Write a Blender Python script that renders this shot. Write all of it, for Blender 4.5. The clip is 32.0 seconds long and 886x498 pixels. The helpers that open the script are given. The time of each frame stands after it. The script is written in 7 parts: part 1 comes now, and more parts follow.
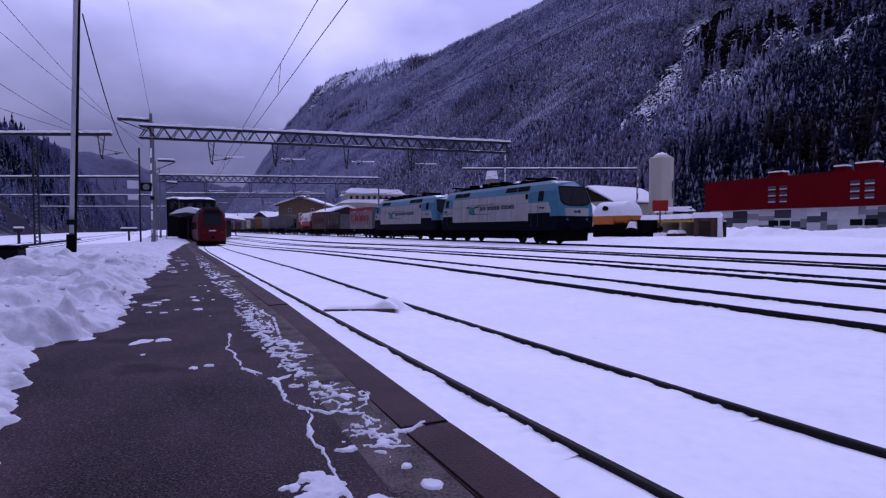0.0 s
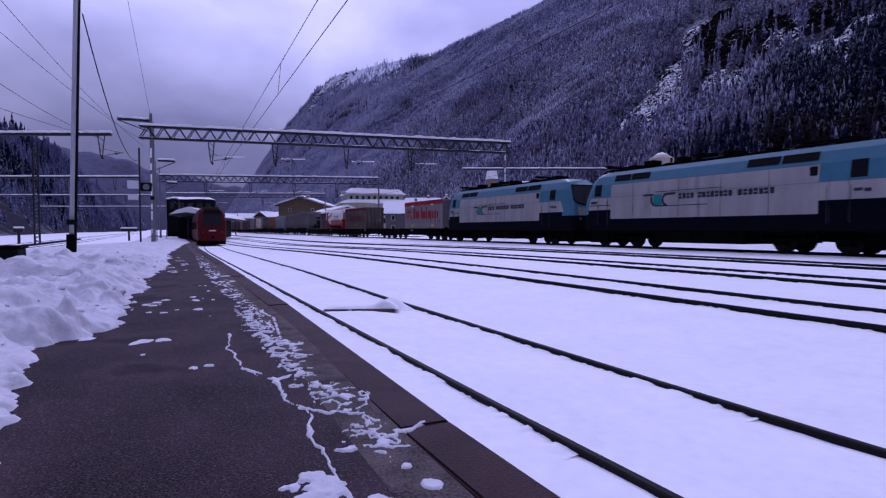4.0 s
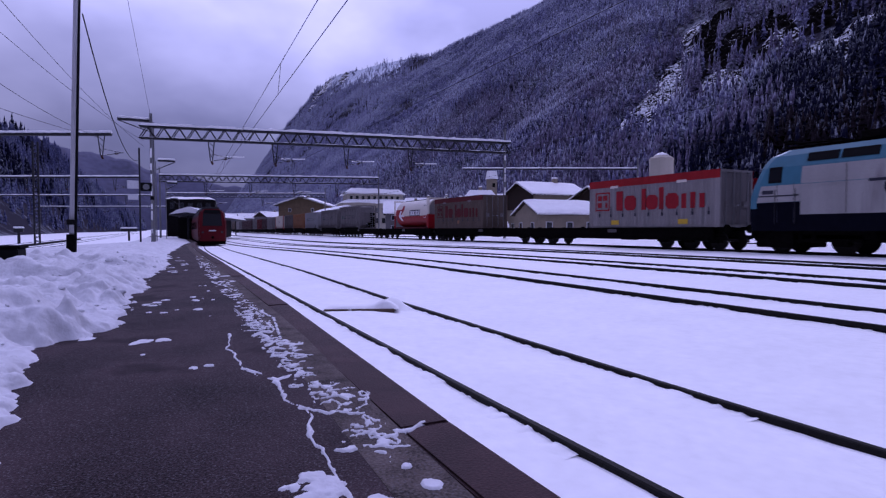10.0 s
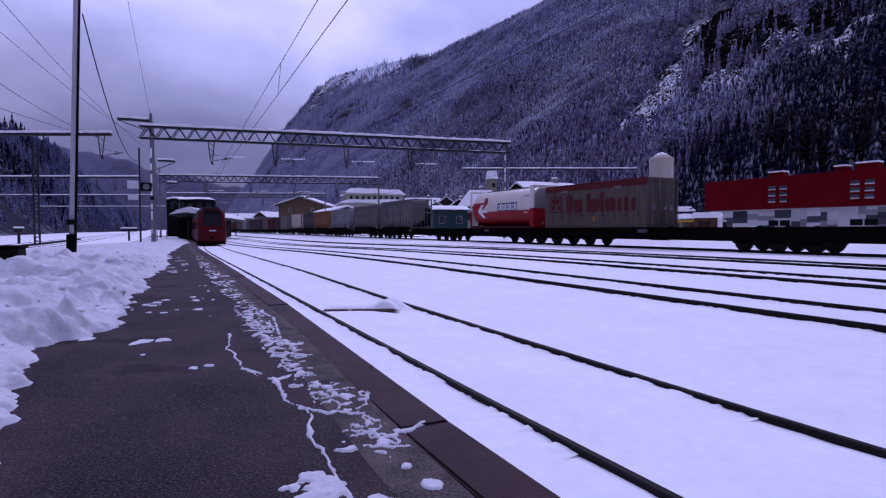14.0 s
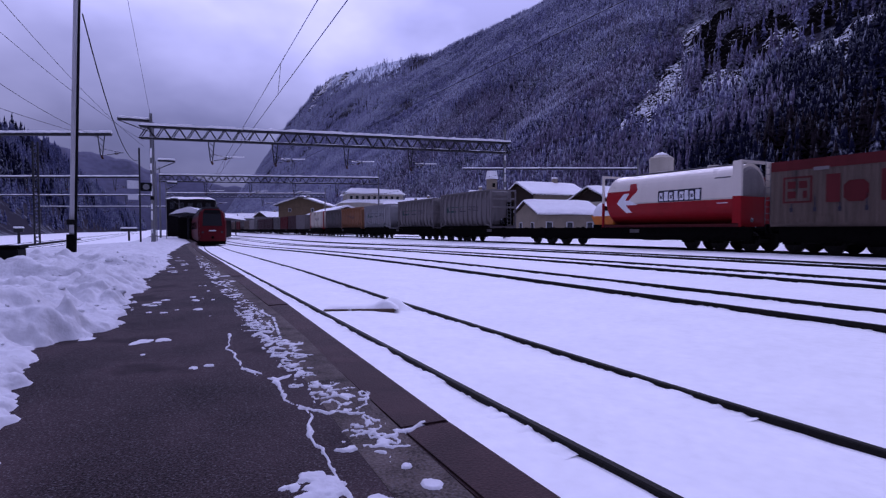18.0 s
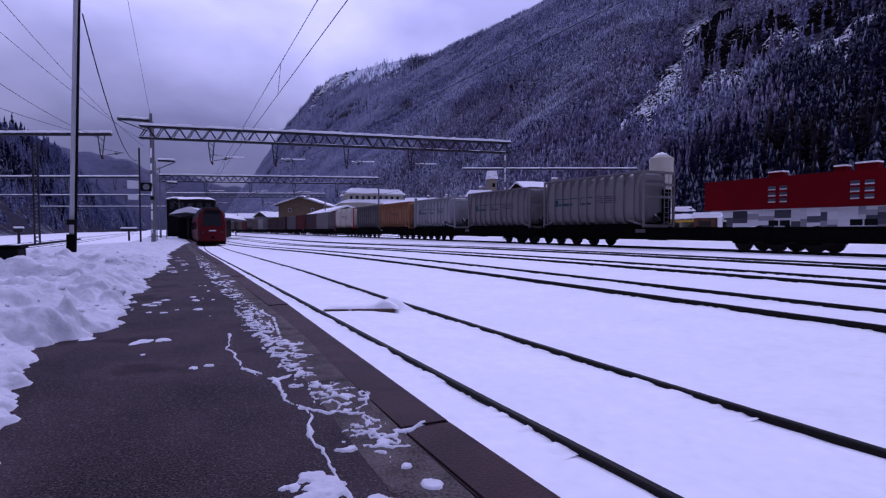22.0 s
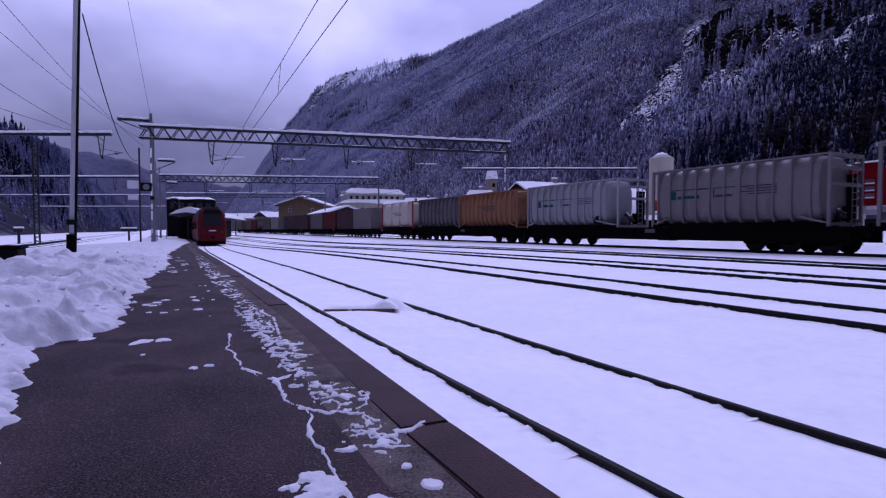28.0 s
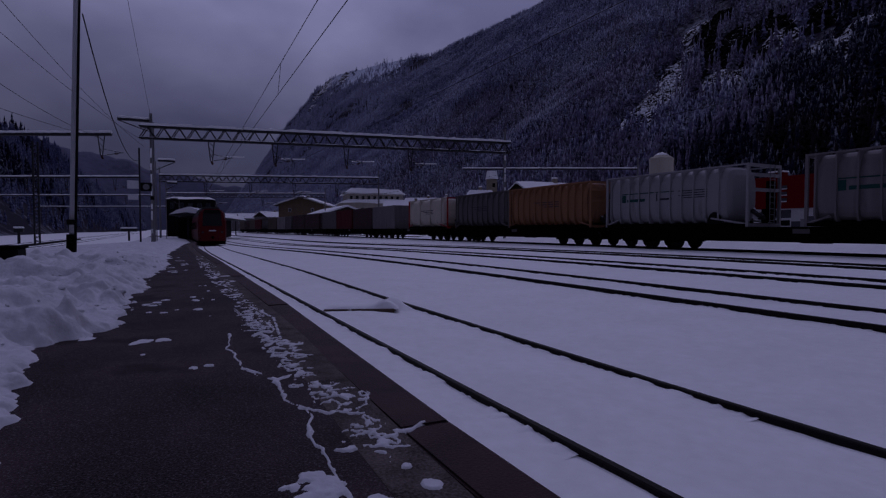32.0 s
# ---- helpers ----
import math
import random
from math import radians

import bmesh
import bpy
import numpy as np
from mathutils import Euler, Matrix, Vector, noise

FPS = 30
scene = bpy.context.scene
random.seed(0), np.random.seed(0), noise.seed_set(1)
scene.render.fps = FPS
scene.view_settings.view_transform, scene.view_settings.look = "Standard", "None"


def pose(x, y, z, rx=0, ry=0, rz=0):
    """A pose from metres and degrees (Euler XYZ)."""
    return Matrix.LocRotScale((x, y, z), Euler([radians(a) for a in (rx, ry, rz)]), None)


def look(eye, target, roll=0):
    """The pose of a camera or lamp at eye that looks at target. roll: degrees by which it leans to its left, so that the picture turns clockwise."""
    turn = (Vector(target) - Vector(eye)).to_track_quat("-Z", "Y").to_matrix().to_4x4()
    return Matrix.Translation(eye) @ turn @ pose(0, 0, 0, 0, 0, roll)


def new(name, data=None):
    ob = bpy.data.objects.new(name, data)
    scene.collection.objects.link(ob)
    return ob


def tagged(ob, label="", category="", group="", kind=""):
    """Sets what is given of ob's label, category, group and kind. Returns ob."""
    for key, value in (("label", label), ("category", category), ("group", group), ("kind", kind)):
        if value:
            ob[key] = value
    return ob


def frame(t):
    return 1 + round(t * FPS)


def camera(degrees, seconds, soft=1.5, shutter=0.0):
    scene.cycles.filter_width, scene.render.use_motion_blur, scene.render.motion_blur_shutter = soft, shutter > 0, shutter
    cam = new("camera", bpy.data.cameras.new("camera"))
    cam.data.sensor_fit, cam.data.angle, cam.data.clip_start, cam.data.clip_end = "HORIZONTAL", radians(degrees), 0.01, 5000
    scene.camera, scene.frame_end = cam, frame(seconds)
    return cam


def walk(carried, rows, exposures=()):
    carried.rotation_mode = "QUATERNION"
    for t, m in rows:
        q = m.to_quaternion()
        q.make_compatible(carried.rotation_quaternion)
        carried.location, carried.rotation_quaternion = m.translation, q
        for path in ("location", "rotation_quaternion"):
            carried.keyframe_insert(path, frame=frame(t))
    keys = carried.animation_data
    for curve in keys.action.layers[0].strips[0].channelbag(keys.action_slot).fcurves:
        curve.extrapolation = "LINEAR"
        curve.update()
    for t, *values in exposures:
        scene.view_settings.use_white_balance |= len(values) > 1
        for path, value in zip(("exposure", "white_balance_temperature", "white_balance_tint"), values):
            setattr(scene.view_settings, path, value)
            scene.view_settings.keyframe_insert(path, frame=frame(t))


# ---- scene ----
# Alpine station in snow: a freight train rolls in behind two electric locomotives.
# x: across the tracks, y: along them, z: up from the rail top of the platform track.
EYE = (0.0, 0.0, 1.146)
YAW, PITCH = 27.15, -2.0
cam = camera(77.6, 32.0, soft=1.25, shutter=0.5)
STAND = pose(*EYE, 90 + PITCH, 0, -YAW)
walk(cam, [(0, STAND), (32, STAND)],
     exposures=[(0, -0.33, 5000, 52), (31.2, -0.33, 5000, 52), (31.5, -1.03, 5000, 52), (32, -2.28, 5100, 49)])

# ---- light ----
world = bpy.data.worlds.new("overcast_sky")
scene.world = world
world.use_nodes = True
wn, wl = world.node_tree.nodes, world.node_tree.links
for n in list(wn):
    wn.remove(n)
w_out = wn.new("ShaderNodeOutputWorld")
w_bg = wn.new("ShaderNodeBackground")
w_sky = wn.new("ShaderNodeTexSky")
w_sky.sky_type = "NISHITA"
w_sky.sun_disc = False
w_sky.sun_elevation, w_sky.sun_rotation = radians(38), radians(32)
w_geo = wn.new("ShaderNodeTexCoord")
w_map = wn.new("ShaderNodeMapping")
w_map.inputs["Scale"].default_value = (1.0, 1.0, 1.7)
w_noise = wn.new("ShaderNodeTexNoise")
w_noise.inputs["Scale"].default_value = 2.3
w_noise.inputs["Detail"].default_value = 5
w_noise.inputs["Roughness"].default_value = 0.46
w_ramp = wn.new("ShaderNodeValToRGB")
w_ramp.color_ramp.elements[0].position, w_ramp.color_ramp.elements[0].color = 0.40, (0.40, 0.41, 0.46, 1)
w_ramp.color_ramp.elements[1].position, w_ramp.color_ramp.elements[1].color = 0.68, (0.98, 0.98, 0.98, 1)
w_mix = wn.new("ShaderNodeMixRGB")
w_mix.inputs["Fac"].default_value = 0.94
w_scale = wn.new("ShaderNodeMixRGB")
w_scale.blend_type, w_scale.inputs["Fac"].default_value = "MULTIPLY", 1.0
w_scale.inputs["Color2"].default_value = (0.12, 0.12, 0.12, 1)
wl.new(w_geo.outputs["Generated"], w_map.inputs["Vector"])
wl.new(w_map.outputs["Vector"], w_noise.inputs["Vector"])
wl.new(w_noise.outputs["Fac"], w_ramp.inputs["Fac"])
wl.new(w_sky.outputs["Color"], w_scale.inputs["Color1"])
wl.new(w_scale.outputs["Color"], w_mix.inputs["Color1"])
wl.new(w_ramp.outputs["Color"], w_mix.inputs["Color2"])
# an overcast sky is darker towards the horizon than overhead
w_sep = wn.new("ShaderNodeSeparateXYZ")
wl.new(w_geo.outputs["Generated"], w_sep.inputs["Vector"])
w_lift = wn.new("ShaderNodeValToRGB")
w_lift.color_ramp.elements[0].position, w_lift.color_ramp.elements[0].color = 0.0, (0.21, 0.21, 0.23, 1)
w_lift.color_ramp.elements[1].position, w_lift.color_ramp.elements[1].color = 1.0, (1.0, 1.0, 1.0, 1)
for at, v in ((0.16, 0.36), (0.30, 0.57), (0.45, 0.80)):
    w_lift.color_ramp.elements.new(at).color = (v, v, v * 1.04, 1)
wl.new(w_sep.outputs["Z"], w_lift.inputs["Fac"])
w_shade = wn.new("ShaderNodeMixRGB")
w_shade.blend_type, w_shade.inputs["Fac"].default_value = "MULTIPLY", 1.0
wl.new(w_mix.outputs["Color"], w_shade.inputs["Color1"])
wl.new(w_lift.outputs["Color"], w_shade.inputs["Color2"])
# the clouds are brighter round the veiled sun
w_dot = wn.new("ShaderNodeVectorMath")
w_dot.operation = "DOT_PRODUCT"
wl.new(w_geo.outputs["Generated"], w_dot.inputs[0])
w_dot.inputs[1].default_value = Vector((0.53, 0.85, 0.78)).normalized()
w_veil = wn.new("ShaderNodeMapRange")
w_veil.interpolation_type = "SMOOTHSTEP"
w_veil.inputs["From Min"].default_value, w_veil.inputs["From Max"].default_value = 0.45, 1.0
w_veil.inputs["To Min"].default_value, w_veil.inputs["To Max"].default_value = 0.62, 1.34
wl.new(w_dot.outputs["Value"], w_veil.inputs["Value"])
w_glow = wn.new("ShaderNodeMixRGB")
w_glow.blend_type, w_glow.inputs["Fac"].default_value = "MULTIPLY", 1.0
wl.new(w_shade.outputs["Color"], w_glow.inputs["Color1"])
wl.new(w_veil.outputs["Result"], w_glow.inputs["Color2"])
wl.new(w_glow.outputs["Color"], w_bg.inputs["Color"])
w_bg.inputs["Strength"].default_value = 1.45
wl.new(w_bg.outputs["Background"], w_out.inputs["Surface"])

sun = new("sun", bpy.data.lights.new("sun", "SUN"))
sun.data.energy, sun.data.angle, sun.data.color = 0.95, radians(25), (1.0, 0.97, 0.91)
sun.matrix_world = look((159, 255, 234), (0, 0, 0))

# ---- materials ----
def material(name, color, rough=0.6, metal=0.0, vary=0.25, scale=6.0, bump=0.0, fine=60.0, second=None, patch=0.0,
             snow=0.0, per_object=0.0, streak=False, spec=0.15, speckle=0.0):
    """Two scales of colour variation and bump; second/patch: stains; snow: snow on upward faces."""
    m = bpy.data.materials.new(name)
    m.use_nodes = True
    n, l = m.node_tree.nodes, m.node_tree.links
    b = n["Principled BSDF"]
    b.inputs["Roughness"].default_value, b.inputs["Metallic"].default_value = rough, metal
    b.inputs["Specular IOR Level"].default_value = spec
    co = n.new("ShaderNodeTexCoord")
    src = co.outputs["Object"]
    if streak:
        mp = n.new("ShaderNodeMapping")
        mp.inputs["Scale"].default_value = (1, 1, 0.12)
        l.new(src, mp.inputs["Vector"])
        src = mp.outputs["Vector"]
    big = n.new("ShaderNodeTexNoise")
    big.inputs["Scale"].default_value, big.inputs["Detail"].default_value = scale, 5
    l.new(src, big.inputs["Vector"])
    small = n.new("ShaderNodeTexNoise")
    small.inputs["Scale"].default_value, small.inputs["Detail"].default_value = fine, 3
    l.new(co.outputs["Object"], small.inputs["Vector"])
    add = n.new("ShaderNodeMath")
    add.operation = "ADD"
    l.new(big.outputs["Fac"], add.inputs[0])
    l.new(small.outputs["Fac"], add.inputs[1])
    rng = n.new("ShaderNodeMapRange")
    rng.inputs["From Min"].default_value, rng.inputs["From Max"].default_value = 0.7, 1.3
    rng.inputs["To Min"].default_value, rng.inputs["To Max"].default_value = 1 - vary, 1 + vary
    l.new(add.outputs[0], rng.inputs["Value"])
    mul = n.new("ShaderNodeMixRGB")
    mul.blend_type, mul.inputs["Fac"].default_value = "MULTIPLY", 1
    mul.inputs["Color1"].default_value = (*color, 1)
    l.new(rng.outputs["Result"], mul.inputs["Color2"])
    out = mul.outputs["Color"]
    if speckle:
        grit = n.new("ShaderNodeTexNoise")
        grit.inputs["Scale"].default_value, grit.inputs["Detail"].default_value = fine * 1.3, 2
        l.new(co.outputs["Object"], grit.inputs["Vector"])
        gr = n.new("ShaderNodeMapRange")
        gr.inputs["From Min"].default_value, gr.inputs["From Max"].default_value = 0.54, 0.72
        gr.inputs["To Max"].default_value = speckle
        l.new(grit.outputs["Fac"], gr.inputs["Value"])
        mg = n.new("ShaderNodeMixRGB")
        l.new(gr.outputs["Result"], mg.inputs["Fac"])
        l.new(out, mg.inputs["Color1"])
        mg.inputs["Color2"].default_value = (0.16, 0.15, 0.16, 1)
        out = mg.outputs["Color"]
    if second:
        st = n.new("ShaderNodeMapRange")
        st.inputs["From Min"].default_value, st.inputs["From Max"].default_value = 0.62 - patch * 0.3, 0.70 - patch * 0.2
        l.new(big.outputs["Fac"], st.inputs["Value"])
        mx = n.new("ShaderNodeMixRGB")
        l.new(st.outputs["Result"], mx.inputs["Fac"])
        l.new(out, mx.inputs["Color1"])
        mx.inputs["Color2"].default_value = (*second, 1)
        out = mx.outputs["Color"]
    if per_object:
        oi = n.new("ShaderNodeObjectInfo")
        r2 = n.new("ShaderNodeMapRange")
        r2.inputs["To Min"].default_value, r2.inputs["To Max"].default_value = 1 - per_object, 1 + per_object
        l.new(oi.outputs["Random"], r2.inputs["Value"])
        m2 = n.new("ShaderNodeMixRGB")
        m2.blend_type, m2.inputs["Fac"].default_value = "MULTIPLY", 1
        l.new(out, m2.inputs["Color1"])
        l.new(r2.outputs["Result"], m2.inputs["Color2"])
        out = m2.outputs["Color"]
    if snow:
        g = n.new("ShaderNodeNewGeometry")
        sx = n.new("ShaderNodeSeparateXYZ")
        l.new(g.outputs["Normal"], sx.inputs["Vector"])
        ad = n.new("ShaderNodeMath")
        ad.operation = "ADD"
        sc = n.new("ShaderNodeMapRange")
        sc.inputs["To Min"].default_value, sc.inputs["To Max"].default_value = -0.55, 0.55
        l.new(big.outputs["Fac"], sc.inputs["Value"])
        l.new(sx.outputs["Z"], ad.inputs[0])
        l.new(sc.outputs["Result"], ad.inputs[1])
        st = n.new("ShaderNodeMapRange")
        st.inputs["From Min"].default_value, st.inputs["From Max"].default_value = 1 - snow, 1.12 - snow
        l.new(ad.outputs[0], st.inputs["Value"])
        mx = n.new("ShaderNodeMixRGB")
        l.new(st.outputs["Result"], mx.inputs["Fac"])
        l.new(out, mx.inputs["Color1"])
        mx.inputs["Color2"].default_value = (0.80, 0.82, 0.86, 1)
        out = mx.outputs["Color"]
    l.new(out, b.inputs["Base Color"])
    if bump:
        bp = n.new("ShaderNodeBump")
        bp.inputs["Strength"].default_value, bp.inputs["Distance"].default_value = bump, 0.02
        l.new(add.outputs[0], bp.inputs["Height"])
        l.new(bp.outputs["Normal"], b.inputs["Normal"])
    return m


M = {
    "snow": material("snow", (0.91, 0.91, 0.92), 0.75, vary=0.05, scale=1.1, bump=0.35, fine=9, spec=0.2),
    "snow_bank": material("ploughed_snow", (0.64, 0.64, 0.67), 0.9, vary=0.12, scale=3.5, bump=0.5, fine=22, spec=0.2),
    "asphalt": material("damp_asphalt", (0.039, 0.0255, 0.0280), 0.75, vary=0.9, scale=1.4, bump=0.22, fine=105, spec=0.06, speckle=0.55, second=(0.024, 0.0165, 0.0185), patch=0.1),
    "concrete_edge": material("worn_concrete", (0.092, 0.075, 0.068), 0.85, vary=0.7, scale=6, bump=0.4, fine=80, spec=0.04, speckle=0.6),
    "kerb": material("porphyry_kerb", (0.042, 0.021, 0.0225), 0.75, vary=0.45, scale=4, bump=0.35, fine=90, per_object=0.18, spec=0.15),
    "rail": material("rail_steel", (0.010, 0.009, 0.008), 0.7, 0.0, vary=0.4, scale=8, bump=0.2),
    "wood_tie": material("wet_sleeper_wood", (0.10, 0.07, 0.05), 0.8, vary=0.4, scale=9, bump=0.4, second=(0.75, 0.76, 0.8), patch=-0.1),
    "galv": material("galvanised_steel", (0.20, 0.20, 0.21), 0.5, 0.5, vary=0.25, scale=3, streak=True, snow=0.25),
    "galv_dark": material("dark_weathered_steel", (0.030, 0.030, 0.034), 0.6, 0.2, vary=0.35, scale=3, snow=0.3),
    "mast_grey": material("pale_painted_steel", (0.40, 0.40, 0.42), 0.6, vary=0.15, scale=3, streak=True),
    "wire": material("contact_wire", (0.022, 0.020, 0.022), 0.7, 0.0, spec=0.03),
    "loco_blue": material("sky_blue_paint", (0.052, 0.165, 0.225), 0.38, vary=0.12, scale=2.2, second=(0.06, 0.18, 0.25), patch=0.0, spec=0.35),
    "loco_white": material("dirty_white_paint", (0.325, 0.312, 0.30), 0.42, vary=0.26, scale=1.1, streak=True, second=(0.23, 0.215, 0.21), patch=0.0, spec=0.3),
    "loco_navy": material("navy_paint", (0.0035, 0.0038, 0.009), 0.6, vary=0.25, scale=3, spec=0.03),
    "underframe": material("brake_dust_black", (0.0045, 0.004, 0.004), 0.9, vary=0.5, scale=6, spec=0.02),
    "wheel": material("wheel_steel", (0.014, 0.012, 0.011), 0.65, 0.2, vary=0.3),
    "black": material("black_rubber", (0.008, 0.008, 0.009), 0.7, vary=0.2, spec=0.05),
    "glass": material("dark_glass", (0.02, 0.022, 0.026), 0.08, vary=0.1, spec=0.8),
    "grille": material("roof_grille", (0.045, 0.045, 0.05), 0.55, 0.3, vary=0.3, scale=14),
    "red_mark": material("red_lettering", (0.25, 0.012, 0.018), 0.5, vary=0.12),
    "teal_mark": material("teal_mark", (0.02, 0.20, 0.20), 0.45, vary=0.1),
    "dark_mark": material("dark_mark", (0.03, 0.03, 0.045), 0.5, vary=0.1),
    "white_mark": material("white_mark", (0.72, 0.72, 0.74), 0.5, vary=0.08),
    "green_mark": material("green_mark", (0.008, 0.050, 0.046), 0.5, vary=0.1),
    "box_white": material("weathered_white_steel", (0.225, 0.208, 0.205), 0.5, vary=0.28, scale=1.8, streak=True, second=(0.17, 0.16, 0.16), patch=0.0),
    "box_grey": material("grimy_beige_steel", (0.112, 0.086, 0.070), 0.6, vary=0.35, scale=1.6, streak=True, second=(0.066, 0.055, 0.05), patch=0.15, spec=0.06),
    "box_red": material("container_red", (0.25, 0.012, 0.014), 0.5, vary=0.25, scale=2, streak=True),
    "box_rust": material("rust_red_steel", (0.085, 0.012, 0.014), 0.65, vary=0.3, scale=1.5, streak=True),
    "tank_white": material("tank_white", (0.66, 0.61, 0.53), 0.32, vary=0.08, scale=1.5, streak=True, second=(0.47, 0.43, 0.37), patch=-0.1),
    "tank_red": material("tank_red", (0.27, 0.009, 0.012), 0.45, vary=0.12, scale=1.5),
    "silo_grey": material("bulk_tank_grey", (0.158, 0.143, 0.144), 0.58, 0.0, vary=0.26, scale=1.4, streak=True, second=(0.110, 0.10, 0.105), patch=0.1, spec=0.22),
    "silo_pale": material("bulk_tank_pale_grey", (0.26, 0.255, 0.27), 0.58, 0.0, vary=0.22, scale=1.4, streak=True, second=(0.18, 0.17, 0.18), patch=0.05, spec=0.22),
    "near_black": material("near_black_boards", (0.010, 0.009, 0.010), 0.85, vary=0.4, scale=3, spec=0.05),
    "silo_orange": material("bulk_tank_orange", (0.24, 0.115, 0.058), 0.5, vary=0.22, scale=1.6, streak=True, second=(0.13, 0.065, 0.042), patch=0.1),
    "silo_dark": material("bulk_tank_dark_grey", (0.11, 0.10, 0.10), 0.5, 0.1, vary=0.2, scale=1.5, streak=True, second=(0.10, 0.09, 0.09), patch=0.1),
    "silo_cream": material("bulk_tank_cream", (0.50, 0.45, 0.38), 0.5, vary=0.15, scale=1.5, streak=True, second=(0.34, 0.3, 0.26), patch=0.05),
    "hall_red": material("hall_red_cladding", (0.118, 0.0022, 0.0050), 0.7, vary=0.14, scale=0.6, spec=0.05),
    "panel_a": material("facade_panel_grey", (0.24, 0.235, 0.25), 0.6, vary=0.1, scale=2, per_object=0.4),
    "panel_c": material("facade_panel_dark", (0.055, 0.055, 0.07), 0.6, vary=0.1, scale=2, per_object=0.4),
    "panel_b": material("facade_panel_light", (0.53, 0.525, 0.535), 0.6, vary=0.08, scale=2, per_object=0.15),
    "cream_wall": material("cream_render", (0.24, 0.205, 0.155), 0.85, vary=0.12, scale=1.2, bump=0.2),
    "yellow_wall": material("ochre_render", (0.15, 0.108, 0.066), 0.85, vary=0.15, scale=1.0, bump=0.2),
    "teal_wall": material("teal_boards", (0.020, 0.048, 0.056), 0.7, vary=0.2, scale=2, streak=True),
    "grey_wall": material("grey_render", (0.13, 0.12, 0.125), 0.85, vary=0.18, scale=0.8, bump=0.2),
    "concrete": material("silo_concrete", (0.46, 0.425, 0.35), 0.8, vary=0.14, scale=0.9, streak=True, bump=0.2),
    "wood_dark": material("dark_stained_wood", (0.030, 0.020, 0.015), 0.8, vary=0.35, scale=4, bump=0.3),
    "wood_brown": material("brown_boards", (0.085, 0.042, 0.028), 0.75, vary=0.3, scale=4, bump=0.3, per_object=0.2),
    "orange": material("orange_paint", (0.55, 0.17, 0.02), 0.45, vary=0.15, scale=2),
    "railcar_red": material("railcar_red", (0.092, 0.003, 0.006), 0.5, vary=0.1),
    "sign_red": material("sign_red", (0.30, 0.02, 0.015), 0.5, vary=0.1),
    "sign_white": material("sign_white", (0.62, 0.63, 0.66), 0.5, vary=0.1),
    "windscreen": material("tinted_windscreen", (0.010, 0.010, 0.013), 0.25, vary=0.1, spec=0.2),
    "porcelain": material("brown_porcelain", (0.05, 0.022, 0.016), 0.35, vary=0.1),
    "bark": material("bark", (0.05, 0.035, 0.028), 0.9, vary=0.3, scale=5),
    "box_plum": material("dark_plum_steel", (0.055, 0.030, 0.034), 0.65, vary=0.3, scale=1.5, streak=True),
    "headlight": material("headlight_glass", (0.09, 0.09, 0.10), 0.12, vary=0.05),
    "pipe_yellow": material("yellow_post", (0.55, 0.36, 0.03), 0.5, vary=0.1),
}


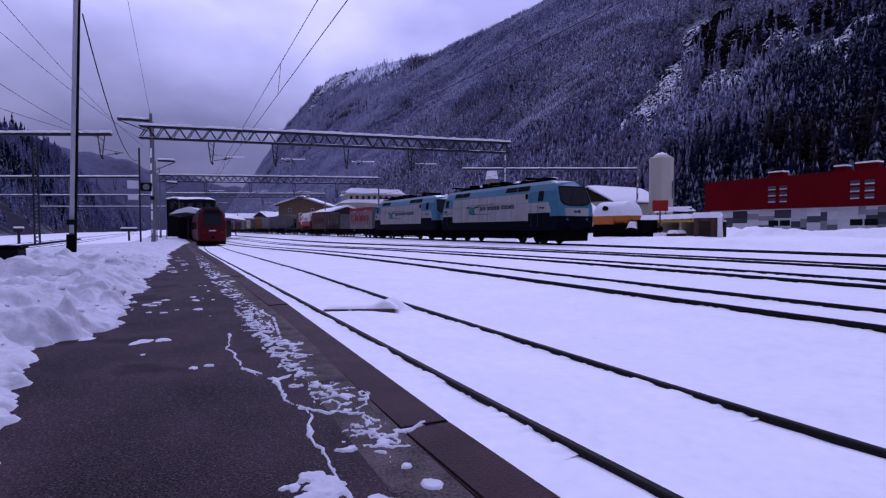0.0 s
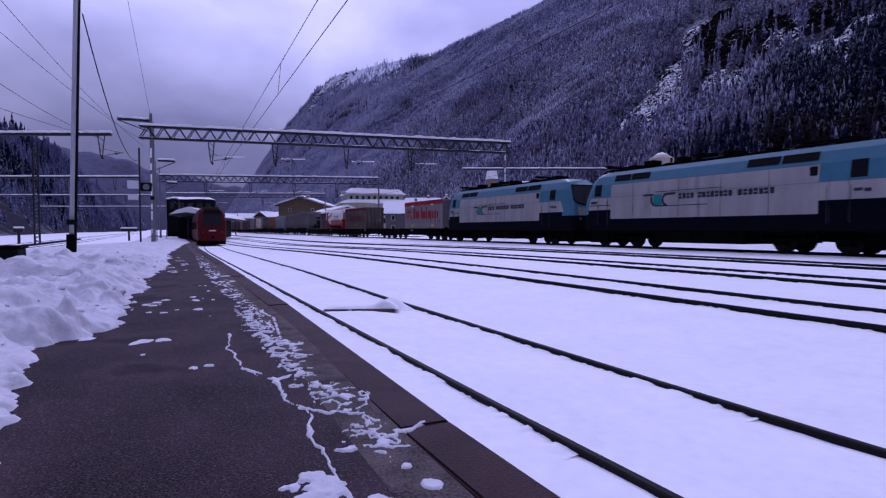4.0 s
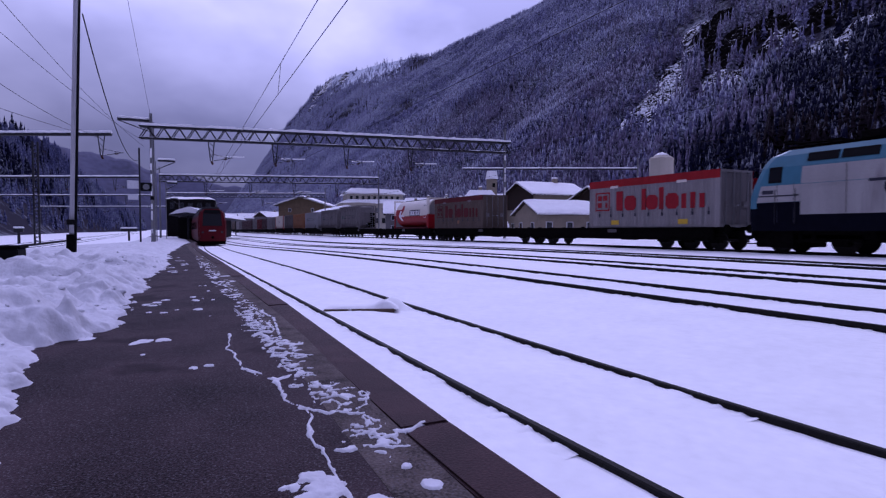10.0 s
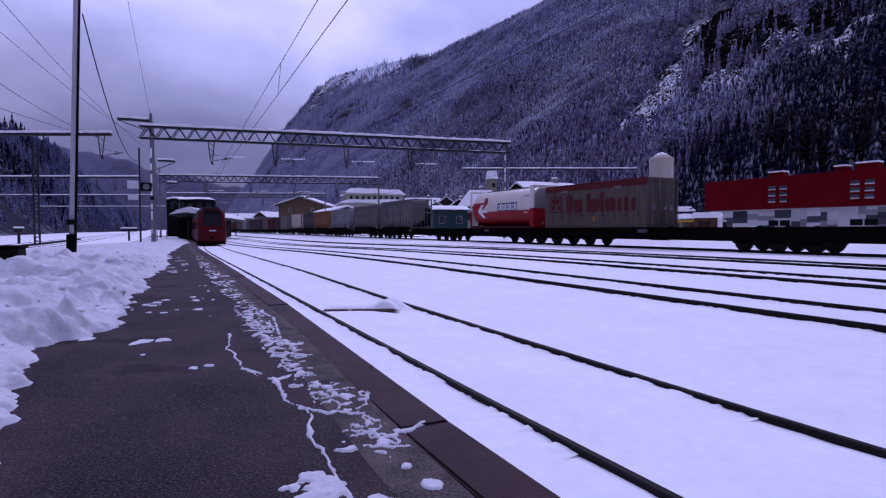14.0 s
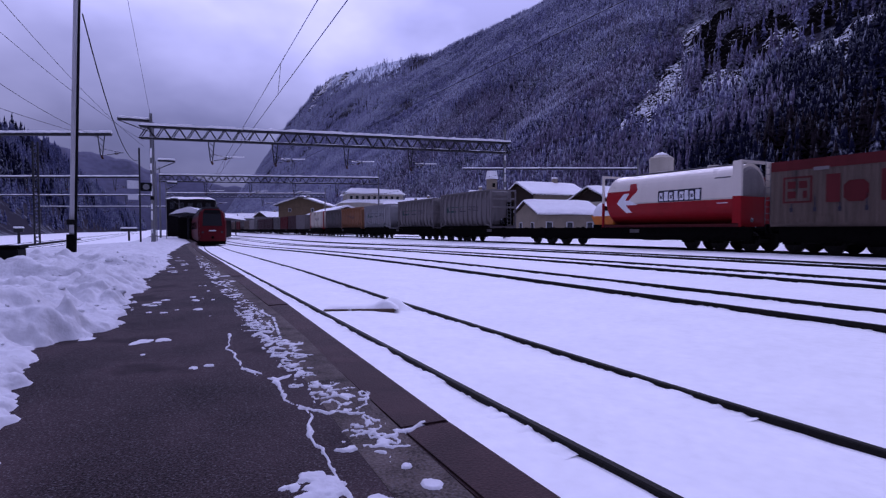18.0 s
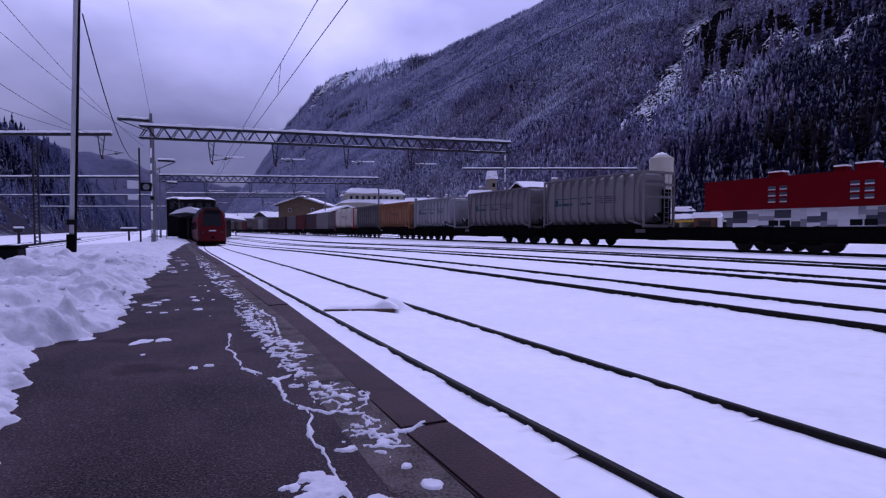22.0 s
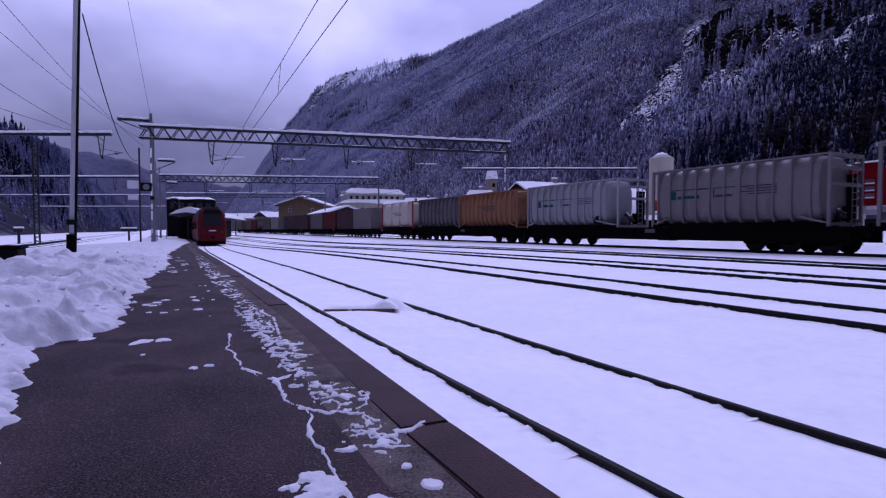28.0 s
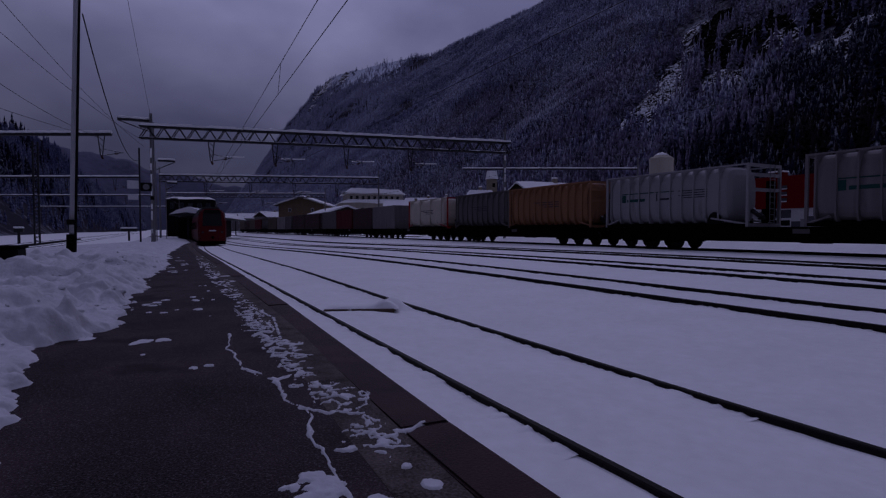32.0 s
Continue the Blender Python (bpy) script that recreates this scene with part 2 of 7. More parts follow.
def forest_material(name, needle, snow_low, snow_high, most=1.0, grain=0.20, dark=0.0, clump=0.09):
    """Conifer needles, dusted with snow by the tree and by a fine grain on upward faces."""
    m = bpy.data.materials.new(name)
    m.use_nodes = True
    n, l = m.node_tree.nodes, m.node_tree.links
    b = n["Principled BSDF"]
    b.inputs["Roughness"].default_value, b.inputs["Specular IOR Level"].default_value = 0.9, 0.05
    g = n.new("ShaderNodeNewGeometry")
    tex = n.new("ShaderNodeTexNoise")
    tex.inputs["Scale"].default_value, tex.inputs["Detail"].default_value, tex.inputs["Roughness"].default_value = grain, 6, 0.70
    l.new(g.outputs["Position"], tex.inputs["Vector"])
    wide = n.new("ShaderNodeTexNoise")
    wide.inputs["Scale"].default_value, wide.inputs["Detail"].default_value = 0.006, 4
    l.new(g.outputs["Position"], wide.inputs["Vector"])
    sep = n.new("ShaderNodeSeparateXYZ")
    l.new(g.outputs["Normal"], sep.inputs["Vector"])
    a = n.new("ShaderNodeMath")
    a.operation = "MULTIPLY_ADD"
    l.new(sep.outputs["Z"], a.inputs[0])
    a.inputs[1].default_value = 0.45
    l.new(tex.outputs["Fac"], a.inputs[2])
    a2 = n.new("ShaderNodeMath")
    a2.operation = "MULTIPLY_ADD"
    l.new(wide.outputs["Fac"], a2.inputs[0])
    a2.inputs[1].default_value = 0.7
    l.new(a.outputs[0], a2.inputs[2])
    a3 = n.new("ShaderNodeMath")
    a3.operation = "MULTIPLY_ADD"
    l.new(g.outputs["Random Per Island"], a3.inputs[0])
    a3.inputs[1].default_value = 0.12
    l.new(a2.outputs[0], a3.inputs[2])
    r = n.new("ShaderNodeMapRange")
    r.inputs["From Min"].default_value, r.inputs["From Max"].default_value = snow_low, snow_high
    r.inputs["To Max"].default_value = most
    stand = n.new("ShaderNodeTexNoise")
    stand.inputs["Scale"].default_value, stand.inputs["Detail"].default_value, stand.inputs["Roughness"].default_value = 0.028, 5, 0.62
    l.new(g.outputs["Position"], stand.inputs["Vector"])
    a4 = n.new("ShaderNodeMath")
    a4.operation = "MULTIPLY_ADD"
    l.new(stand.outputs["Fac"], a4.inputs[0])
    a4.inputs[1].default_value = 0.75
    l.new(a3.outputs[0], a4.inputs[2])
    l.new(a4.outputs[0], r.inputs["Value"])
    mx = n.new("ShaderNodeMixRGB")
    l.new(r.outputs["Result"], mx.inputs["Fac"])
    mx.inputs["Color1"].default_value, mx.inputs["Color2"].default_value = (*needle, 1), (0.70, 0.75, 0.86, 1)
    if dark:
        # darker trees stand among the frosted, haze-paled ones
        kind = n.new("ShaderNodeTexNoise")
        kind.inputs["Scale"].default_value, kind.inputs["Detail"].default_value = clump, 3
        l.new(g.outputs["Position"], kind.inputs["Vector"])
        pick = n.new("ShaderNodeMapRange")
        pick.inputs["From Min"].default_value, pick.inputs["From Max"].default_value = 0.50, 0.60
        pick.inputs["To Max"].default_value = dark
        l.new(kind.outputs["Fac"], pick.inputs["Value"])
        two = n.new("ShaderNodeMixRGB")
        l.new(pick.outputs["Result"], two.inputs["Fac"])
        two.inputs["Color1"].default_value, two.inputs["Color2"].default_value = (*needle, 1), (0.010, 0.010, 0.026, 1)
        l.new(two.outputs["Color"], mx.inputs["Color1"])
    l.new(mx.outputs["Color"], b.inputs["Base Color"])
    return m


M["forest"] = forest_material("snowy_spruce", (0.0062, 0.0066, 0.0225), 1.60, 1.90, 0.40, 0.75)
# needle colours of the mid, edge and far woods also carry the haze
M["forest_mid"] = forest_material("spruce_frost_mid_haze", (0.118, 0.115, 0.222), 1.44, 1.98, 0.62, dark=0.75)
M["forest_edge"] = forest_material("spruce_frost_foot_haze", (0.112, 0.106, 0.200), 1.52, 1.90, 0.54, 0.75, dark=0.75, clump=0.14)
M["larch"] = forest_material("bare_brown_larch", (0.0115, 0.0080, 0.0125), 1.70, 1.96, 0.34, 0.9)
# paler violet twigs, with haze put into their colour
M["larch_haze"] = forest_material("bare_larch_hazy_frost", (0.128, 0.110, 0.178), 1.56, 1.94, 0.46, 0.8, dark=0.7, clump=0.14)
M["forest_far"] = forest_material("spruce_frost_far_haze", (0.168, 0.166, 0.282), 1.38, 2.12, 0.62, dark=0.5, clump=0.05)
M["bank_frost"] = forest_material("frosted_bank_shrubs", (0.058, 0.062, 0.138), 1.50, 2.10, 0.50, 0.5)
M["hillside"] = forest_material("snowy_hillside", (0.020, 0.017, 0.030), 1.66, 2.10, 0.7)
M["snowfield"] = forest_material("open_snow_with_rocks", (0.035, 0.03, 0.045), 1.34, 1.66, 0.95)
M["rock"] = material("cliff_rock", (0.045, 0.038, 0.040), 0.9, vary=0.6, scale=0.10, bump=0.0, fine=0.7, snow=0.74, spec=0.05)
M["rock_dark"] = material("dark_cliff_rock", (0.012, 0.010, 0.011), 0.9, vary=0.6, scale=0.08, bump=0.0, fine=0.6, snow=0.10, spec=0.03)
# the air's blue haze is mixed into this base colour
M["far_hill"] = material("distant_hill_haze", (0.095, 0.095, 0.15), 0.95, vary=0.25, scale=0.004, fine=0.03)

# ---- mesh helpers ----
def part(name, bm, mat, parent=None, label="", smooth=False):
    """Links a bmesh as one mesh object under a thing or a part."""
    me = bpy.data.meshes.new(name)
    bm.normal_update()
    bm.to_mesh(me)
    bm.free()
    return from_mesh(name, me, mat, parent, label, smooth)


def from_mesh(name, me, mat, parent=None, label="", smooth=False):
    if mat is not None and not me.materials:
        me.materials.append(M[mat] if isinstance(mat, str) else mat)
    if smooth:
        me.shade_smooth()
    ob = new(name, me)
    ob.parent = parent
    if label:
        tagged(ob, label)
    return ob


def thing(name, m, label, category, group="", kind=""):
    ob = new(name)
    ob.empty_display_size = 0.2
    ob.matrix_basis = m
    return tagged(ob, label, category, group, kind)


def box(bm, x0, x1, y0, y1, z0, z1, bevel=0.0):
    vs = [bm.verts.new((x, y, z)) for x in (x0, x1) for y in (y0, y1) for z in (z0, z1)]
    fs = [bm.faces.new([vs[i] for i in q]) for q in
          ((0, 1, 3, 2), (4, 6, 7, 5), (0, 4, 5, 1), (2, 3, 7, 6), (0, 2, 6, 4), (1, 5, 7, 3))]
    if bevel:
        es = list({e for f in fs for e in f.edges})
        bmesh.ops.bevel(bm, geom=es, offset=bevel, segments=1, affect="EDGES")
    return bm


def boxes(*rows, bevel=0.0):
    bm = bmesh.new()
    for r in rows:
        box(bm, *r, bevel=bevel)
    return bm


def rod(bm, a, b, r, n=8, r2=None):
    a, b = Vector(a), Vector(b)
    d = (b - a).normalized()
    u = d.orthogonal().normalized()
    v = d.cross(u)
    r2 = r if r2 is None else r2
    ring = []
    for p, q in ((a, r), (b, r2)):
        ring.append([bm.verts.new(p + q * (math.cos(k * 2 * math.pi / n) * u + math.sin(k * 2 * math.pi / n) * v)) for k in range(n)])
    for k in range(n):
        bm.faces.new((ring[0][k], ring[0][(k + 1) % n], ring[1][(k + 1) % n], ring[1][k]))
    bm.faces.new(ring[0][::-1])
    bm.faces.new(ring[1])
    return bm


def rods(*rows, n=8):
    bm = bmesh.new()
    for a, b, r in rows:
        rod(bm, a, b, r, n)
    return bm


def line(bm, pts, r, n=5):
    """A bent tube through the points."""
    pts = [Vector(q) for q in pts]
    rings = []
    for k, q in enumerate(pts):
        d = (pts[min(k + 1, len(pts) - 1)] - pts[max(k - 1, 0)]).normalized()
        u = d.cross(Vector((0.13, 0.21, 0.97))).normalized()
        v = d.cross(u)
        rings.append([bm.verts.new(q + r * (math.cos(j * 2 * math.pi / n) * u + math.sin(j * 2 * math.pi / n) * v)) for j in range(n)])
    for r0, r1 in zip(rings, rings[1:]):
        for j in range(n):
            bm.faces.new((r0[j], r0[(j + 1) % n], r1[(j + 1) % n], r1[j]))
    bm.faces.new(rings[0][::-1])
    bm.faces.new(rings[-1])
    return bm


def loft(sections, caps=True):
    """Closed rings of equal count, joined in order."""
    bm = bmesh.new()
    rings = [[bm.verts.new(p) for p in s] for s in sections]
    n = len(rings[0])
    for r0, r1 in zip(rings, rings[1:]):
        for k in range(n):
            bm.faces.new((r0[k], r0[(k + 1) % n], r1[(k + 1) % n], r1[k]))
    if caps:
        bm.faces.new(rings[0][::-1])
        bm.faces.new(rings[-1])
    bmesh.ops.recalc_face_normals(bm, faces=bm.faces)
    return bm


def prism_y(poly, y0, y1):
    """A polygon in x, z pulled along y."""
    return loft([[(x, y, z) for x, z in poly] for y in (y0, y1)])


def prism_x(poly, x0, x1):
    """A polygon in y, z pulled along x."""
    return loft([[(x, y, z) for y, z in poly] for x in (x0, x1)])


def grid_mesh(name, xs, ys, height, keep=None):
    """A height field; keep(z) drops faces."""
    xs, ys = np.asarray(xs, float), np.asarray(ys, float)
    X, Y = np.meshgrid(xs, ys, indexing="ij")
    Z = height(X, Y)
    nx, ny = len(xs), len(ys)
    idx = np.arange(nx * ny).reshape(nx, ny)
    quads = np.stack([idx[:-1, :-1], idx[1:, :-1], idx[1:, 1:], idx[:-1, 1:]], -1).reshape(-1, 4)
    if keep is not None:
        ok = keep(X, Y, Z).reshape(-1)
        quads = quads[ok[quads].any(1)]
    return array_mesh(name, np.stack([X, Y, Z], -1).reshape(-1, 3), quads)


def array_mesh(name, verts, faces):
    """A mesh from arrays of points and of equal-sided faces, without loose points."""
    used = np.unique(faces)
    remap = np.full(len(verts), -1)
    remap[used] = np.arange(len(used))
    verts, faces = verts[used], remap[faces]
    me = bpy.data.meshes.new(name)
    k = faces.shape[1]
    me.vertices.add(len(verts))
    me.vertices.foreach_set("co", verts.astype(np.float32).ravel())
    me.loops.add(faces.size)
    me.loops.foreach_set("vertex_index", faces.astype(np.int32).ravel())
    me.polygons.add(len(faces))
    me.polygons.foreach_set("loop_start", np.arange(0, faces.size, k, dtype=np.int32))
    me.polygons.foreach_set("loop_total", np.full(len(faces), k, dtype=np.int32))
    me.update(calc_edges=True)
    me.validate()
    return me


_perm = np.random.RandomState(7).rand(256, 256)


def vnoise(x, y):
    """Smooth value noise on arrays, 0 to 1."""
    xi, yi = np.floor(x).astype(int), np.floor(y).astype(int)
    fx, fy = x - xi, y - yi
    fx, fy = fx * fx * (3 - 2 * fx), fy * fy * (3 - 2 * fy)
    g = lambda a, b: _perm[a % 256, b % 256]
    return (g(xi, yi) * (1 - fx) + g(xi + 1, yi) * fx) * (1 - fy) + (g(xi, yi + 1) * (1 - fx) + g(xi + 1, yi + 1) * fx) * fy


def fbm(x, y, octaves=4):
    s, a, t = 0, 0.5, 0
    for k in range(octaves):
        s, t = s + a * vnoise(x * 2 ** k + 17 * k, y * 2 ** k + 31 * k), t + a
        a *= 0.5
    return s / t


def smooth(a, b, x):
    t = np.clip((x - a) / (b - a), 0, 1)
    return t * t * (3 - 2 * t)


# ---- lie of the land ----
def bend(y):
    """The platform tracks swing gently aside with distance."""
    u = np.maximum(0, np.asarray(y, float) - 14)
    return 0.010 * np.clip(np.asarray(y, float) - 3, 0, 100) + 1.68 * (np.minimum(u, 50) / 50) ** 2 + 0.34 * smooth(50, 90, u)


def dip(y):
    return 0.62 * smooth(12, 75, np.asarray(y, float))


TRACKS = [(2.705, 0.0), (8.1, 0.05), (12.9, 0.09), (18.1, 0.12), (25.4, 0.146), (33.5, 0.15)]
FREIGHT_X, FREIGHT_Z = TRACKS[4]


def cant(x, y):
    """The platform track leans into its curve: the outer half lies lower."""
    return 0.042 * smooth(2.4, 3.4, x) * (1 - smooth(3.8, 6.5, x)) * (1 - smooth(9, 16, y))


def fade(x):
    return 1 - smooth(15, 23, x)


def rail_z(x):
    return np.interp(x, [-30, 2.7, 8.1, 12.9, 18.1, 25.4, 33.5], [0, 0, 0.05, 0.09, 0.12, 0.146, 0.15])


def ground_z(x, y):
    z = rail_z(x) - 0.031 - 0.016 * smooth(2.6, 3.3, x) - 0.020 * smooth(4.6, 7.0, x) - dip(y) * fade(x) - cant(x, y)
    z = z + 0.016 * (fbm(x * 0.35, y * 0.22) - 0.5) + (0.022 * (fbm(x * 2.6, y * 2.2, 3) - 0.5) + 0.018 * (fbm(x * 7, y * 6, 3) - 0.5)) * (np.abs(x) < 60)
    far = smooth(36, 75, x) * 0.9
    return z + far * (0.55 + 0.7 * (fbm(x * 0.1, y * 0.1) - 0.5))


xs = np.concatenate([-np.geomspace(6000, 40, 24), np.arange(-36, -1.0, 1.0), np.arange(1.0, 5.2, 0.065), np.arange(5.2, 20, 0.16), np.arange(20, 42, 0.8), np.geomspace(42, 6000, 30)])
ys = np.concatenate([-np.geomspace(3000, 8, 14), np.arange(-6, 1, 0.7), np.arange(1.0, 13, 0.085), np.arange(13, 24, 0.17), np.arange(24, 140, 1.4), np.geomspace(141, 4900, 26)])
ground = from_mesh("ground", grid_mesh("ground", xs, ys, ground_z), "snow", smooth=True)
tagged(ground, "smooth fresh snow lying over the station yard", "ground", kind="structure")


# ---- tracks ----
def sweep(rows, profile):
    """A rail: the profile (across, up) carried along a line."""
    return loft([[(x + px, y, z + pz) for px, pz in profile] for x, y, z in rows])


RAIL = [(-0.019, 0.004), (0.019, 0.004), (0.027, -0.004), (0.029, -0.045), (0.012, -0.06), (0.012, -0.16), (0.07, -0.19), (-0.07, -0.19), (-0.012, -0.16), (-0.012, -0.06), (-0.029, -0.045), (-0.027, -0.004)]


def station_track(x, z, bent, y0, y1, label):
    t = thing("railway_track", pose(x, 0, z), label, "track", "station tracks", "structure")
    stops = list(np.arange(y0, 60, 3.0)) + list(np.arange(60, y1 + 1, 12.0))
    for side in (-0.7535, 0.7535):
        rows = [(side + float(bend(y)) * bent, y, -float(dip(y)) * float(fade(x)) - float(cant(x + side, np.asarray(y, float)))) for y in stops]
        part("rail", sweep(rows, RAIL), "rail", t)
    return t


for k, (x, z) in enumerate(TRACKS):
    station_track(x, z, 1 if k == 0 else 0, -12, 420, "pair of dark steel rails half sunk in fresh snow")
station_track(-10.7, 0.02, 0, 2, 420, "pair of dark steel rails beyond the snowy platform")
station_track(-15.3, 0.02, 0, 2, 420, "pair of dark steel rails beyond the snowy platform")

# snow broken off in small teeth along the near side of each rail
def rail_lip(x0, z0, bent, side, y0, y1, ny):
    xr = x0 + side * 0.7535
    xs_, ys_ = np.linspace(xr - 0.19, xr - 0.026, 9), np.linspace(y0, y1, ny)

    def height(x, y):
        d = (x - (xr - 0.19)) / 0.164
        tooth = smooth(0.38, 0.62, fbm(y * 10.5 + 13 * xr, y * 0 + 0.5, 3)) * (0.6 + 0.8 * vnoise(y * 1.1, y * 0 + xr))
        return ground_z(x + bend(y) * bent, y) - 0.006 + d * (0.002 + 0.016 * tooth)

    me = grid_mesh("rail_lip", xs_, ys_, height)
    co = np.empty(len(me.vertices) * 3, np.float32)
    me.vertices.foreach_get("co", co)
    co = co.reshape(-1, 3)
    co[:, 0] += bend(co[:, 1]) * bent
    me.vertices.foreach_set("co", co.ravel())
    me.update()
    tagged(from_mesh("rail_lip", me, "snow", smooth=True), "crumbled edge of snow along the rail", "snow", kind="stuff")


for k, far in ((0, 30), (1, 30), (2, 34)):
    for side in (-1, 1):
        rail_lip(*TRACKS[k], 1 if k == 0 else 0, side, 2.2, far, 1300 if k == 0 else 700)

# timber crossing board between the near rails
mound = from_mesh("snow_mound", grid_mesh("snow_mound", np.linspace(2.5, 4.3, 40), np.linspace(7.0, 9.0, 40), lambda x, y: ground_z(x, y) - 0.03 + (0.19 * np.exp(-((x - 3.2) / 0.24) ** 2 - ((y - 7.95) / 0.28) ** 2)) * (0.7 + 0.6 * fbm(x * 4, y * 4))), "snow", smooth=True)
tagged(mound, "small mound of snow heaped against the rail", "snow", kind="stuff")
board = thing("crossing_board", pose(2.62, 7.78, -0.10, 0, 0, -22), "brown timber board between the rails under a snow cap", "board")
part("plank", boxes((-0.52, 0.50, -0.17, -0.02, 0.0, 0.095), bevel=0.01), "wood_tie", board)
part("plank", boxes((-0.50, 0.52, 0.0, 0.15, 0.0, 0.10), bevel=0.01), "wood_tie", board)
cap = bmesh.new()
rows = []
for i in range(19):
    u = i / 18
    row = []
    for j in range(8):
        v = j / 7
        e = min(u * 5, (1 - u) * 5, v * 4, (1 - v) * 4, 1)
        row.append(cap.verts.new((-0.54 + 1.10 * u, -0.15 + 0.38 * v, 0.085 + (0.045 + 0.085 * math.exp(-((u - 0.84) / 0.13) ** 2)) * math.sqrt(max(e, 0)) * random.uniform(0.9, 1.1))))
    rows.append(row)
for i in range(18):
    for j in range(7):
        cap.faces.new((rows[i][j], rows[i + 1][j], rows[i + 1][j + 1], rows[i][j + 1]))
part("snow_cap", cap, "snow", board, "snow lying on the board", smooth=True)

# ---- platform ----
def p_dip(y):
    """The platform follows the line's fall."""
    return dip(y) - 0.022 * smooth(0.0, 14.0, np.asarray(y, float))


def p_bend(y):
    y = np.asarray(y, float)
    return bend(y) + 0.15 * smooth(0.5, 5.2, y) - 0.05 + 0.035 * smooth(6, 12, y)


PZ = 0.36
stops = list(np.arange(-4, 30, 1.0)) + list(np.arange(30, 150, 5.0))


def ribbon(name, x0, x1, z, mat, label, thick):
    bm = loft([[(x0 + p_bend(y), y, z - p_dip(y)), (x1 + p_bend(y), y, z - p_dip(y)), (x1 + p_bend(y), y, z - p_dip(y) - thick), (x0 + p_bend(y), y, z - p_dip(y) - thick)] for y in stops])
    return tagged(part(name, bm, mat), label, "platform", kind="structure")


ribbon("platform", -5.2, 0.6305, PZ, "asphalt", "damp dark asphalt platform with snow remnants", 0.55)
ribbon("platform_edge_strip", 0.630, 0.842, PZ + 0.0015, "concrete_edge", "worn concrete strip beside the platform kerb", 0.55)
kerb = thing("platform_kerb", pose(0, 0, 0), "dark reddish stone kerb along the platform edge", "kerb", kind="structure")
kerb_bm = loft([[(-0.108, 0.006, 0.10), (0.108, 0.006, 0.10), (0.108, 0.006, -0.40), (-0.108, 0.006, -0.40)],
                [(-0.108, 3.864, 0.10), (0.108, 3.864, 0.10), (0.108, 3.864, -0.40), (-0.108, 3.864, -0.40)]])
bmesh.ops.bevel(kerb_bm, geom=kerb_bm.edges[:], offset=0.008, segments=2, affect="EDGES")
first = None
for k in range(-2, 31):
    y = 1.98 + 3.87 * k
    if first is None:
        first = part("kerb_stone", kerb_bm, "kerb", kerb)
        ob = first
    else:
        ob = new("kerb_stone", first.data)
        ob.parent = kerb
    tilt = math.degrees(math.atan2(float(p_bend(y + 3.87) - p_bend(y)), 3.87))
    ob.matrix_basis = pose(0.9515 + float(p_bend(y)), y, PZ - 0.098 - float(p_dip(y)) + random.uniform(-0.002, 0.002), 0, 0, -tilt)


# ---- snow on the platform ----
# snow-filled joints that branch off the long crack
VEINS = [[(0.406, 3.264), (0.53, 2.937), (0.60, 2.98)], [(0.512, 2.473), (0.596, 2.351), (0.688, 2.274)], [(0.558, 1.909), (0.651, 1.877), (0.784, 1.809)],
         [(0.792, 5.95), (0.88, 4.99), (0.76, 4.06), (0.62, 3.80)], [(0.597, 3.775), (0.617, 3.513), (0.85, 3.40)]]


def bank_edge(y):
    """Where the ploughed bank begins, across the platform."""
    e = np.interp(y, [0, 1.5, 2.34, 2.7, 3.3, 4.0, 4.42, 4.62, 5.1, 6.4, 8.1, 9.4, 13.6, 20, 30, 60],
                  [-0.30, -0.34, -0.44, -0.54, -0.59, -0.66, -0.72, -0.50, -0.26, -0.34, -0.22, -0.28, 0.04, 0.05, 0.35, 0.5])
    return e - 0.17 * smooth(0.8, 5.2, np.asarray(y, float))


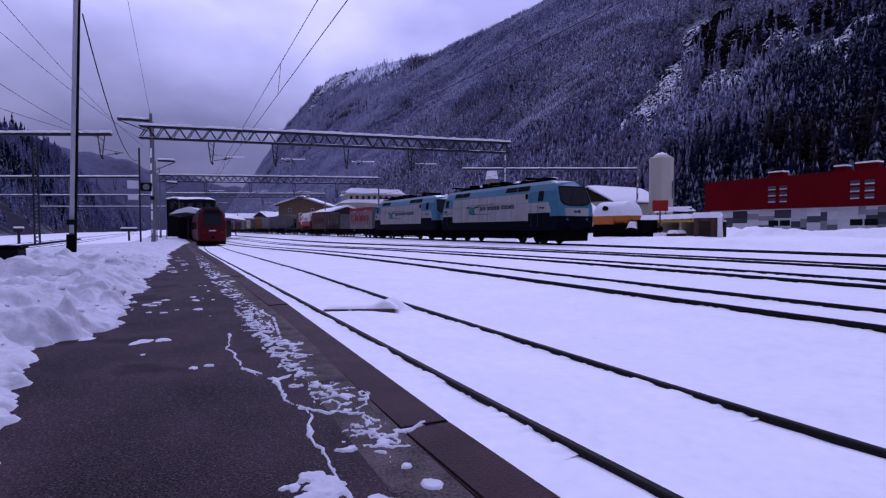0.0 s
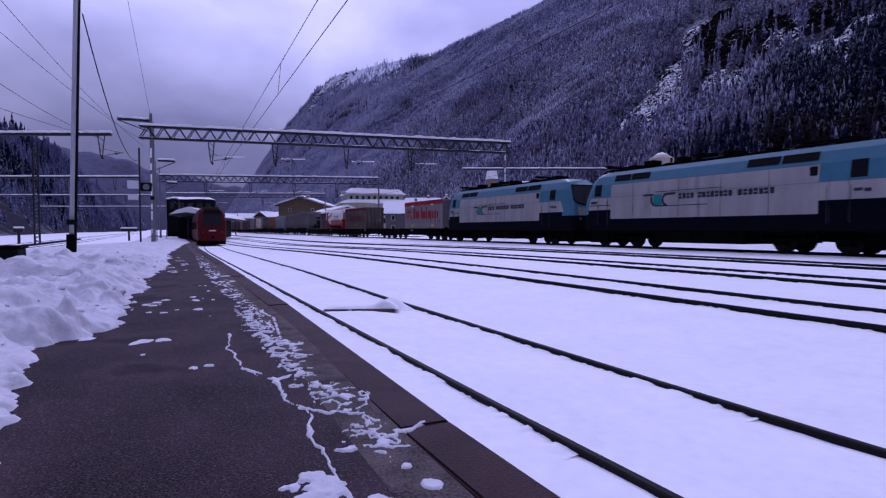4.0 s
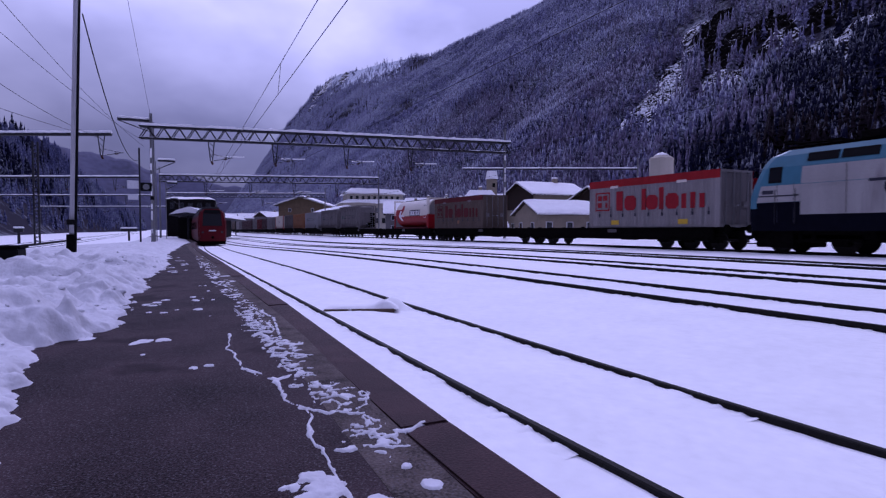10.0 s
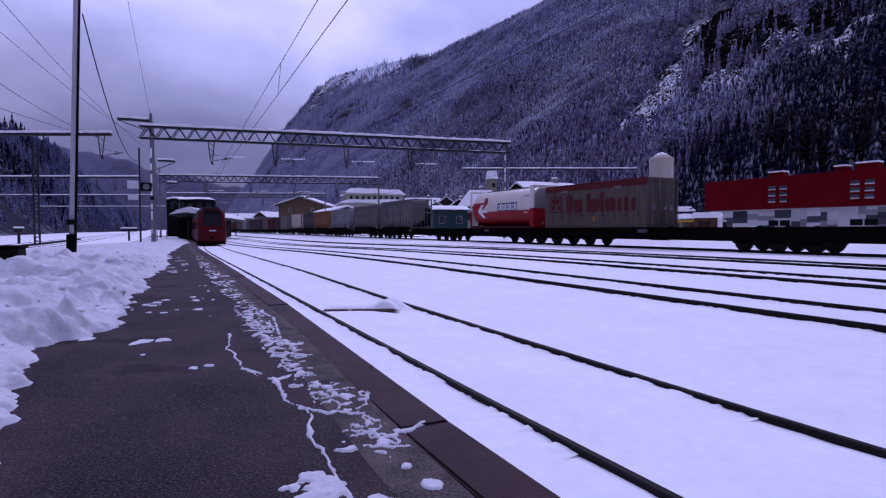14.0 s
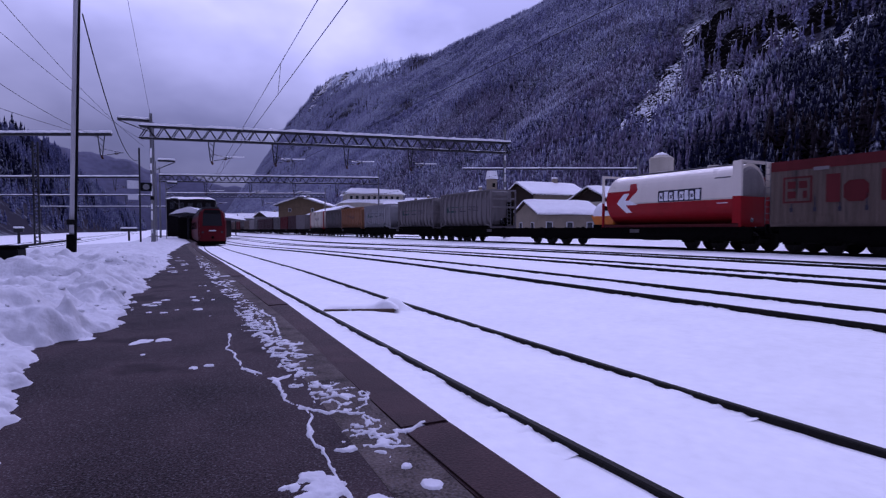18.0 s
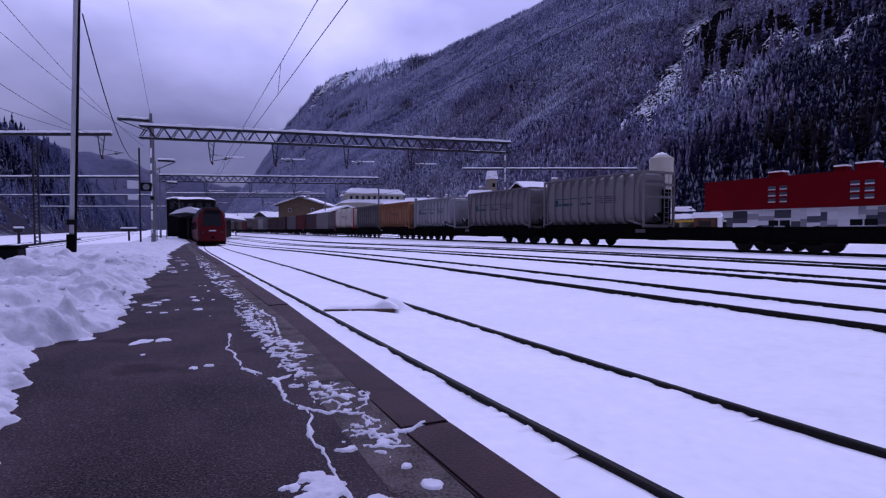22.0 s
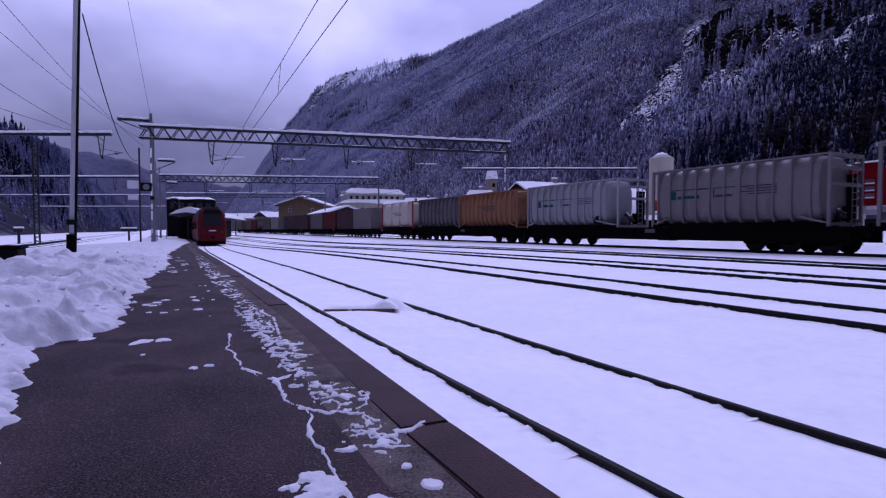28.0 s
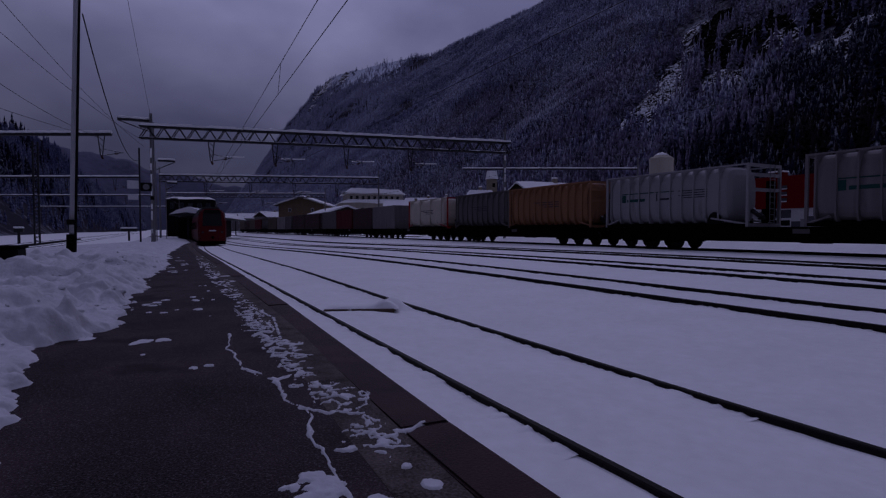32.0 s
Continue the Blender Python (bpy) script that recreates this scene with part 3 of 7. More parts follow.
def platform_snow(x, y):
    e = bank_edge(y) + 0.10 * (fbm(y * 2.2, x * 2.2 + 9) - 0.5) + 0.34 * (fbm(y * 7, x * 7, 4) - 0.5)
    d = e - x
    bank = np.where(d > 0, 0.33 * (1 - np.exp(-np.maximum(d, 0) / 0.75)) * (0.6 + 0.8 * fbm(x * 1.3, y * 1.1)) + (0.34 * (fbm(x * 2.9, y * 2.9, 2) - 0.45) + 0.16 * (fbm(x * 7, y * 7, 3) - 0.5)) * smooth(0, 0.35, d) + 0.012, d * 0.4)
    bank = bank * (1 - 0.45 * smooth(-2.2, -4.5, x)) * (1 - 0.55 * smooth(7, 18, y))
    # trodden remnants along the paved strip: a snow-filled crack in the asphalt, and lacework over the joints
    wx = x + p_bend(y)
    cx = np.interp(y, [1.0, 1.7, 2.0, 2.2, 2.4, 2.56, 2.94, 3.07, 3.36, 3.85, 4.58, 6.0, 9.0], [0.49, 0.49, 0.49, 0.52, 0.57, 0.50, 0.52, 0.44, 0.40, 0.39, 0.48, 0.52, 0.62])
    cx = cx + 0.05 * (fbm(y * 7, y * 0 + 2, 3) - 0.5)
    crack = np.exp(-((wx - cx) / (0.005 + 0.015 * vnoise(y * 9, y * 0 + 5) ** 2)) ** 2) * smooth(5.6, 4.5, y) * np.maximum(smooth(0.10, 0.25, vnoise(y * 3.1, y * 0 + 4)), 0.75 * smooth(4.8, 4.2, y))
    bc = np.interp(y, [1.2, 1.84, 2.0, 2.3, 2.5, 2.66, 2.9, 3.5, 4.25, 4.9, 6.0], [0.64, 0.69, 0.70, 0.75, 0.75, 0.70, 0.63, 0.71, 0.66, 0.71, 0.76]) + np.clip(y - 6, 0, 200) * 0.012 + bend(y) * smooth(12, 20, y)
    bw = np.interp(y, [1.2, 2.0, 2.5, 3.0, 3.6, 4.2, 6, 12], [0.07, 0.09, 0.115, 0.085, 0.09, 0.10, 0.13, 0.17]) * smooth(1.70, 1.92, y) + 0.001
    band = np.exp(-((wx - bc) / bw) ** 2) * np.clip(0.46 + 0.62 * vnoise(y * 2.6 + 3, y * 0) + 0.45 * np.exp(-((y - 2.58) / 0.24) ** 2) - 0.25 * np.exp(-((y - 2.2) / 0.09) ** 2), 0, 1) * (1 - 0.36 * smooth(3.8, 6.5, y)) * (1 - 0.4 * smooth(7, 15, y))
    ticks = np.exp(-((np.mod(y + 0.2 * x + 0.05 * np.sin(x * 19), 0.36) - 0.18) / 0.020) ** 2) * np.exp(-((wx - bc) / (1.3 * bw)) ** 2)
    kerb_joint = np.exp(-((np.mod(y + 0.03 * np.sin(x * 31), 3.87) - 1.98) / 0.014) ** 2) * smooth(0.80, 0.83, x) * (1 - smooth(0.95, 0.99, x)) * smooth(5.0, 3.0, y)
    n = fbm(x * 24 + 5, y * 19, 5)
    lace = smooth(0.90, 0.975, 1 - np.abs(2 * fbm(x * 12.5 + 3, y * 10.5 + 1, 4) - 1))
    loose = fbm(x * 5.2 + 40, y * 4.1 + 8, 4)
    f = (0.85 * (n - 0.50) + 0.46 * lace + 0.16 * ticks) * band - 0.125 + (0.19 + 0.22 * (n - 0.5)) * crack + 0.36 * kerb_joint
    for way in VEINS:
        for (xa, ya), (xb, yb) in zip(way, way[1:]):
            t = np.clip(((wx - xa) * (xb - xa) + (y - ya) * (yb - ya)) / ((xb - xa) ** 2 + (yb - ya) ** 2), 0, 1)
            off = np.hypot(wx + 0.03 * (n - 0.5) - xa - t * (xb - xa), y + 0.10 * (n - 0.5) - ya - t * (yb - ya))
            f = np.maximum(f, (0.10 + 0.45 * (n - 0.5)) * np.exp(-(off / 0.014) ** 2) - 0.05)
    f = np.maximum(f, (loose - 0.795 + 0.05 * smooth(4.8, 6.5, y) * (1 - smooth(13, 17, y))) * 1.2 - 0.3 * smooth(0.8, 0.95, x))
    for ax, ay, ar in ((0.415, 1.64, 0.085), (0.74, 1.50, 0.034), (0.71, 1.66, 0.018), (0.02, 4.35, 0.05), (0.15, 3.4, 0.03)):
        f = np.maximum(f, 0.12 * (1 - (np.hypot(wx - ax, (y - ay) * 0.9) / ar) ** 2) + 0.42 * (n - 0.5))
    f = np.where(x > 0.88, f - 0.10, f)
    thin = 0.004 * np.clip(f / 0.05, -1, 1)
    h = np.maximum(bank, thin)
    return PZ + 0.0 - p_dip(y) + h + np.where(h > 0, 0.004, 0)


def on_platform(x, y, z):
    return z > PZ - p_dip(y) + 0.0035


def snow_patch(name, x0, x1, nx, y0, y1, ny):
    me = grid_mesh(name, np.linspace(x0, x1, nx), np.linspace(y0, y1, ny), platform_snow, on_platform)
    co = np.empty(len(me.vertices) * 3, np.float32)
    me.vertices.foreach_get("co", co)
    co = co.reshape(-1, 3)
    co[:, 0] += p_bend(co[:, 1])
    me.vertices.foreach_set("co", co.ravel())
    me.update()
    ob = from_mesh(name, me, "snow_bank", smooth=True)
    return tagged(ob, "lumpy ploughed snow and thin remnants on the platform", "snow", kind="stuff")


snow_patch("platform_snow", -5.2, 0.15, 270, -3.9, 7.0, 545)
snow_patch("platform_snow", 0.15, 1.0, 130, 0.6, 5.0, 640)
snow_patch("platform_snow", 0.15, 1.0, 90, 5.0, 7.0, 200)
snow_patch("platform_snow", 0.15, 1.0, 60, -3.9, 0.6, 200)
snow_patch("platform_snow", -5.2, 1.0, 200, 7.0, 16.0, 260)
snow_patch("platform_snow", -5.2, 1.0, 90, 16.0, 110.0, 330)

# broken lumps thrown up by the plough
def clods(n, seed):
    rg = np.random.RandomState(seed)
    base = bmesh.new()
    bmesh.ops.create_icosphere(base, subdivisions=2, radius=1.0)
    ball = np.array([v.co for v in base.verts])
    tri = np.array([[v.index for v in f.verts] for f in base.faces])
    base.free()
    verts, faces = [], []
    for k in range(n):
        y = 0.9 + 16 * rg.rand() ** 1.6
        x = float(bank_edge(y)) - 0.05 - rg.gamma(1.3, 0.45)
        if x < -4.8:
            continue
        s = min(0.055, 0.012 + rg.gamma(1.5, 0.009))
        c = np.array([x + float(p_bend(y)), y, float(platform_snow(np.array(x), np.array(y))) + 0.1 * s])
        d = 1 + 0.5 * (vnoise(ball[:, 0] * 1.6 + 7 * k, ball[:, 1] * 1.6 + ball[:, 2] * 1.3 + k) - 0.5) + 0.3 * (vnoise(ball[:, 2] * 4 + k, ball[:, 0] * 4 + 3 * k) - 0.5)
        verts.append(ball * d[:, None] * s * np.array([rg.uniform(0.8, 1.4), rg.uniform(0.8, 1.4), rg.uniform(0.5, 0.9)]) + c)
        faces.append(tri + len(ball) * (len(verts) - 1))
    return tagged(from_mesh("snow_clods", array_mesh("snow_clods", np.concatenate(verts), np.concatenate(faces)), "snow_bank", smooth=True),
                  "broken lumps of ploughed snow on the bank", "snow", kind="stuff")


clods(130, 12)

# ---- mountains ----
# The slope runs from a foot line up to a crest line: rows of foot x, y and crest x, y, z
SLOPE = [(209, -1540, 2200, -1540, 1408), (202, -440, 2156, -330, 1408), (198, 132, 2046, 440, 1320), (198, 396, 1813, 1096, 1166),
         (198, 528, 1608, 1247, 1074), (202, 682, 1408, 1419, 937), (205, 905, 1232, 1655, 806), (207, 1139, 1145, 1864, 774),
         (206, 1403, 1065, 2152, 757), (212, 1695, 1009, 2464, 805), (221, 1973, 969, 2752, 843), (231, 2236, 904, 3037, 874),
         (254, 2503, 819, 3209, 813), (275, 2846, 713, 3482, 656), (287, 3134, 643, 3679, 514), (297, 3456, 559, 3946, 332),
         (306, 3825, 502, 4245, 247)]
NU, NV = 320, 110


def slope_point(u, v):
    """u along the valley, v from the foot (0) to the crest (1), on arrays."""
    k = u * (len(SLOPE) - 1)
    t = np.arange(len(SLOPE))
    fx, fy, cx, cy, cz = (np.interp(k, t, [r[i] for r in SLOPE]) for i in range(5))
    x, y = fx + (cx - fx) * v, fy + (cy - fy) * v
    z = cz * v ** 1.08
    rough = np.sin(np.clip(v, 0, 1) * math.pi) ** 0.6
    z = z + rough * (95 * (fbm(x * 0.003, y * 0.002, 4) - 0.5) + 30 * (fbm(x * 0.014, y * 0.014, 3) - 0.5)) + 14 * (fbm(x * 0.02, y * 0.01) - 0.5) * v
    return x, y, z


U, V = np.meshgrid(np.linspace(0, 1, NU), np.linspace(0, 1.0, NV), indexing="ij")
X, Y, Z = slope_point(U, V)
idx = np.arange(NU * NV).reshape(NU, NV)
quads = np.stack([idx[:-1, :-1], idx[1:, :-1], idx[1:, 1:], idx[:-1, 1:]], -1).reshape(-1, 4)
hill = from_mesh("mountainside", array_mesh("mountainside", np.stack([X, Y, Z - 1.0], -1).reshape(-1, 3), quads), "hillside", smooth=True)
hill.data.materials.append(M["snowfield"])
qu, qv = U.reshape(-1)[quads[:, 0]] * (len(SLOPE) - 1), V.reshape(-1)[quads[:, 0]]
high = (qu > 8.6) & (qu < 13) & (qv > 0.80 + 0.06 * np.abs(qu - 9.6) + 0.35 * (fbm(qu * 4, qv * 16, 3) - 0.5))
hill.data.polygons.foreach_set("material_index", high.astype(np.int32))
tagged(hill, "steep mountainside with snow between dark spruces", "mountain", kind="structure")


def conifers(name, x, y, z, h, sides, tiers, mat, label, seed):
    """Many spruces as one sheet of cones: ragged tiers that narrow upwards."""
    rs = np.random.RandomState(seed)
    n = len(x)
    verts, faces, base = [], [], 0
    for t in range(tiers):
        lo = 0.04 + 0.80 * t / tiers
        hi = min(1.0, lo + 1.25 / tiers) if t < tiers - 1 else 1.0
        rad = 0.150 * (1 - 0.80 * t / tiers)
        turn = rs.rand(n) * 6.28
        ring = []
        for k in range(sides):
            a = turn + k * 2 * math.pi / sides
            r = h * rad * rs.uniform(0.32, 1.36, n)
            ring.append(np.stack([x + r * np.cos(a), y + r * np.sin(a), z + h * (lo + rs.uniform(-0.05, 0.03, n))], -1))
        top = np.stack([x + rs.normal(0, 0.012, n) * h, y + rs.normal(0, 0.012, n) * h, z + h * hi], -1)
        verts += ring + [top]
        ids = np.arange(n)
        for k in range(sides):
            faces.append(np.stack([base + k * n + ids, base + ((k + 1) % sides) * n + ids, base + sides * n + ids], -1))
        base += (sides + 1) * n
    me = array_mesh(name, np.concatenate(verts), np.concatenate(faces))
    return tagged(from_mesh(name, me, mat), label, "forest", kind="stuff")


rs = np.random.RandomState(3)
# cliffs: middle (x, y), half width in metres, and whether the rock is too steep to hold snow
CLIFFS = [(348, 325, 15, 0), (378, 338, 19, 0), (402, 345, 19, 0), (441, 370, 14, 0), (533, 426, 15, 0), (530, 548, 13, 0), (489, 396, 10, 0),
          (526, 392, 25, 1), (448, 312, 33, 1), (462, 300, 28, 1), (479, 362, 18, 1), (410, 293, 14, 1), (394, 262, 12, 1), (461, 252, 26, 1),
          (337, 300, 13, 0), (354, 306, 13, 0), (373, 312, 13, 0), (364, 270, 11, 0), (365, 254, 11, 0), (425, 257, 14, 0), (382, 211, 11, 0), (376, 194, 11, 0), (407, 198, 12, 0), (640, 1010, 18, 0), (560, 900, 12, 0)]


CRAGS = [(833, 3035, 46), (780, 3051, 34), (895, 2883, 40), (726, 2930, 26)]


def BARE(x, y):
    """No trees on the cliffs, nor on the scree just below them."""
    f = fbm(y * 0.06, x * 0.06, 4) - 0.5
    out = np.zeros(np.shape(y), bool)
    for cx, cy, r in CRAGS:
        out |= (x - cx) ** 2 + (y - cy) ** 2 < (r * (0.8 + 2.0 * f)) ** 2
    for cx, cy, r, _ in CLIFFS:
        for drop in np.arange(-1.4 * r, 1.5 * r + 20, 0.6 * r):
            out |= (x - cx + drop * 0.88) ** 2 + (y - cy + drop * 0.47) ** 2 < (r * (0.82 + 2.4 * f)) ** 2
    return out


def wood(n, u0, u1, v0, v1, clear=0.66):
    u, v = rs.uniform(u0, u1, n), rs.uniform(v0, v1, n) ** 0.95
    x, y, z = slope_point(u, v)
    gap = fbm(x * 0.009 + 50, y * 0.007 + 20, 3)
    # the high shoulder over the valley's end is open and snowy
    open_top = (u * 16 > 8.6) & (rs.rand(n) < (0.90 - 0.14 * np.abs(u * 16 - 9.6)) * smooth(0.74, 0.90, v))
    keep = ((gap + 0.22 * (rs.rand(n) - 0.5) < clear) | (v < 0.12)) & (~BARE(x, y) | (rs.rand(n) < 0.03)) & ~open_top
    return x[keep], y[keep], z[keep]


span = len(SLOPE) - 1
near = [wood(14000, 0.9 / span, 6.0 / span, 0.0, 0.30), wood(15000, 1.4 / span, 3.3 / span, 0.0, 0.17)]
x, y, z = (np.concatenate([p[k] for p in near]) for k in range(3))
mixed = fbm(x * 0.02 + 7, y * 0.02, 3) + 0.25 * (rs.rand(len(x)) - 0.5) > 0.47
# past about y 165 and 215 the wood takes the haze-paled colours
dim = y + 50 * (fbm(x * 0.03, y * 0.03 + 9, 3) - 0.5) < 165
for pick, mat, label in ((mixed & dim, "larch", "bare brown larches between the spruces"), (mixed & ~dim, "larch_haze", "bare frosted larches between the spruces, haze in their colour"), (~mixed & (y < 215), "forest", "dense dark spruce wood dusted with snow"),
                         (~mixed & (y >= 215), "forest_edge", "dense spruce wood pale with frost and painted haze")):
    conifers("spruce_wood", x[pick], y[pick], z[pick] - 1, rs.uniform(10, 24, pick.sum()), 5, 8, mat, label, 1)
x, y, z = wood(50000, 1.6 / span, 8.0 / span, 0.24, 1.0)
# beyond y 300 the needles switch to the haze-tinted colour
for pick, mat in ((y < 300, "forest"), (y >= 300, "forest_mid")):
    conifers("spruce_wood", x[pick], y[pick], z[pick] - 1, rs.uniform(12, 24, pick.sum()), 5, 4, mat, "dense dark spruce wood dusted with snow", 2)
# far woods use the palest needles, haze painted into the colour
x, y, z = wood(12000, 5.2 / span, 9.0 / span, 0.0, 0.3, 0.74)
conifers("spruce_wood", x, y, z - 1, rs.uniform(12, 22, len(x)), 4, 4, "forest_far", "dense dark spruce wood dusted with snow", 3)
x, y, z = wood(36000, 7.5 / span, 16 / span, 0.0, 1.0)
conifers("spruce_wood", x, y, z - 1, rs.uniform(15, 27, len(x)), 4, 3, "forest_far", "frosted spruce wood on the far mountainside, haze in its colour", 4)


# cliffs: stepped rock standing out of the slope
def cliff(cx, cy, r, dark, seed, big=1.0, along=(1.5, 6.5), up=(0, 0.45)):
    """A patch of the slope pushed outwards and broken into ledges."""
    u, v = np.meshgrid(np.linspace(along[0] / span, along[1] / span, 500), np.linspace(*up, 300), indexing="ij")
    px, py, pz = slope_point(u, v)
    i, j = np.unravel_index(int(np.argmin((px - cx) ** 2 + (py - cy) ** 2)), px.shape)
    i, j = min(max(i, 1), 498), min(max(j, 1), 298)
    lu = math.dist((px[i + 1, j], py[i + 1, j], pz[i + 1, j]), (px[i, j], py[i, j], pz[i, j])) / (u[1, 0] - u[0, 0])
    lv = math.dist((px[i, j + 1], py[i, j + 1], pz[i, j + 1]), (px[i, j], py[i, j], pz[i, j])) / (v[0, 1] - v[0, 0])
    n = int(r / big * 4.5) + 30
    a, b = np.meshgrid(np.linspace(-1.25, 1.25, n), np.linspace(-1.25, 1.25, n), indexing="ij")
    x, y, z = slope_point(u[i, j] + a * r / lu, np.minimum(v[i, j] + b * 2.1 * r / lv, 0.985))
    xb, yb, zb, rb = x / big, y / big, z / big, r / big
    f = fbm(yb * 0.16 + seed, zb * 0.16, 4)
    mask = smooth(1.15, 0.55, np.hypot(a, b) + 0.9 * (fbm(yb * 0.09 + seed, zb * 0.09, 3) - 0.5))
    step = 3.4 if not dark else 7.5
    tilt = zb + 0.35 * (yb - cy / big) * math.sin(seed * 1.7) + (9 + 0.5 * rb) * (fbm(yb * 0.10, xb * 0.10 + seed, 4) - 0.5) + 5 * (fbm(yb * 0.45, xb * 0.3 + seed, 2) - 0.5)
    saw = np.mod(tilt / step, 1.0)
    out = big * (mask * (2.0 + 0.30 * rb * f + step * (0.9 if not dark else 0.7) * (1 - saw) + 2.2 * (fbm(yb * 0.5, zb * 0.5 + seed, 3) - 0.5)) - 1.5)
    x, y, z = x - 0.80 * out, y - 0.42 * out, z + 0.30 * out
    idx = np.arange(n * n).reshape(n, n)
    q = np.stack([idx[:-1, :-1], idx[1:, :-1], idx[1:, 1:], idx[:-1, 1:]], -1).reshape(-1, 4)
    me = array_mesh("cliff", np.stack([x, y, z], -1).reshape(-1, 3), q)
    ob = from_mesh("cliff", me, "rock_dark" if dark else "rock")
    tagged(ob, "dark rock face in the wood" if dark else "broken rock face with snow on its ledges", "cliff", kind="stuff")


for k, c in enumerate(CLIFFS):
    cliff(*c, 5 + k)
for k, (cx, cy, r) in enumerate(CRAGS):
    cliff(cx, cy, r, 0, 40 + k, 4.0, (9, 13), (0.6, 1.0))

# far side of the valley and the hills at its end
def far_ridge(name, rows, mat, label, depth):
    """A ridge: crest points, with a foot in front of and behind it."""
    n = 90
    t = np.linspace(0, len(rows) - 1, n)
    c = [np.interp(t, np.arange(len(rows)), [r[i] for r in rows]) for i in range(3)]
    m = 24
    verts = []
    for j in range(m):
        w = j / (m - 1)
        s = 1 - abs(2 * w - 1)
        off = (2 * w - 1) * depth
        xx, yy = c[0] + off * 0.35 * np.sign(c[0] + 1), c[1] + off
        zz = c[2] * s ** 0.8 + s * 0.16 * c[2].max() * (fbm(xx * 0.006, yy * 0.006, 5) - 0.5) - 4
        verts.append(np.stack([xx, yy, zz], -1))
    idx = np.arange(n * m).reshape(m, n)
    q = np.stack([idx[:-1, :-1], idx[1:, :-1], idx[1:, 1:], idx[:-1, 1:]], -1).reshape(-1, 4)
    return tagged(from_mesh(name, array_mesh(name, np.concatenate(verts), q), mat, smooth=True), label, "hill", kind="structure")


far_ridge("far_hill", [(-1900, 3300, 700), (-1200, 3700, 620), (-700, 4000, 560), (-419, 4171, 520), (-5, 4294, 415), (300, 4270, 350), (541, 4238, 320), (1000, 4200, 320)], "far_hill", "hills closing the valley, blue haze in their base colour", 500)
LEFT = [(-30, -300, -300, -500, 200), (-40, 60, -170, 120, 120), (-42, 160, -120, 280, 92), (-42, 260, -102, 347, 76), (-44, 330, -82, 400, 66), (-46, 400, -72, 440, 58), (-40, 480, -60, 500, 54), (-36, 600, -50, 620, 40), (-26, 760, -34, 780, 24), (-20, 1100, -28, 1200, 14)]


def left_point(u, v):
    k, t = u * (len(LEFT) - 1), np.arange(len(LEFT))
    fx, fy, cx, cy, cz = (np.interp(k, t, [r[i] for r in LEFT]) for i in range(5))
    x, y = fx + (cx - fx) * v, fy + (cy - fy) * v
    return x, y, cz * v ** 1.2 + 14 * v * (fbm(x * 0.02, y * 0.02) - 0.5)


U, V = np.meshgrid(np.linspace(0, 1, 90), np.linspace(0, 1, 40), indexing="ij")
X, Y, Z = left_point(U, V)
idx = np.arange(90 * 40).reshape(90, 40)
quads = np.stack([idx[:-1, :-1], idx[:-1, 1:], idx[1:, 1:], idx[1:, :-1]], -1).reshape(-1, 4)
tagged(from_mesh("wooded_bank", array_mesh("wooded_bank", np.stack([X, Y, Z - 0.6], -1).reshape(-1, 3), quads), "hillside", smooth=True),
       "snowy bank rising beyond the tracks", "hill", kind="structure")
u, v = rs.rand(7000), rs.uniform(0.05, 1, 7000)
x, y, z = left_point(u, v)
low = rs.rand(7000) < 0.25 + 0.9 * smooth(0.15, 0.4, v)
kind = rs.rand(7000) + 0.8 * (fbm(x * 0.06, y * 0.05, 2) - 0.5) < 0.85 * smooth(0.25, 0.5, v) * smooth(390, 300, y)
for pick, mat, h, label in ((low & kind, "forest", 12, "dark spruces on the bank beyond the tracks"), (low & ~kind, "bank_frost", 7.5, "frosted bare trees on the bank beyond the tracks")):
    conifers("spruce_wood", x[pick], y[pick], z[pick] - 1, rs.uniform(0.5, 1.0, pick.sum()) * h, 6, 4, mat, label, 9)
def through_px(px, py, depth):
    """A place in front of the eye, by picture position and depth."""
    f = 975.0
    xc, yc = (px - 784) / f * depth, (441 - py) / f * depth
    p, w = radians(PITCH), radians(YAW)
    fw, up = depth * math.cos(p) - yc * math.sin(p), depth * math.sin(p) + yc * math.cos(p)
    return (xc * math.cos(w) + fw * math.sin(w), -xc * math.sin(w) + fw * math.cos(w), EYE[2] + up)



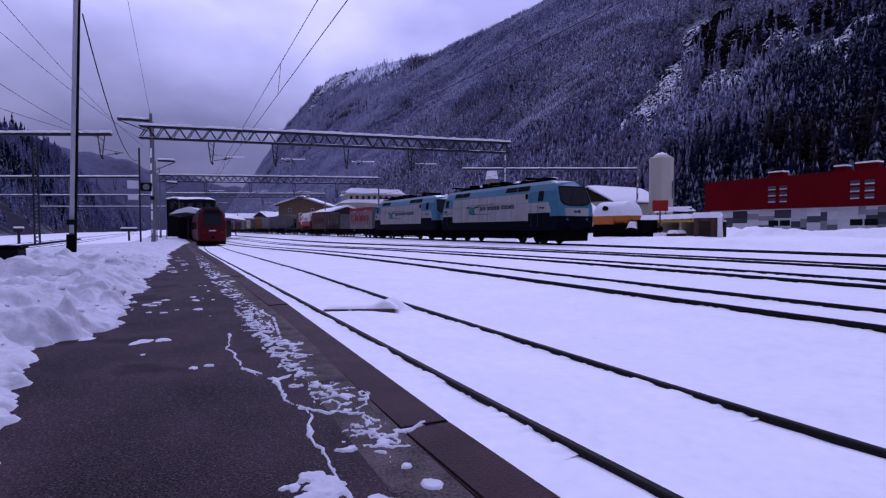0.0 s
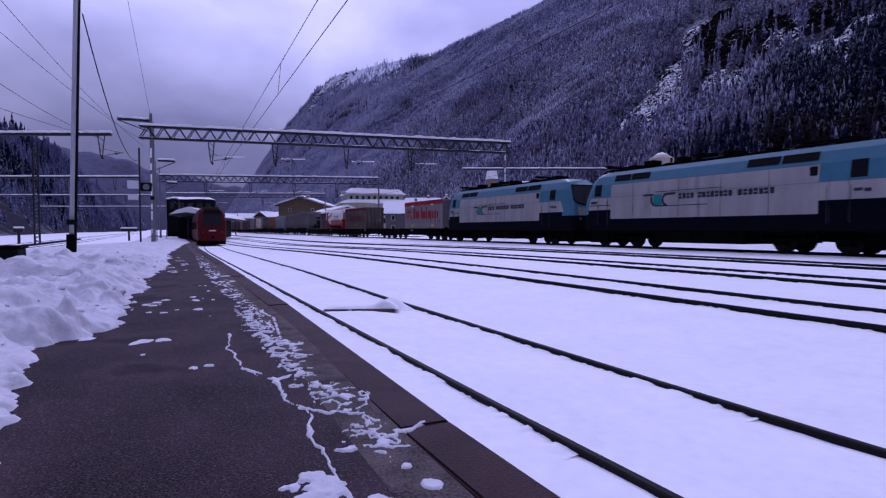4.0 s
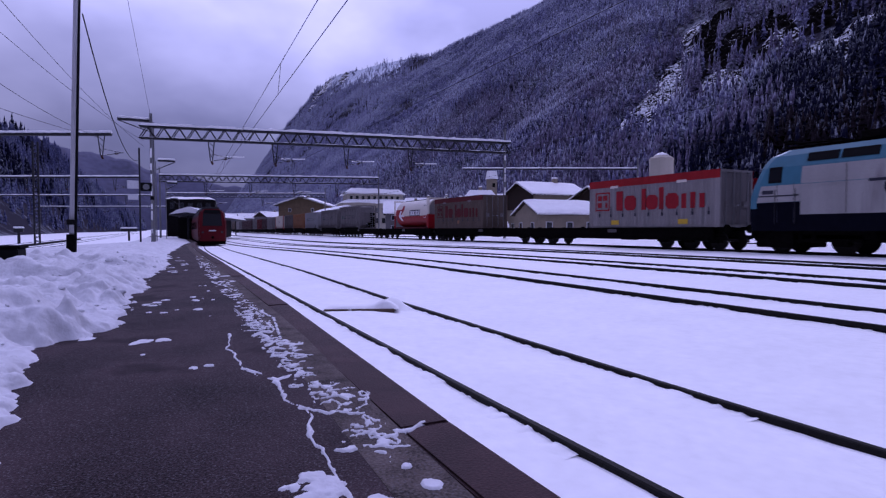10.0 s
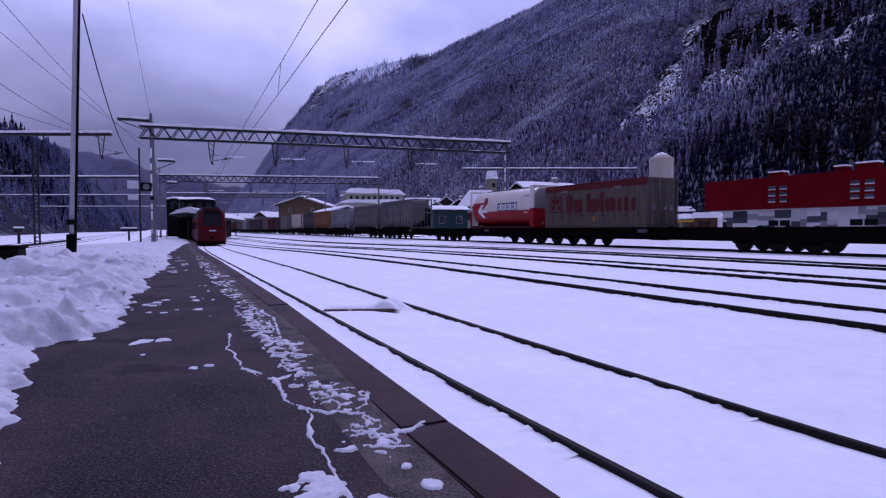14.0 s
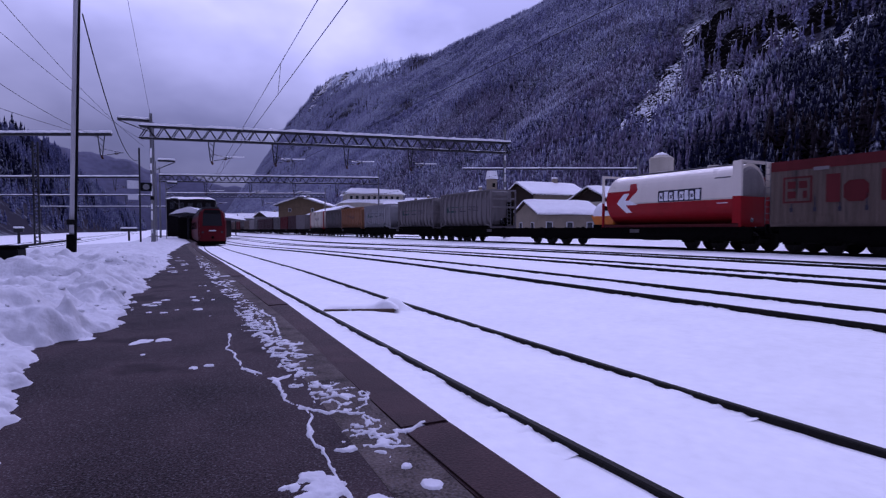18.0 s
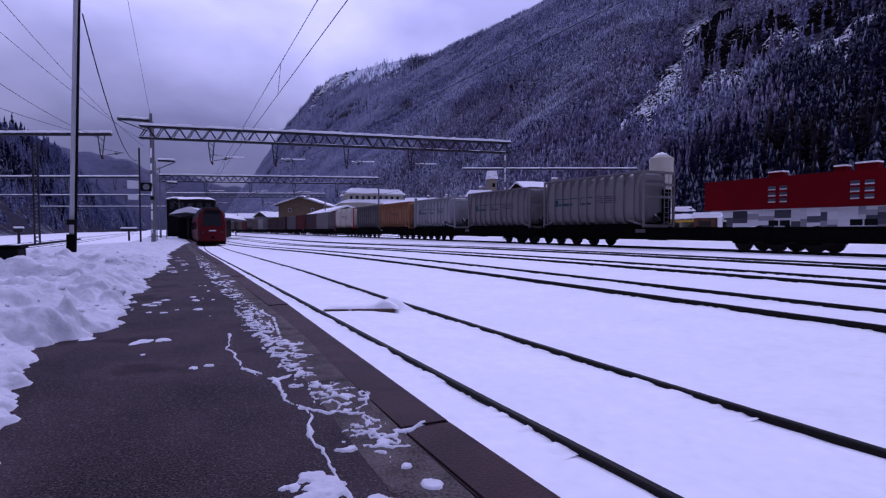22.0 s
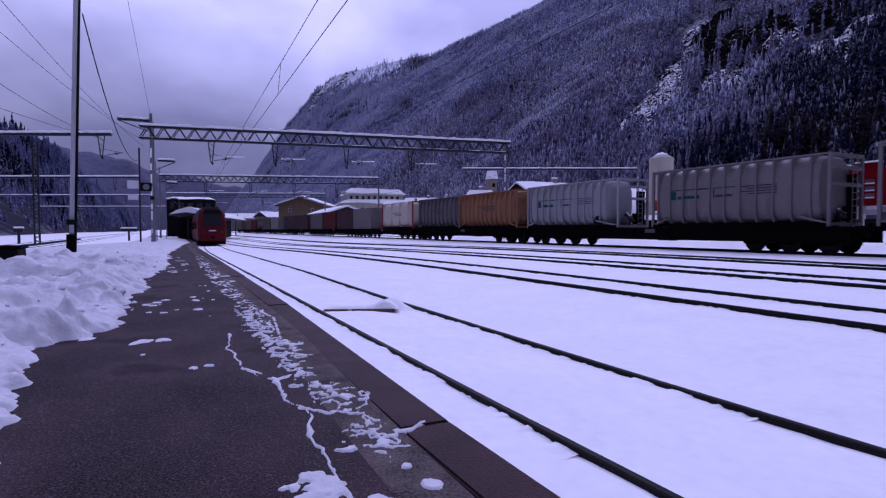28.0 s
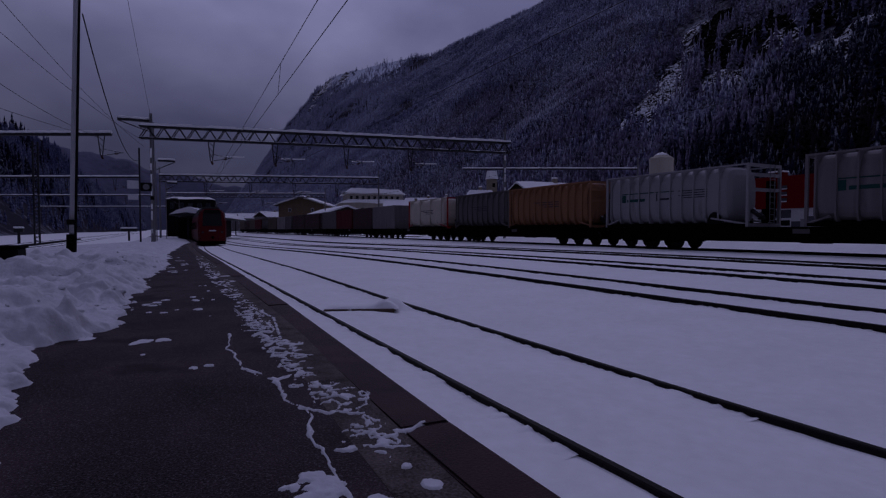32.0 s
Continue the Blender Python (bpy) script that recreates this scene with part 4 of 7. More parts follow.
# ---- overhead line ----
def truss(g, a, b, h, w, fine):
    """Lattice beam between two points: four chords, zigzag braces, snow on top."""
    a, b = Vector(a), Vector(b)
    d = (b - a)
    n = max(4, round(d.length / (h * 1.25)))
    side = Vector((-d.y, d.x, 0)).normalized() * w / 2
    up = Vector((0, 0, h))
    joined = bmesh.new()
    for s in (side, -side):
        part("chord", rod(bmesh.new(), a + s, b + s, 0.085, 4), "galv_dark", g)
        part("chord", rod(bmesh.new(), a + s + up, b + s + up, 0.085, 4), "galv_dark", g)
        for k in range(n):
            p, q = a + d * (k / n), a + d * ((k + 1) / n)
            m = (p + q) / 2
            for c, e in ((p + s, m + s + up), (m + s + up, q + s)):
                if fine:
                    part("brace", rod(bmesh.new(), c, e, 0.05, 4), "galv_dark", g)
                else:
                    rod(joined, c, e, 0.05, 4)
        for at, least, most in ((up, 0.14, 0.27), (up * 0, -0.05, 0.07)):
            snow = bmesh.new()
            prev = None
            for k in range(n * 3 + 1):
                c = a + d * (k / n / 3) + s + at + Vector((0, 0, 0.07))
                hh = max(0.005, random.uniform(least, most))
                ring = [snow.verts.new(c + Vector((0, 0, 1)) * hh * math.sin(t) + side.normalized() * 0.1 * math.cos(t)) for t in np.linspace(0, math.pi, 6)]
                if prev:
                    for i in range(5):
                        snow.faces.new((prev[i], prev[i + 1], ring[i + 1], ring[i]))
                prev = ring
            part("beam_snow", snow, "snow", g, "snow lying along the beam")
    if fine:
        joined.free()
    else:
        tagged(part("brace_lattice", joined, "galv_dark", g), kind="stuff")


def post_parts(owner, p, h, r=0.13):
    part("post", rod(bmesh.new(), p, (p[0], p[1], p[2] + h), r, 10, r * 0.8), "galv", owner)


def gantry(left, right, z, label, hang=(), left_post=True, right_post=True, beam=0.95, solid=False, over=0.0, lift=0.0):
    g = thing("catenary_gantry", pose(0, 0, 0), label, "gantry", "overhead line gantries")
    a, b = (*left, z + lift), (*right, z)
    reach = (Vector(a) - Vector(b)).normalized() * over
    a, b = tuple(Vector(a) + reach), tuple(Vector(b) - reach * 0.6)
    if solid:
        part("beam", rod(bmesh.new(), Vector(a) + Vector((0, 0, beam * 0.3)), Vector(b) + Vector((0, 0, beam * 0.3)), beam * 0.42, 6), "galv_dark", g)
        sn = bmesh.new()
        n = 24
        for k in range(n):
            p, q = Vector(a).lerp(Vector(b), k / n), Vector(a).lerp(Vector(b), (k + 1) / n)
            h = random.uniform(0.32, 0.42) * beam
            rod(sn, p + Vector((0, 0, beam * 0.62)), q + Vector((0, 0, beam * 0.62)), h, 7)
        part("beam_snow", sn, "snow", g, "snow lying along the beam")
    else:
        truss(g, a, b, beam, 0.5, left[1] < 120)
    for on, p in ((left_post, left), (right_post, right)):
        if on:
            gz = float(ground_z(np.array(p[0]), np.array(p[1]))) - 0.3
            post_parts(g, (p[0], p[1], gz), z + beam + 1.3 - gz, 0.14)
            if p[1] < 60:
                sn = bmesh.new()
                for k in range(7):
                    zz = gz + 1.5 + k * 1.05 + random.uniform(0, 0.3)
                    box(sn, p[0] - 0.10, p[0] + 0.02, p[1] - 0.13, p[1] - 0.095, zz, zz + random.uniform(0.35, 0.8))
                tagged(part("blown_snow", sn, "snow", g, "snow blown against the post"), kind="stuff")
                part("post_band", rods(((p[0], p[1], gz + 4.4), (p[0], p[1], gz + 4.7), 0.14), n=10), "black", g)
    la, lb = Vector(a), Vector(b)
    for f in hang:
        p = la.lerp(lb, f)
        bm = bmesh.new()
        for s in (-0.25, 0.25):
            rod(bm, p + Vector((s, 0, 0)), p + Vector((s * 0.3, 0, -1.7)), 0.045, 5)
        for k in range(3):
            rod(bm, p + Vector((-0.22 + k * 0.06, 0, -0.5 * k - 0.1)), p + Vector((0.2 - k * 0.05, 0, -0.5 * k - 0.5)), 0.03, 4)
        part("drop_bracket", bm, "galv_dark", g)
        bm = rods((p + Vector((0, 0, -1.7)), p + Vector((1.7, -0.1, -1.35)), 0.03), (p + Vector((0, 0, -1.1)), p + Vector((1.5, -0.1, -1.4)), 0.025))
        part("steady_arm", bm, "galv_dark", g)
        part("insulator", rods((p + Vector((0, 0, -1.7)), p + Vector((0.1, 0, -2.0)), 0.09)), "porcelain", g)
        part("insulator", rods((p + Vector((1.0, 0, -1.5)), p + Vector((1.25, 0, -1.44)), 0.08)), "porcelain", g)
        if not solid:
            part("arm_snow", rods((p + Vector((0.5, 0, -1.30)), p + Vector((1.3, -0.05, -1.27)), 0.05), (p + Vector((1.5, -0.05, -1.27)), p + Vector((2.6, -0.1, -1.22)), 0.05)), "snow", g)
    return g


gantry((-0.55, 52.0), (29.6, 44.7), 8.52, "snow-topped lattice gantry spanning the tracks", (0.17, 0.33, 0.52, 0.7), over=0.85, lift=0.20)
gantry((0.04, 93.2), (31.0, 82.9), 8.4, "snow-topped lattice gantry spanning the tracks", (0.2, 0.4, 0.6, 0.8), beam=0.9)
gantry((1.5, 140), (34.0, 126.0), 8.6, "distant snow-topped lattice gantry", (0.3, 0.6), beam=0.8)
for (pa, pb, dep, hang, bm_h, posts) in (((-60, 240), (197, 240), 47, (0.93,), 0.42, False), ((-40, 315), (246, 315), 87, (0.3, 0.55, 0.85), 0.42, False),
                                  ((-30, 344), (268, 347), 127, (0.3, 0.6, 0.85), 0.42, True), ((70, 366), (300, 367), 195, (0.5,), 0.5, True)):
    la, lb = through_px(*pa, dep), through_px(*pb, dep)
    gantry(la[:2], lb[:2], lb[2], "snow-laden beam over the tracks beyond the platform", hang, right_post=posts, beam=bm_h, solid=True)
gantry((36.6, 65.5), (57.7, 54.7), 9.3, "thin snow-covered gantry beam beside the goods sheds", (), left_post=False, beam=0.3, solid=True)

# platform mast with its band and cables
mast = thing("catenary_mast", pose(-2.17, 17.9, 0.2), "tall grey steel mast in the snow bank", "mast")
part("pole", rod(bmesh.new(), (0, 0, 0), (0.42, 0, 12.5), 0.060, 14, 0.048), "mast_grey", mast, smooth=True)
part("cable_duct", rod(bmesh.new(), (0.085, 0.03, 0), (0.497, 0.03, 12.4), 0.036, 8, 0.028), "black", mast, "black cable duct strapped to the mast")
part("band", rods(((0.035, 0, 1.08), (0.04, 0, 1.22), 0.12), n=14), "black", mast)
part("foot", rods(((0, 0, 0), (0.02, 0, 0.82), 0.115), n=14), "underframe", mast)


def cable(a, b, sag, r, n=14):
    a, b = Vector(a), Vector(b)
    pts = []
    for k in range(n + 1):
        f = k / n
        pts.append(a.lerp(b, f) - Vector((0, 0, sag * 4 * f * (1 - f))))
    return line(bmesh.new(), pts, r, 4)


def wire(a, b, sag, r=0.02, label="black overhead wire against the clouds"):
    return tagged(part("overhead_wire", cable(a, b, sag, r), "wire"), label, "wire", "overhead wires")


# contact wires along the tracks
def run_wire(x, z, bent, label):
    t = thing("overhead_line", pose(0, 0, 0), label, "wire", "overhead wires")
    for ya, yb in ((-30, 3), (3, 48), (48, 90), (90, 133), (133, 240)):
        part("wire_span", cable((x + float(bend(ya)) * bent, ya, z), (x + float(bend(yb)) * bent, yb, z), 0.0, 0.009, 8), "wire", t)
    return t


run_wire(2.72, 5.95, 1.22, "carrying wire hanging over the platform track")
ow = run_wire(2.72, 5.035, 0.97, "contact wire hanging over the platform track")
for y in (16.4, 27.0, 38.0):
    f = (y - 3) / 45 * float(bend(48))
    part("dropper", rods(((2.72 + 0.97 * f, y, 5.035), (2.72 + 1.22 * f, y, 5.95), 0.007)), "wire", ow)
run_wire(8.1, 5.6, 0, "contact wire over a station track")
run_wire(25.4, 5.75, 0, "contact wire over the freight track")
run_wire(18.1, 5.7, 0, "contact wire over a station track")
wire(through_px(222, -20, 30), through_px(268, 215, 46), 0.0, 0.010)
wire(through_px(146, 25, 18.2), through_px(247, 282, 41), 1.6, 0.022, "black slack cable from the mast")
wire(through_px(-20, -24, 20), through_px(255, 260, 46), 0.4, 0.014)
wire(through_px(-20, 40, 20), through_px(255, 250, 46), 0.3, 0.012)
wire(through_px(-20, 135, 26), through_px(180, 245, 47), 0.3, 0.014)
wire(through_px(-20, 185, 26), through_px(180, 245, 47), 0.1, 0.012)

# ---- the freight train ----
# Everything on the train is built with its leading end at y = 0 and its tail towards +y; z = 0 is the rail top.
MOVERS = []   # (thing, place along the track at the start)
WHEELS = []   # (wheelset, its place on its wagon, wheel radius)


def rolling(name, s, label, category, group, z=0.0):
    t = thing(name, pose(FREIGHT_X, s, FREIGHT_Z + z), label, category, group)
    MOVERS.append((t, s, FREIGHT_Z + z))
    return t


def shared(name, source, parent, m):
    """Another part on the same mesh."""
    ob = new(name, source.data)
    ob.parent = parent
    ob.matrix_basis = m
    return ob


def wheel_mesh(r):
    bm = bmesh.new()
    for s in (-1, 1):
        rod(bm, (s * 0.69, 0, 0), (s * 0.72, 0, 0), r * 1.06, 20)
        rod(bm, (s * 0.72, 0, 0), (s * 0.80, 0, 0), r, 20)
        rod(bm, (s * 0.80, 0, 0), (s * 0.83, 0, 0), r * 0.45, 12)
        for k in range(4):
            a = k * math.pi / 2
            rod(bm, (s * 0.80, 0.62 * r * math.cos(a), 0.62 * r * math.sin(a)), (s * 0.815, 0.62 * r * math.cos(a), 0.62 * r * math.sin(a)), r * 0.12, 6)
    rod(bm, (-0.9, 0, 0), (0.9, 0, 0), 0.08, 8)
    return bm


wheel_cache = {}


def wheelset(owner, y, r):
    if r not in wheel_cache:
        ob = part("wheelset", wheel_mesh(r), "wheel", owner)
        wheel_cache[r] = ob.data
    else:
        ob = new("wheelset", wheel_cache[r])
        ob.parent = owner
    ob.matrix_basis = pose(0, y, r)
    WHEELS.append((ob, y, r))


def buffers(owner, y, d):
    for s in (-0.875, 0.875):
        part("buffer", rod(rod(bmesh.new(), (s, y, 1.05), (s, y + d * 0.45, 1.05), 0.10, 10), (s, y + d * 0.45, 1.05), (s, y + d * 0.55, 1.05), 0.22, 14), "underframe", owner)


# body half-width by height, and how far the nose draws back by height
def hull_half(z):
    return float(np.interp(z, [0.9, 1.3, 2.9, 3.7, 4.2, 4.45], [1.46, 1.5, 1.5, 1.40, 1.2, 1.0]))


def nose_back(z):
    return float(np.interp(z, [0.9, 1.5, 2.4, 2.75, 4.03, 4.25, 4.45], [0.10, 0.0, 0.02, 0.10, 0.62, 0.85, 1.4]))


LOCO = 18.6
E0, E1 = -0.30, 1.35   # the nose overhangs in front, less at the tail


def ring_at(y_of, z0, z1, n=7, grow=0.0):
    pts = []
    zs = np.linspace(z0, z1, n)
    for z in zs:
        pts.append((-(hull_half(z) + grow), y_of(z), z))
    for z in zs[::-1]:
        pts.append((hull_half(z) + grow, y_of(z), z))
    return pts


def hull(z0, z1, ya, yb, n=7, grow=0.0, nose=True):
    """A slice of the body between two heights, from one end to the other, with drawn-in corners."""
    secs = []
    if nose:
        for inset, dy in ((0.15, 0.0), (0.06, 0.07), (0.0, 0.30)):
            secs.append([(x * (1 - inset / 1.5), ya + nose_back(z) + dy, z) for x, _, z in ring_at(lambda z: 0, z0, z1, n, grow)])
        for inset, dy in ((0.0, 0.30), (0.06, 0.07), (0.15, 0.0)):
            secs.append([(x * (1 - inset / 1.5), yb - nose_back(z) - dy, z) for x, _, z in ring_at(lambda z: 0, z0, z1, n, grow)])
    else:
        secs = [ring_at(lambda z: y, z0, z1, n, grow) for y in (ya, yb)]
    return loft(secs)


def side_sheet(z0, z1, ya, yb, side, proud=0.012, n=5):
    """A panel that follows the body side."""
    zs = np.linspace(z0, z1, n)
    outer = [(side * (hull_half(z) + proud), z) for z in zs]
    inner = [(side * (hull_half(z) - 0.02), z) for z in zs[::-1]]
    return prism_y(outer + inner, ya, yb)


def arc_plate(bm, x, y, z, r, w, a0, a1, sy=1.0, n=14):
    """A bent flat bar on a side wall, from angle a0 to a1 in degrees."""
    prev = None
    for k in range(n + 1):
        a = radians(a0 + (a1 - a0) * k / n)
        ring = [bm.verts.new((xx, y + sy * q * math.cos(a), z + q * math.sin(a))) for xx, q in ((x, r), (x + 0.01, r), (x + 0.01, r - w), (x, r - w))]
        if prev:
            for i in range(4):
                bm.faces.new((prev[i], prev[(i + 1) % 4], ring[(i + 1) % 4], ring[i]))
        else:
            bm.faces.new(ring)
        prev = ring
    bm.faces.new(prev[::-1])
    return bm


def word_blocks(owner, name, mat, x, words, z0, z1, label):
    """Plain blocks in place of words: (start, end, letters) along the side."""
    rg = random.Random(8)
    bm = bmesh.new()
    for y0, y1, count in words:
        step = (y1 - y0) / count
        for k in range(count):
            a = y0 + step * k
            w, h = step * rg.uniform(0.74, 0.86), z1 - z0
            if k % 2:
                box(bm, x, x + 0.01, a, a + w, z0, z0 + h * 0.42)
                box(bm, x, x + 0.01, a, a + w, z0 + h * 0.56, z1)
            else:
                box(bm, x, x + 0.01, a, a + w, z0, z1)
    return tagged(part(name, bm, mat, owner, label), kind="stuff")


def locomotive(s, leads):
    t = rolling("electric_locomotive", s, "sky-blue and white electric freight locomotive with navy skirt", "locomotive", "freight locomotives")
    L = LOCO
    part("lower_body", hull(0.95, 1.94, E0, L - E1, 5), "loco_navy", t, "navy lower body band")
    part("upper_body", hull(1.941, 3.70, E0, L - E1, 8), "loco_blue", t, smooth=False)
    part("roof", hull(3.701, 4.45, E0, L - E1, 4), "loco_blue", t)
    for side in (-1, 1):
        part("side_panel", side_sheet(1.645, 3.66, 3.3, 14.95, side), "loco_white", t, "dirty white side panel with fine horizontal ribs")
        rib = bmesh.new()
        for k in range(16):
            z = 1.74 + k * 0.12
            h = hull_half(z) + 0.012
            box(rib, side * h - 0.006, side * h + 0.006, 3.35, 14.9, z, z + 0.02)
        tagged(part("panel_ribbing", rib, "loco_white", t), kind="stuff")
        # cab bands
        for ya, yb in ((0.80, 3.29), (14.96, 16.85)):
            lean = ((ya - 0.18, yb), (ya + 0.16, yb)) if ya < 9 else ((ya, yb), (ya, yb - 0.2))
            band = loft([[(side * (hull_half(z) + p), y, z) for p, y in ((0.012, a), (0.012, b), (-0.02, b), (-0.02, a))] for z, (a, b) in zip((2.2, 2.92), lean)])
            part("cab_band", band, "loco_white", t, "white band below the cab window")
            part("cab_skirt", side_sheet(1.93, 2.19, ya, yb, side), "loco_navy", t)
        for ya, yb in ((1.60, 2.10), (15.82, 16.30)):
            part("cab_window", side_sheet(3.08, 3.68, ya, yb, side, 0.014), "windscreen", t, "dark cab side window")
            part("window_rim", side_sheet(3.03, 3.73, ya - 0.05, yb + 0.05, side, 0.008), "black", t)
        for ya in (3.36,):
            part("mirror_camera", boxes((side * 1.44 - 0.06, side * 1.44 + 0.06, ya, ya + 0.3, 3.22, 3.6), bevel=0.02), "black", t)
        # roof ventilation
        for ya, yb in ((3.4, 4.9), (5.0, 6.5), (12.2, 13.5), (13.6, 14.8)):
            b = loft([[(side * 1.33, y, 3.85), (side * 1.37, y, 3.85), (side * 1.21, y, 4.22), (side * 1.17, y, 4.22)] for y in (ya, yb)])
            part("roof_grille", b, "black", t)
        for ya in (2.45, 15.5):
            part("cab_door_seam", boxes(*[(side * 1.508 - 0.004, side * 1.508 + 0.004, y, y + 0.018, 1.3, 3.0) for y in (ya - 0.28, ya + 0.42)]), "dark_mark", t)
            for y in (ya - 0.36, ya + 0.5):
                part("handrail", rods(((side * 1.56, y, 1.25), (side * 1.56, y, 2.75), 0.014), n=6), "galv_dark", t)
        for ya in (5.35, 7.7, 10.1, 13.2):
            part("panel_seam", boxes((side * 1.522 - 0.004, side * 1.522 + 0.004, ya, ya + 0.02, 1.66, 3.62)), "silo_dark", t)
        x = side * 1.515 - (0.01 if side < 0 else 0)
        # company mark: plain shapes
        em = boxes((x, x + 0.01, 11.72, 12.45, 2.84, 2.95))
        arc_plate(em, x, 11.62, 2.62, 0.36, 0.15, 35, -85, 0.9)
        arc_plate(em, x, 10.86, 2.60, 0.36, 0.14, 95, -95, 0.9)
        box(em, x, x + 0.01, 10.30, 10.85, 2.84, 2.96)
        box(em, x, x + 0.01, 10.9, 11.66, 2.25, 2.32)
        part("emblem", em, "dark_mark", t, "dark swept emblem")
        part("emblem_core", boxes((x, x + 0.008, 11.20, 11.74, 2.33, 2.90)), "teal_mark", t, "teal emblem core")
        part("emblem_rule", boxes((x, x + 0.01, 7.6, 11.6, 3.03, 3.06), (x, x + 0.01, 8.4, 11.0, 2.25, 2.29)), "dark_mark", t)
        word_blocks(t, "word_bar", "dark_mark", x, ((5.1, 6.85, 7), (7.1, 9.0, 8), (9.2, 10.15, 4)), 2.60, 2.88, "row of dark plain shapes")
        part("cab_emblem", boxes((side * 1.522 - 0.006, side * 1.522 + 0.006, 1.7, 2.0, 2.5, 2.62), (side * 1.522 - 0.006, side * 1.522 + 0.006, 1.4, 1.64, 2.46, 2.6)), "dark_mark", t)
        part("cab_stripe", boxes((side * 1.522 - 0.006, side * 1.522 + 0.006, 15.0, 16.75, 2.44, 2.49), (side * 1.522 - 0.006, side * 1.522 + 0.006, 16.1, 16.6, 2.56, 2.72)), "dark_mark", t, "dark stripe on the tail cab band")
    # ends
    for end in (0, 1):
        yy = (lambda y: y) if end == 0 else (lambda y: L - y)

        def front(z, dy):
            return yy((E1 if end else E0) + nose_back(z) - dy)

        ws = loft([[(x, front(z, d), z) for x, z in ((-1.27, 3.02), (-1.08, 2.80), (-0.6, 2.68), (0.6, 2.68), (1.08, 2.80), (1.27, 3.02), (1.14, 3.98), (-1.14, 3.98))] for d in (0.012, -0.05)])
        part("windscreen", ws, "windscreen", t, "large dark raked windscreen")
        fr = bmesh.new()
        rim = [(-1.27, 3.02), (-1.08, 2.80), (-0.6, 2.68), (0.6, 2.68), (1.08, 2.80), (1.27, 3.02), (1.14, 3.98), (-1.14, 3.98)]
        for (xa, za), (xb, zb) in zip(rim, rim[1:] + rim[:1]):
            rod(fr, (xa, front(za, 0.01), za), (xb, front(zb, 0.01), zb), 0.055 if za < 2.9 or zb < 2.9 else 0.04, 6)
        rod(fr, (0, front(2.68, 0.012), 2.68), (0, front(3.98, 0.012), 3.98), 0.014, 6)
        part("windscreen_frame", fr, "black", t)
        part("front_band", loft([[(x, front(z, d), z) for x, z in ((-1.0, 1.95), (1.0, 1.95), (1.05, 2.48), (-1.05, 2.48))] for d in (0.012, -0.04)]), "loco_white", t, "white band across the nose")
        part("front_mark", boxes((-0.3, 0.02, min(front(2.2, 0.02), front(2.2, 0.012)), max(front(2.2, 0.02), front(2.2, 0.012)), 2.16, 2.3), (0.06, 0.3, min(front(2.2, 0.02), front(2.2, 0.012)), max(front(2.2, 0.02), front(2.2, 0.012)), 2.14, 2.34)), "dark_mark", t)
        for x in (-0.86, 0.86):
            part("headlight", rods(((x, front(1.72, 0.03), 1.72), (x, front(1.72, -0.02), 1.72), 0.09), n=12), "headlight", t, "round headlight")
        for z in (2.78,):
            part("wiper", rods(((-0.5, front(2.8, 0.03), 2.80), (-0.2, front(3.4, 0.04), 3.42), 0.012), ((0.5, front(2.8, 0.03), 2.80), (0.8, front(3.4, 0.04), 3.42), 0.012)), "black", t)
        nose = E1 if end else E0
        if leads and end == 0:
            buffers(t, yy(nose + 0.08), -1)
        part("plough", loft([[(x * k, yy(nose + d), z) for x, z in ((-1.25, 0.22), (1.25, 0.22), (1.3, 0.95), (-1.3, 0.95))] for k, d in ((0.9, 0.2), (1.0, 0.9), (1.0, 1.9))]), "underframe", t)
        part("coupling", rods(((0, yy(nose + 0.4), 1.0), (0, yy(nose - 0.15), 0.9), 0.06), ((-0.06, yy(nose - 0.1), 0.95), (-0.1, yy(nose), 0.45), 0.035), ((0.3, yy(nose + 0.3), 0.85), (0.34, yy(nose - 0.1), 0.5), 0.025)), "underframe", t)
        for xa, z in ((-1.45, 0.35), (-1.45, 0.65), (1.2, 0.35), (1.2, 0.65)):
            part("footstep", boxes((xa, xa + 0.25, min(yy(1.2), yy(1.6)), max(yy(1.2), yy(1.6)), z, z + 0.05)), "underframe", t)
    part("bogie_apron", boxes((-1.16, -1.10, 1.3, 6.3, 0.62, 0.96), (1.10, 1.16, 1.3, 6.3, 0.62, 0.96), (-1.16, -1.10, 12.3, 17.3, 0.62, 0.96), (1.10, 1.16, 12.3, 17.3, 0.62, 0.96), (-0.9, 0.9, 1.3, 17.3, 0.5, 0.96)), "underframe", t)
    # running gear
    for c in (3.75, L - 3.75):
        fr = bmesh.new()
        for x in (-1.08, 1.08):
            box(fr, x - 0.08, x + 0.08, c - 2.1, c + 2.1, 0.5, 0.78)
            for y in (c - 1.3, c + 1.3):
                box(fr, x - 0.14, x + 0.14, y - 0.26, y + 0.26, 0.32, 0.62)
            rod(fr, (x, c - 0.28, 0.45), (x, c - 0.28, 0.95), 0.13, 10)
            rod(fr, (x, c + 0.28, 0.45), (x, c + 0.28, 0.95), 0.13, 10)
        box(fr, -1.0, 1.0, c - 0.3, c + 0.3, 0.5, 0.85)
        part("bogie_frame", fr, "underframe", t, "black bogie frame")
        for y in (c - 1.3, c + 1.3):
            wheelset(t, y, 0.55)
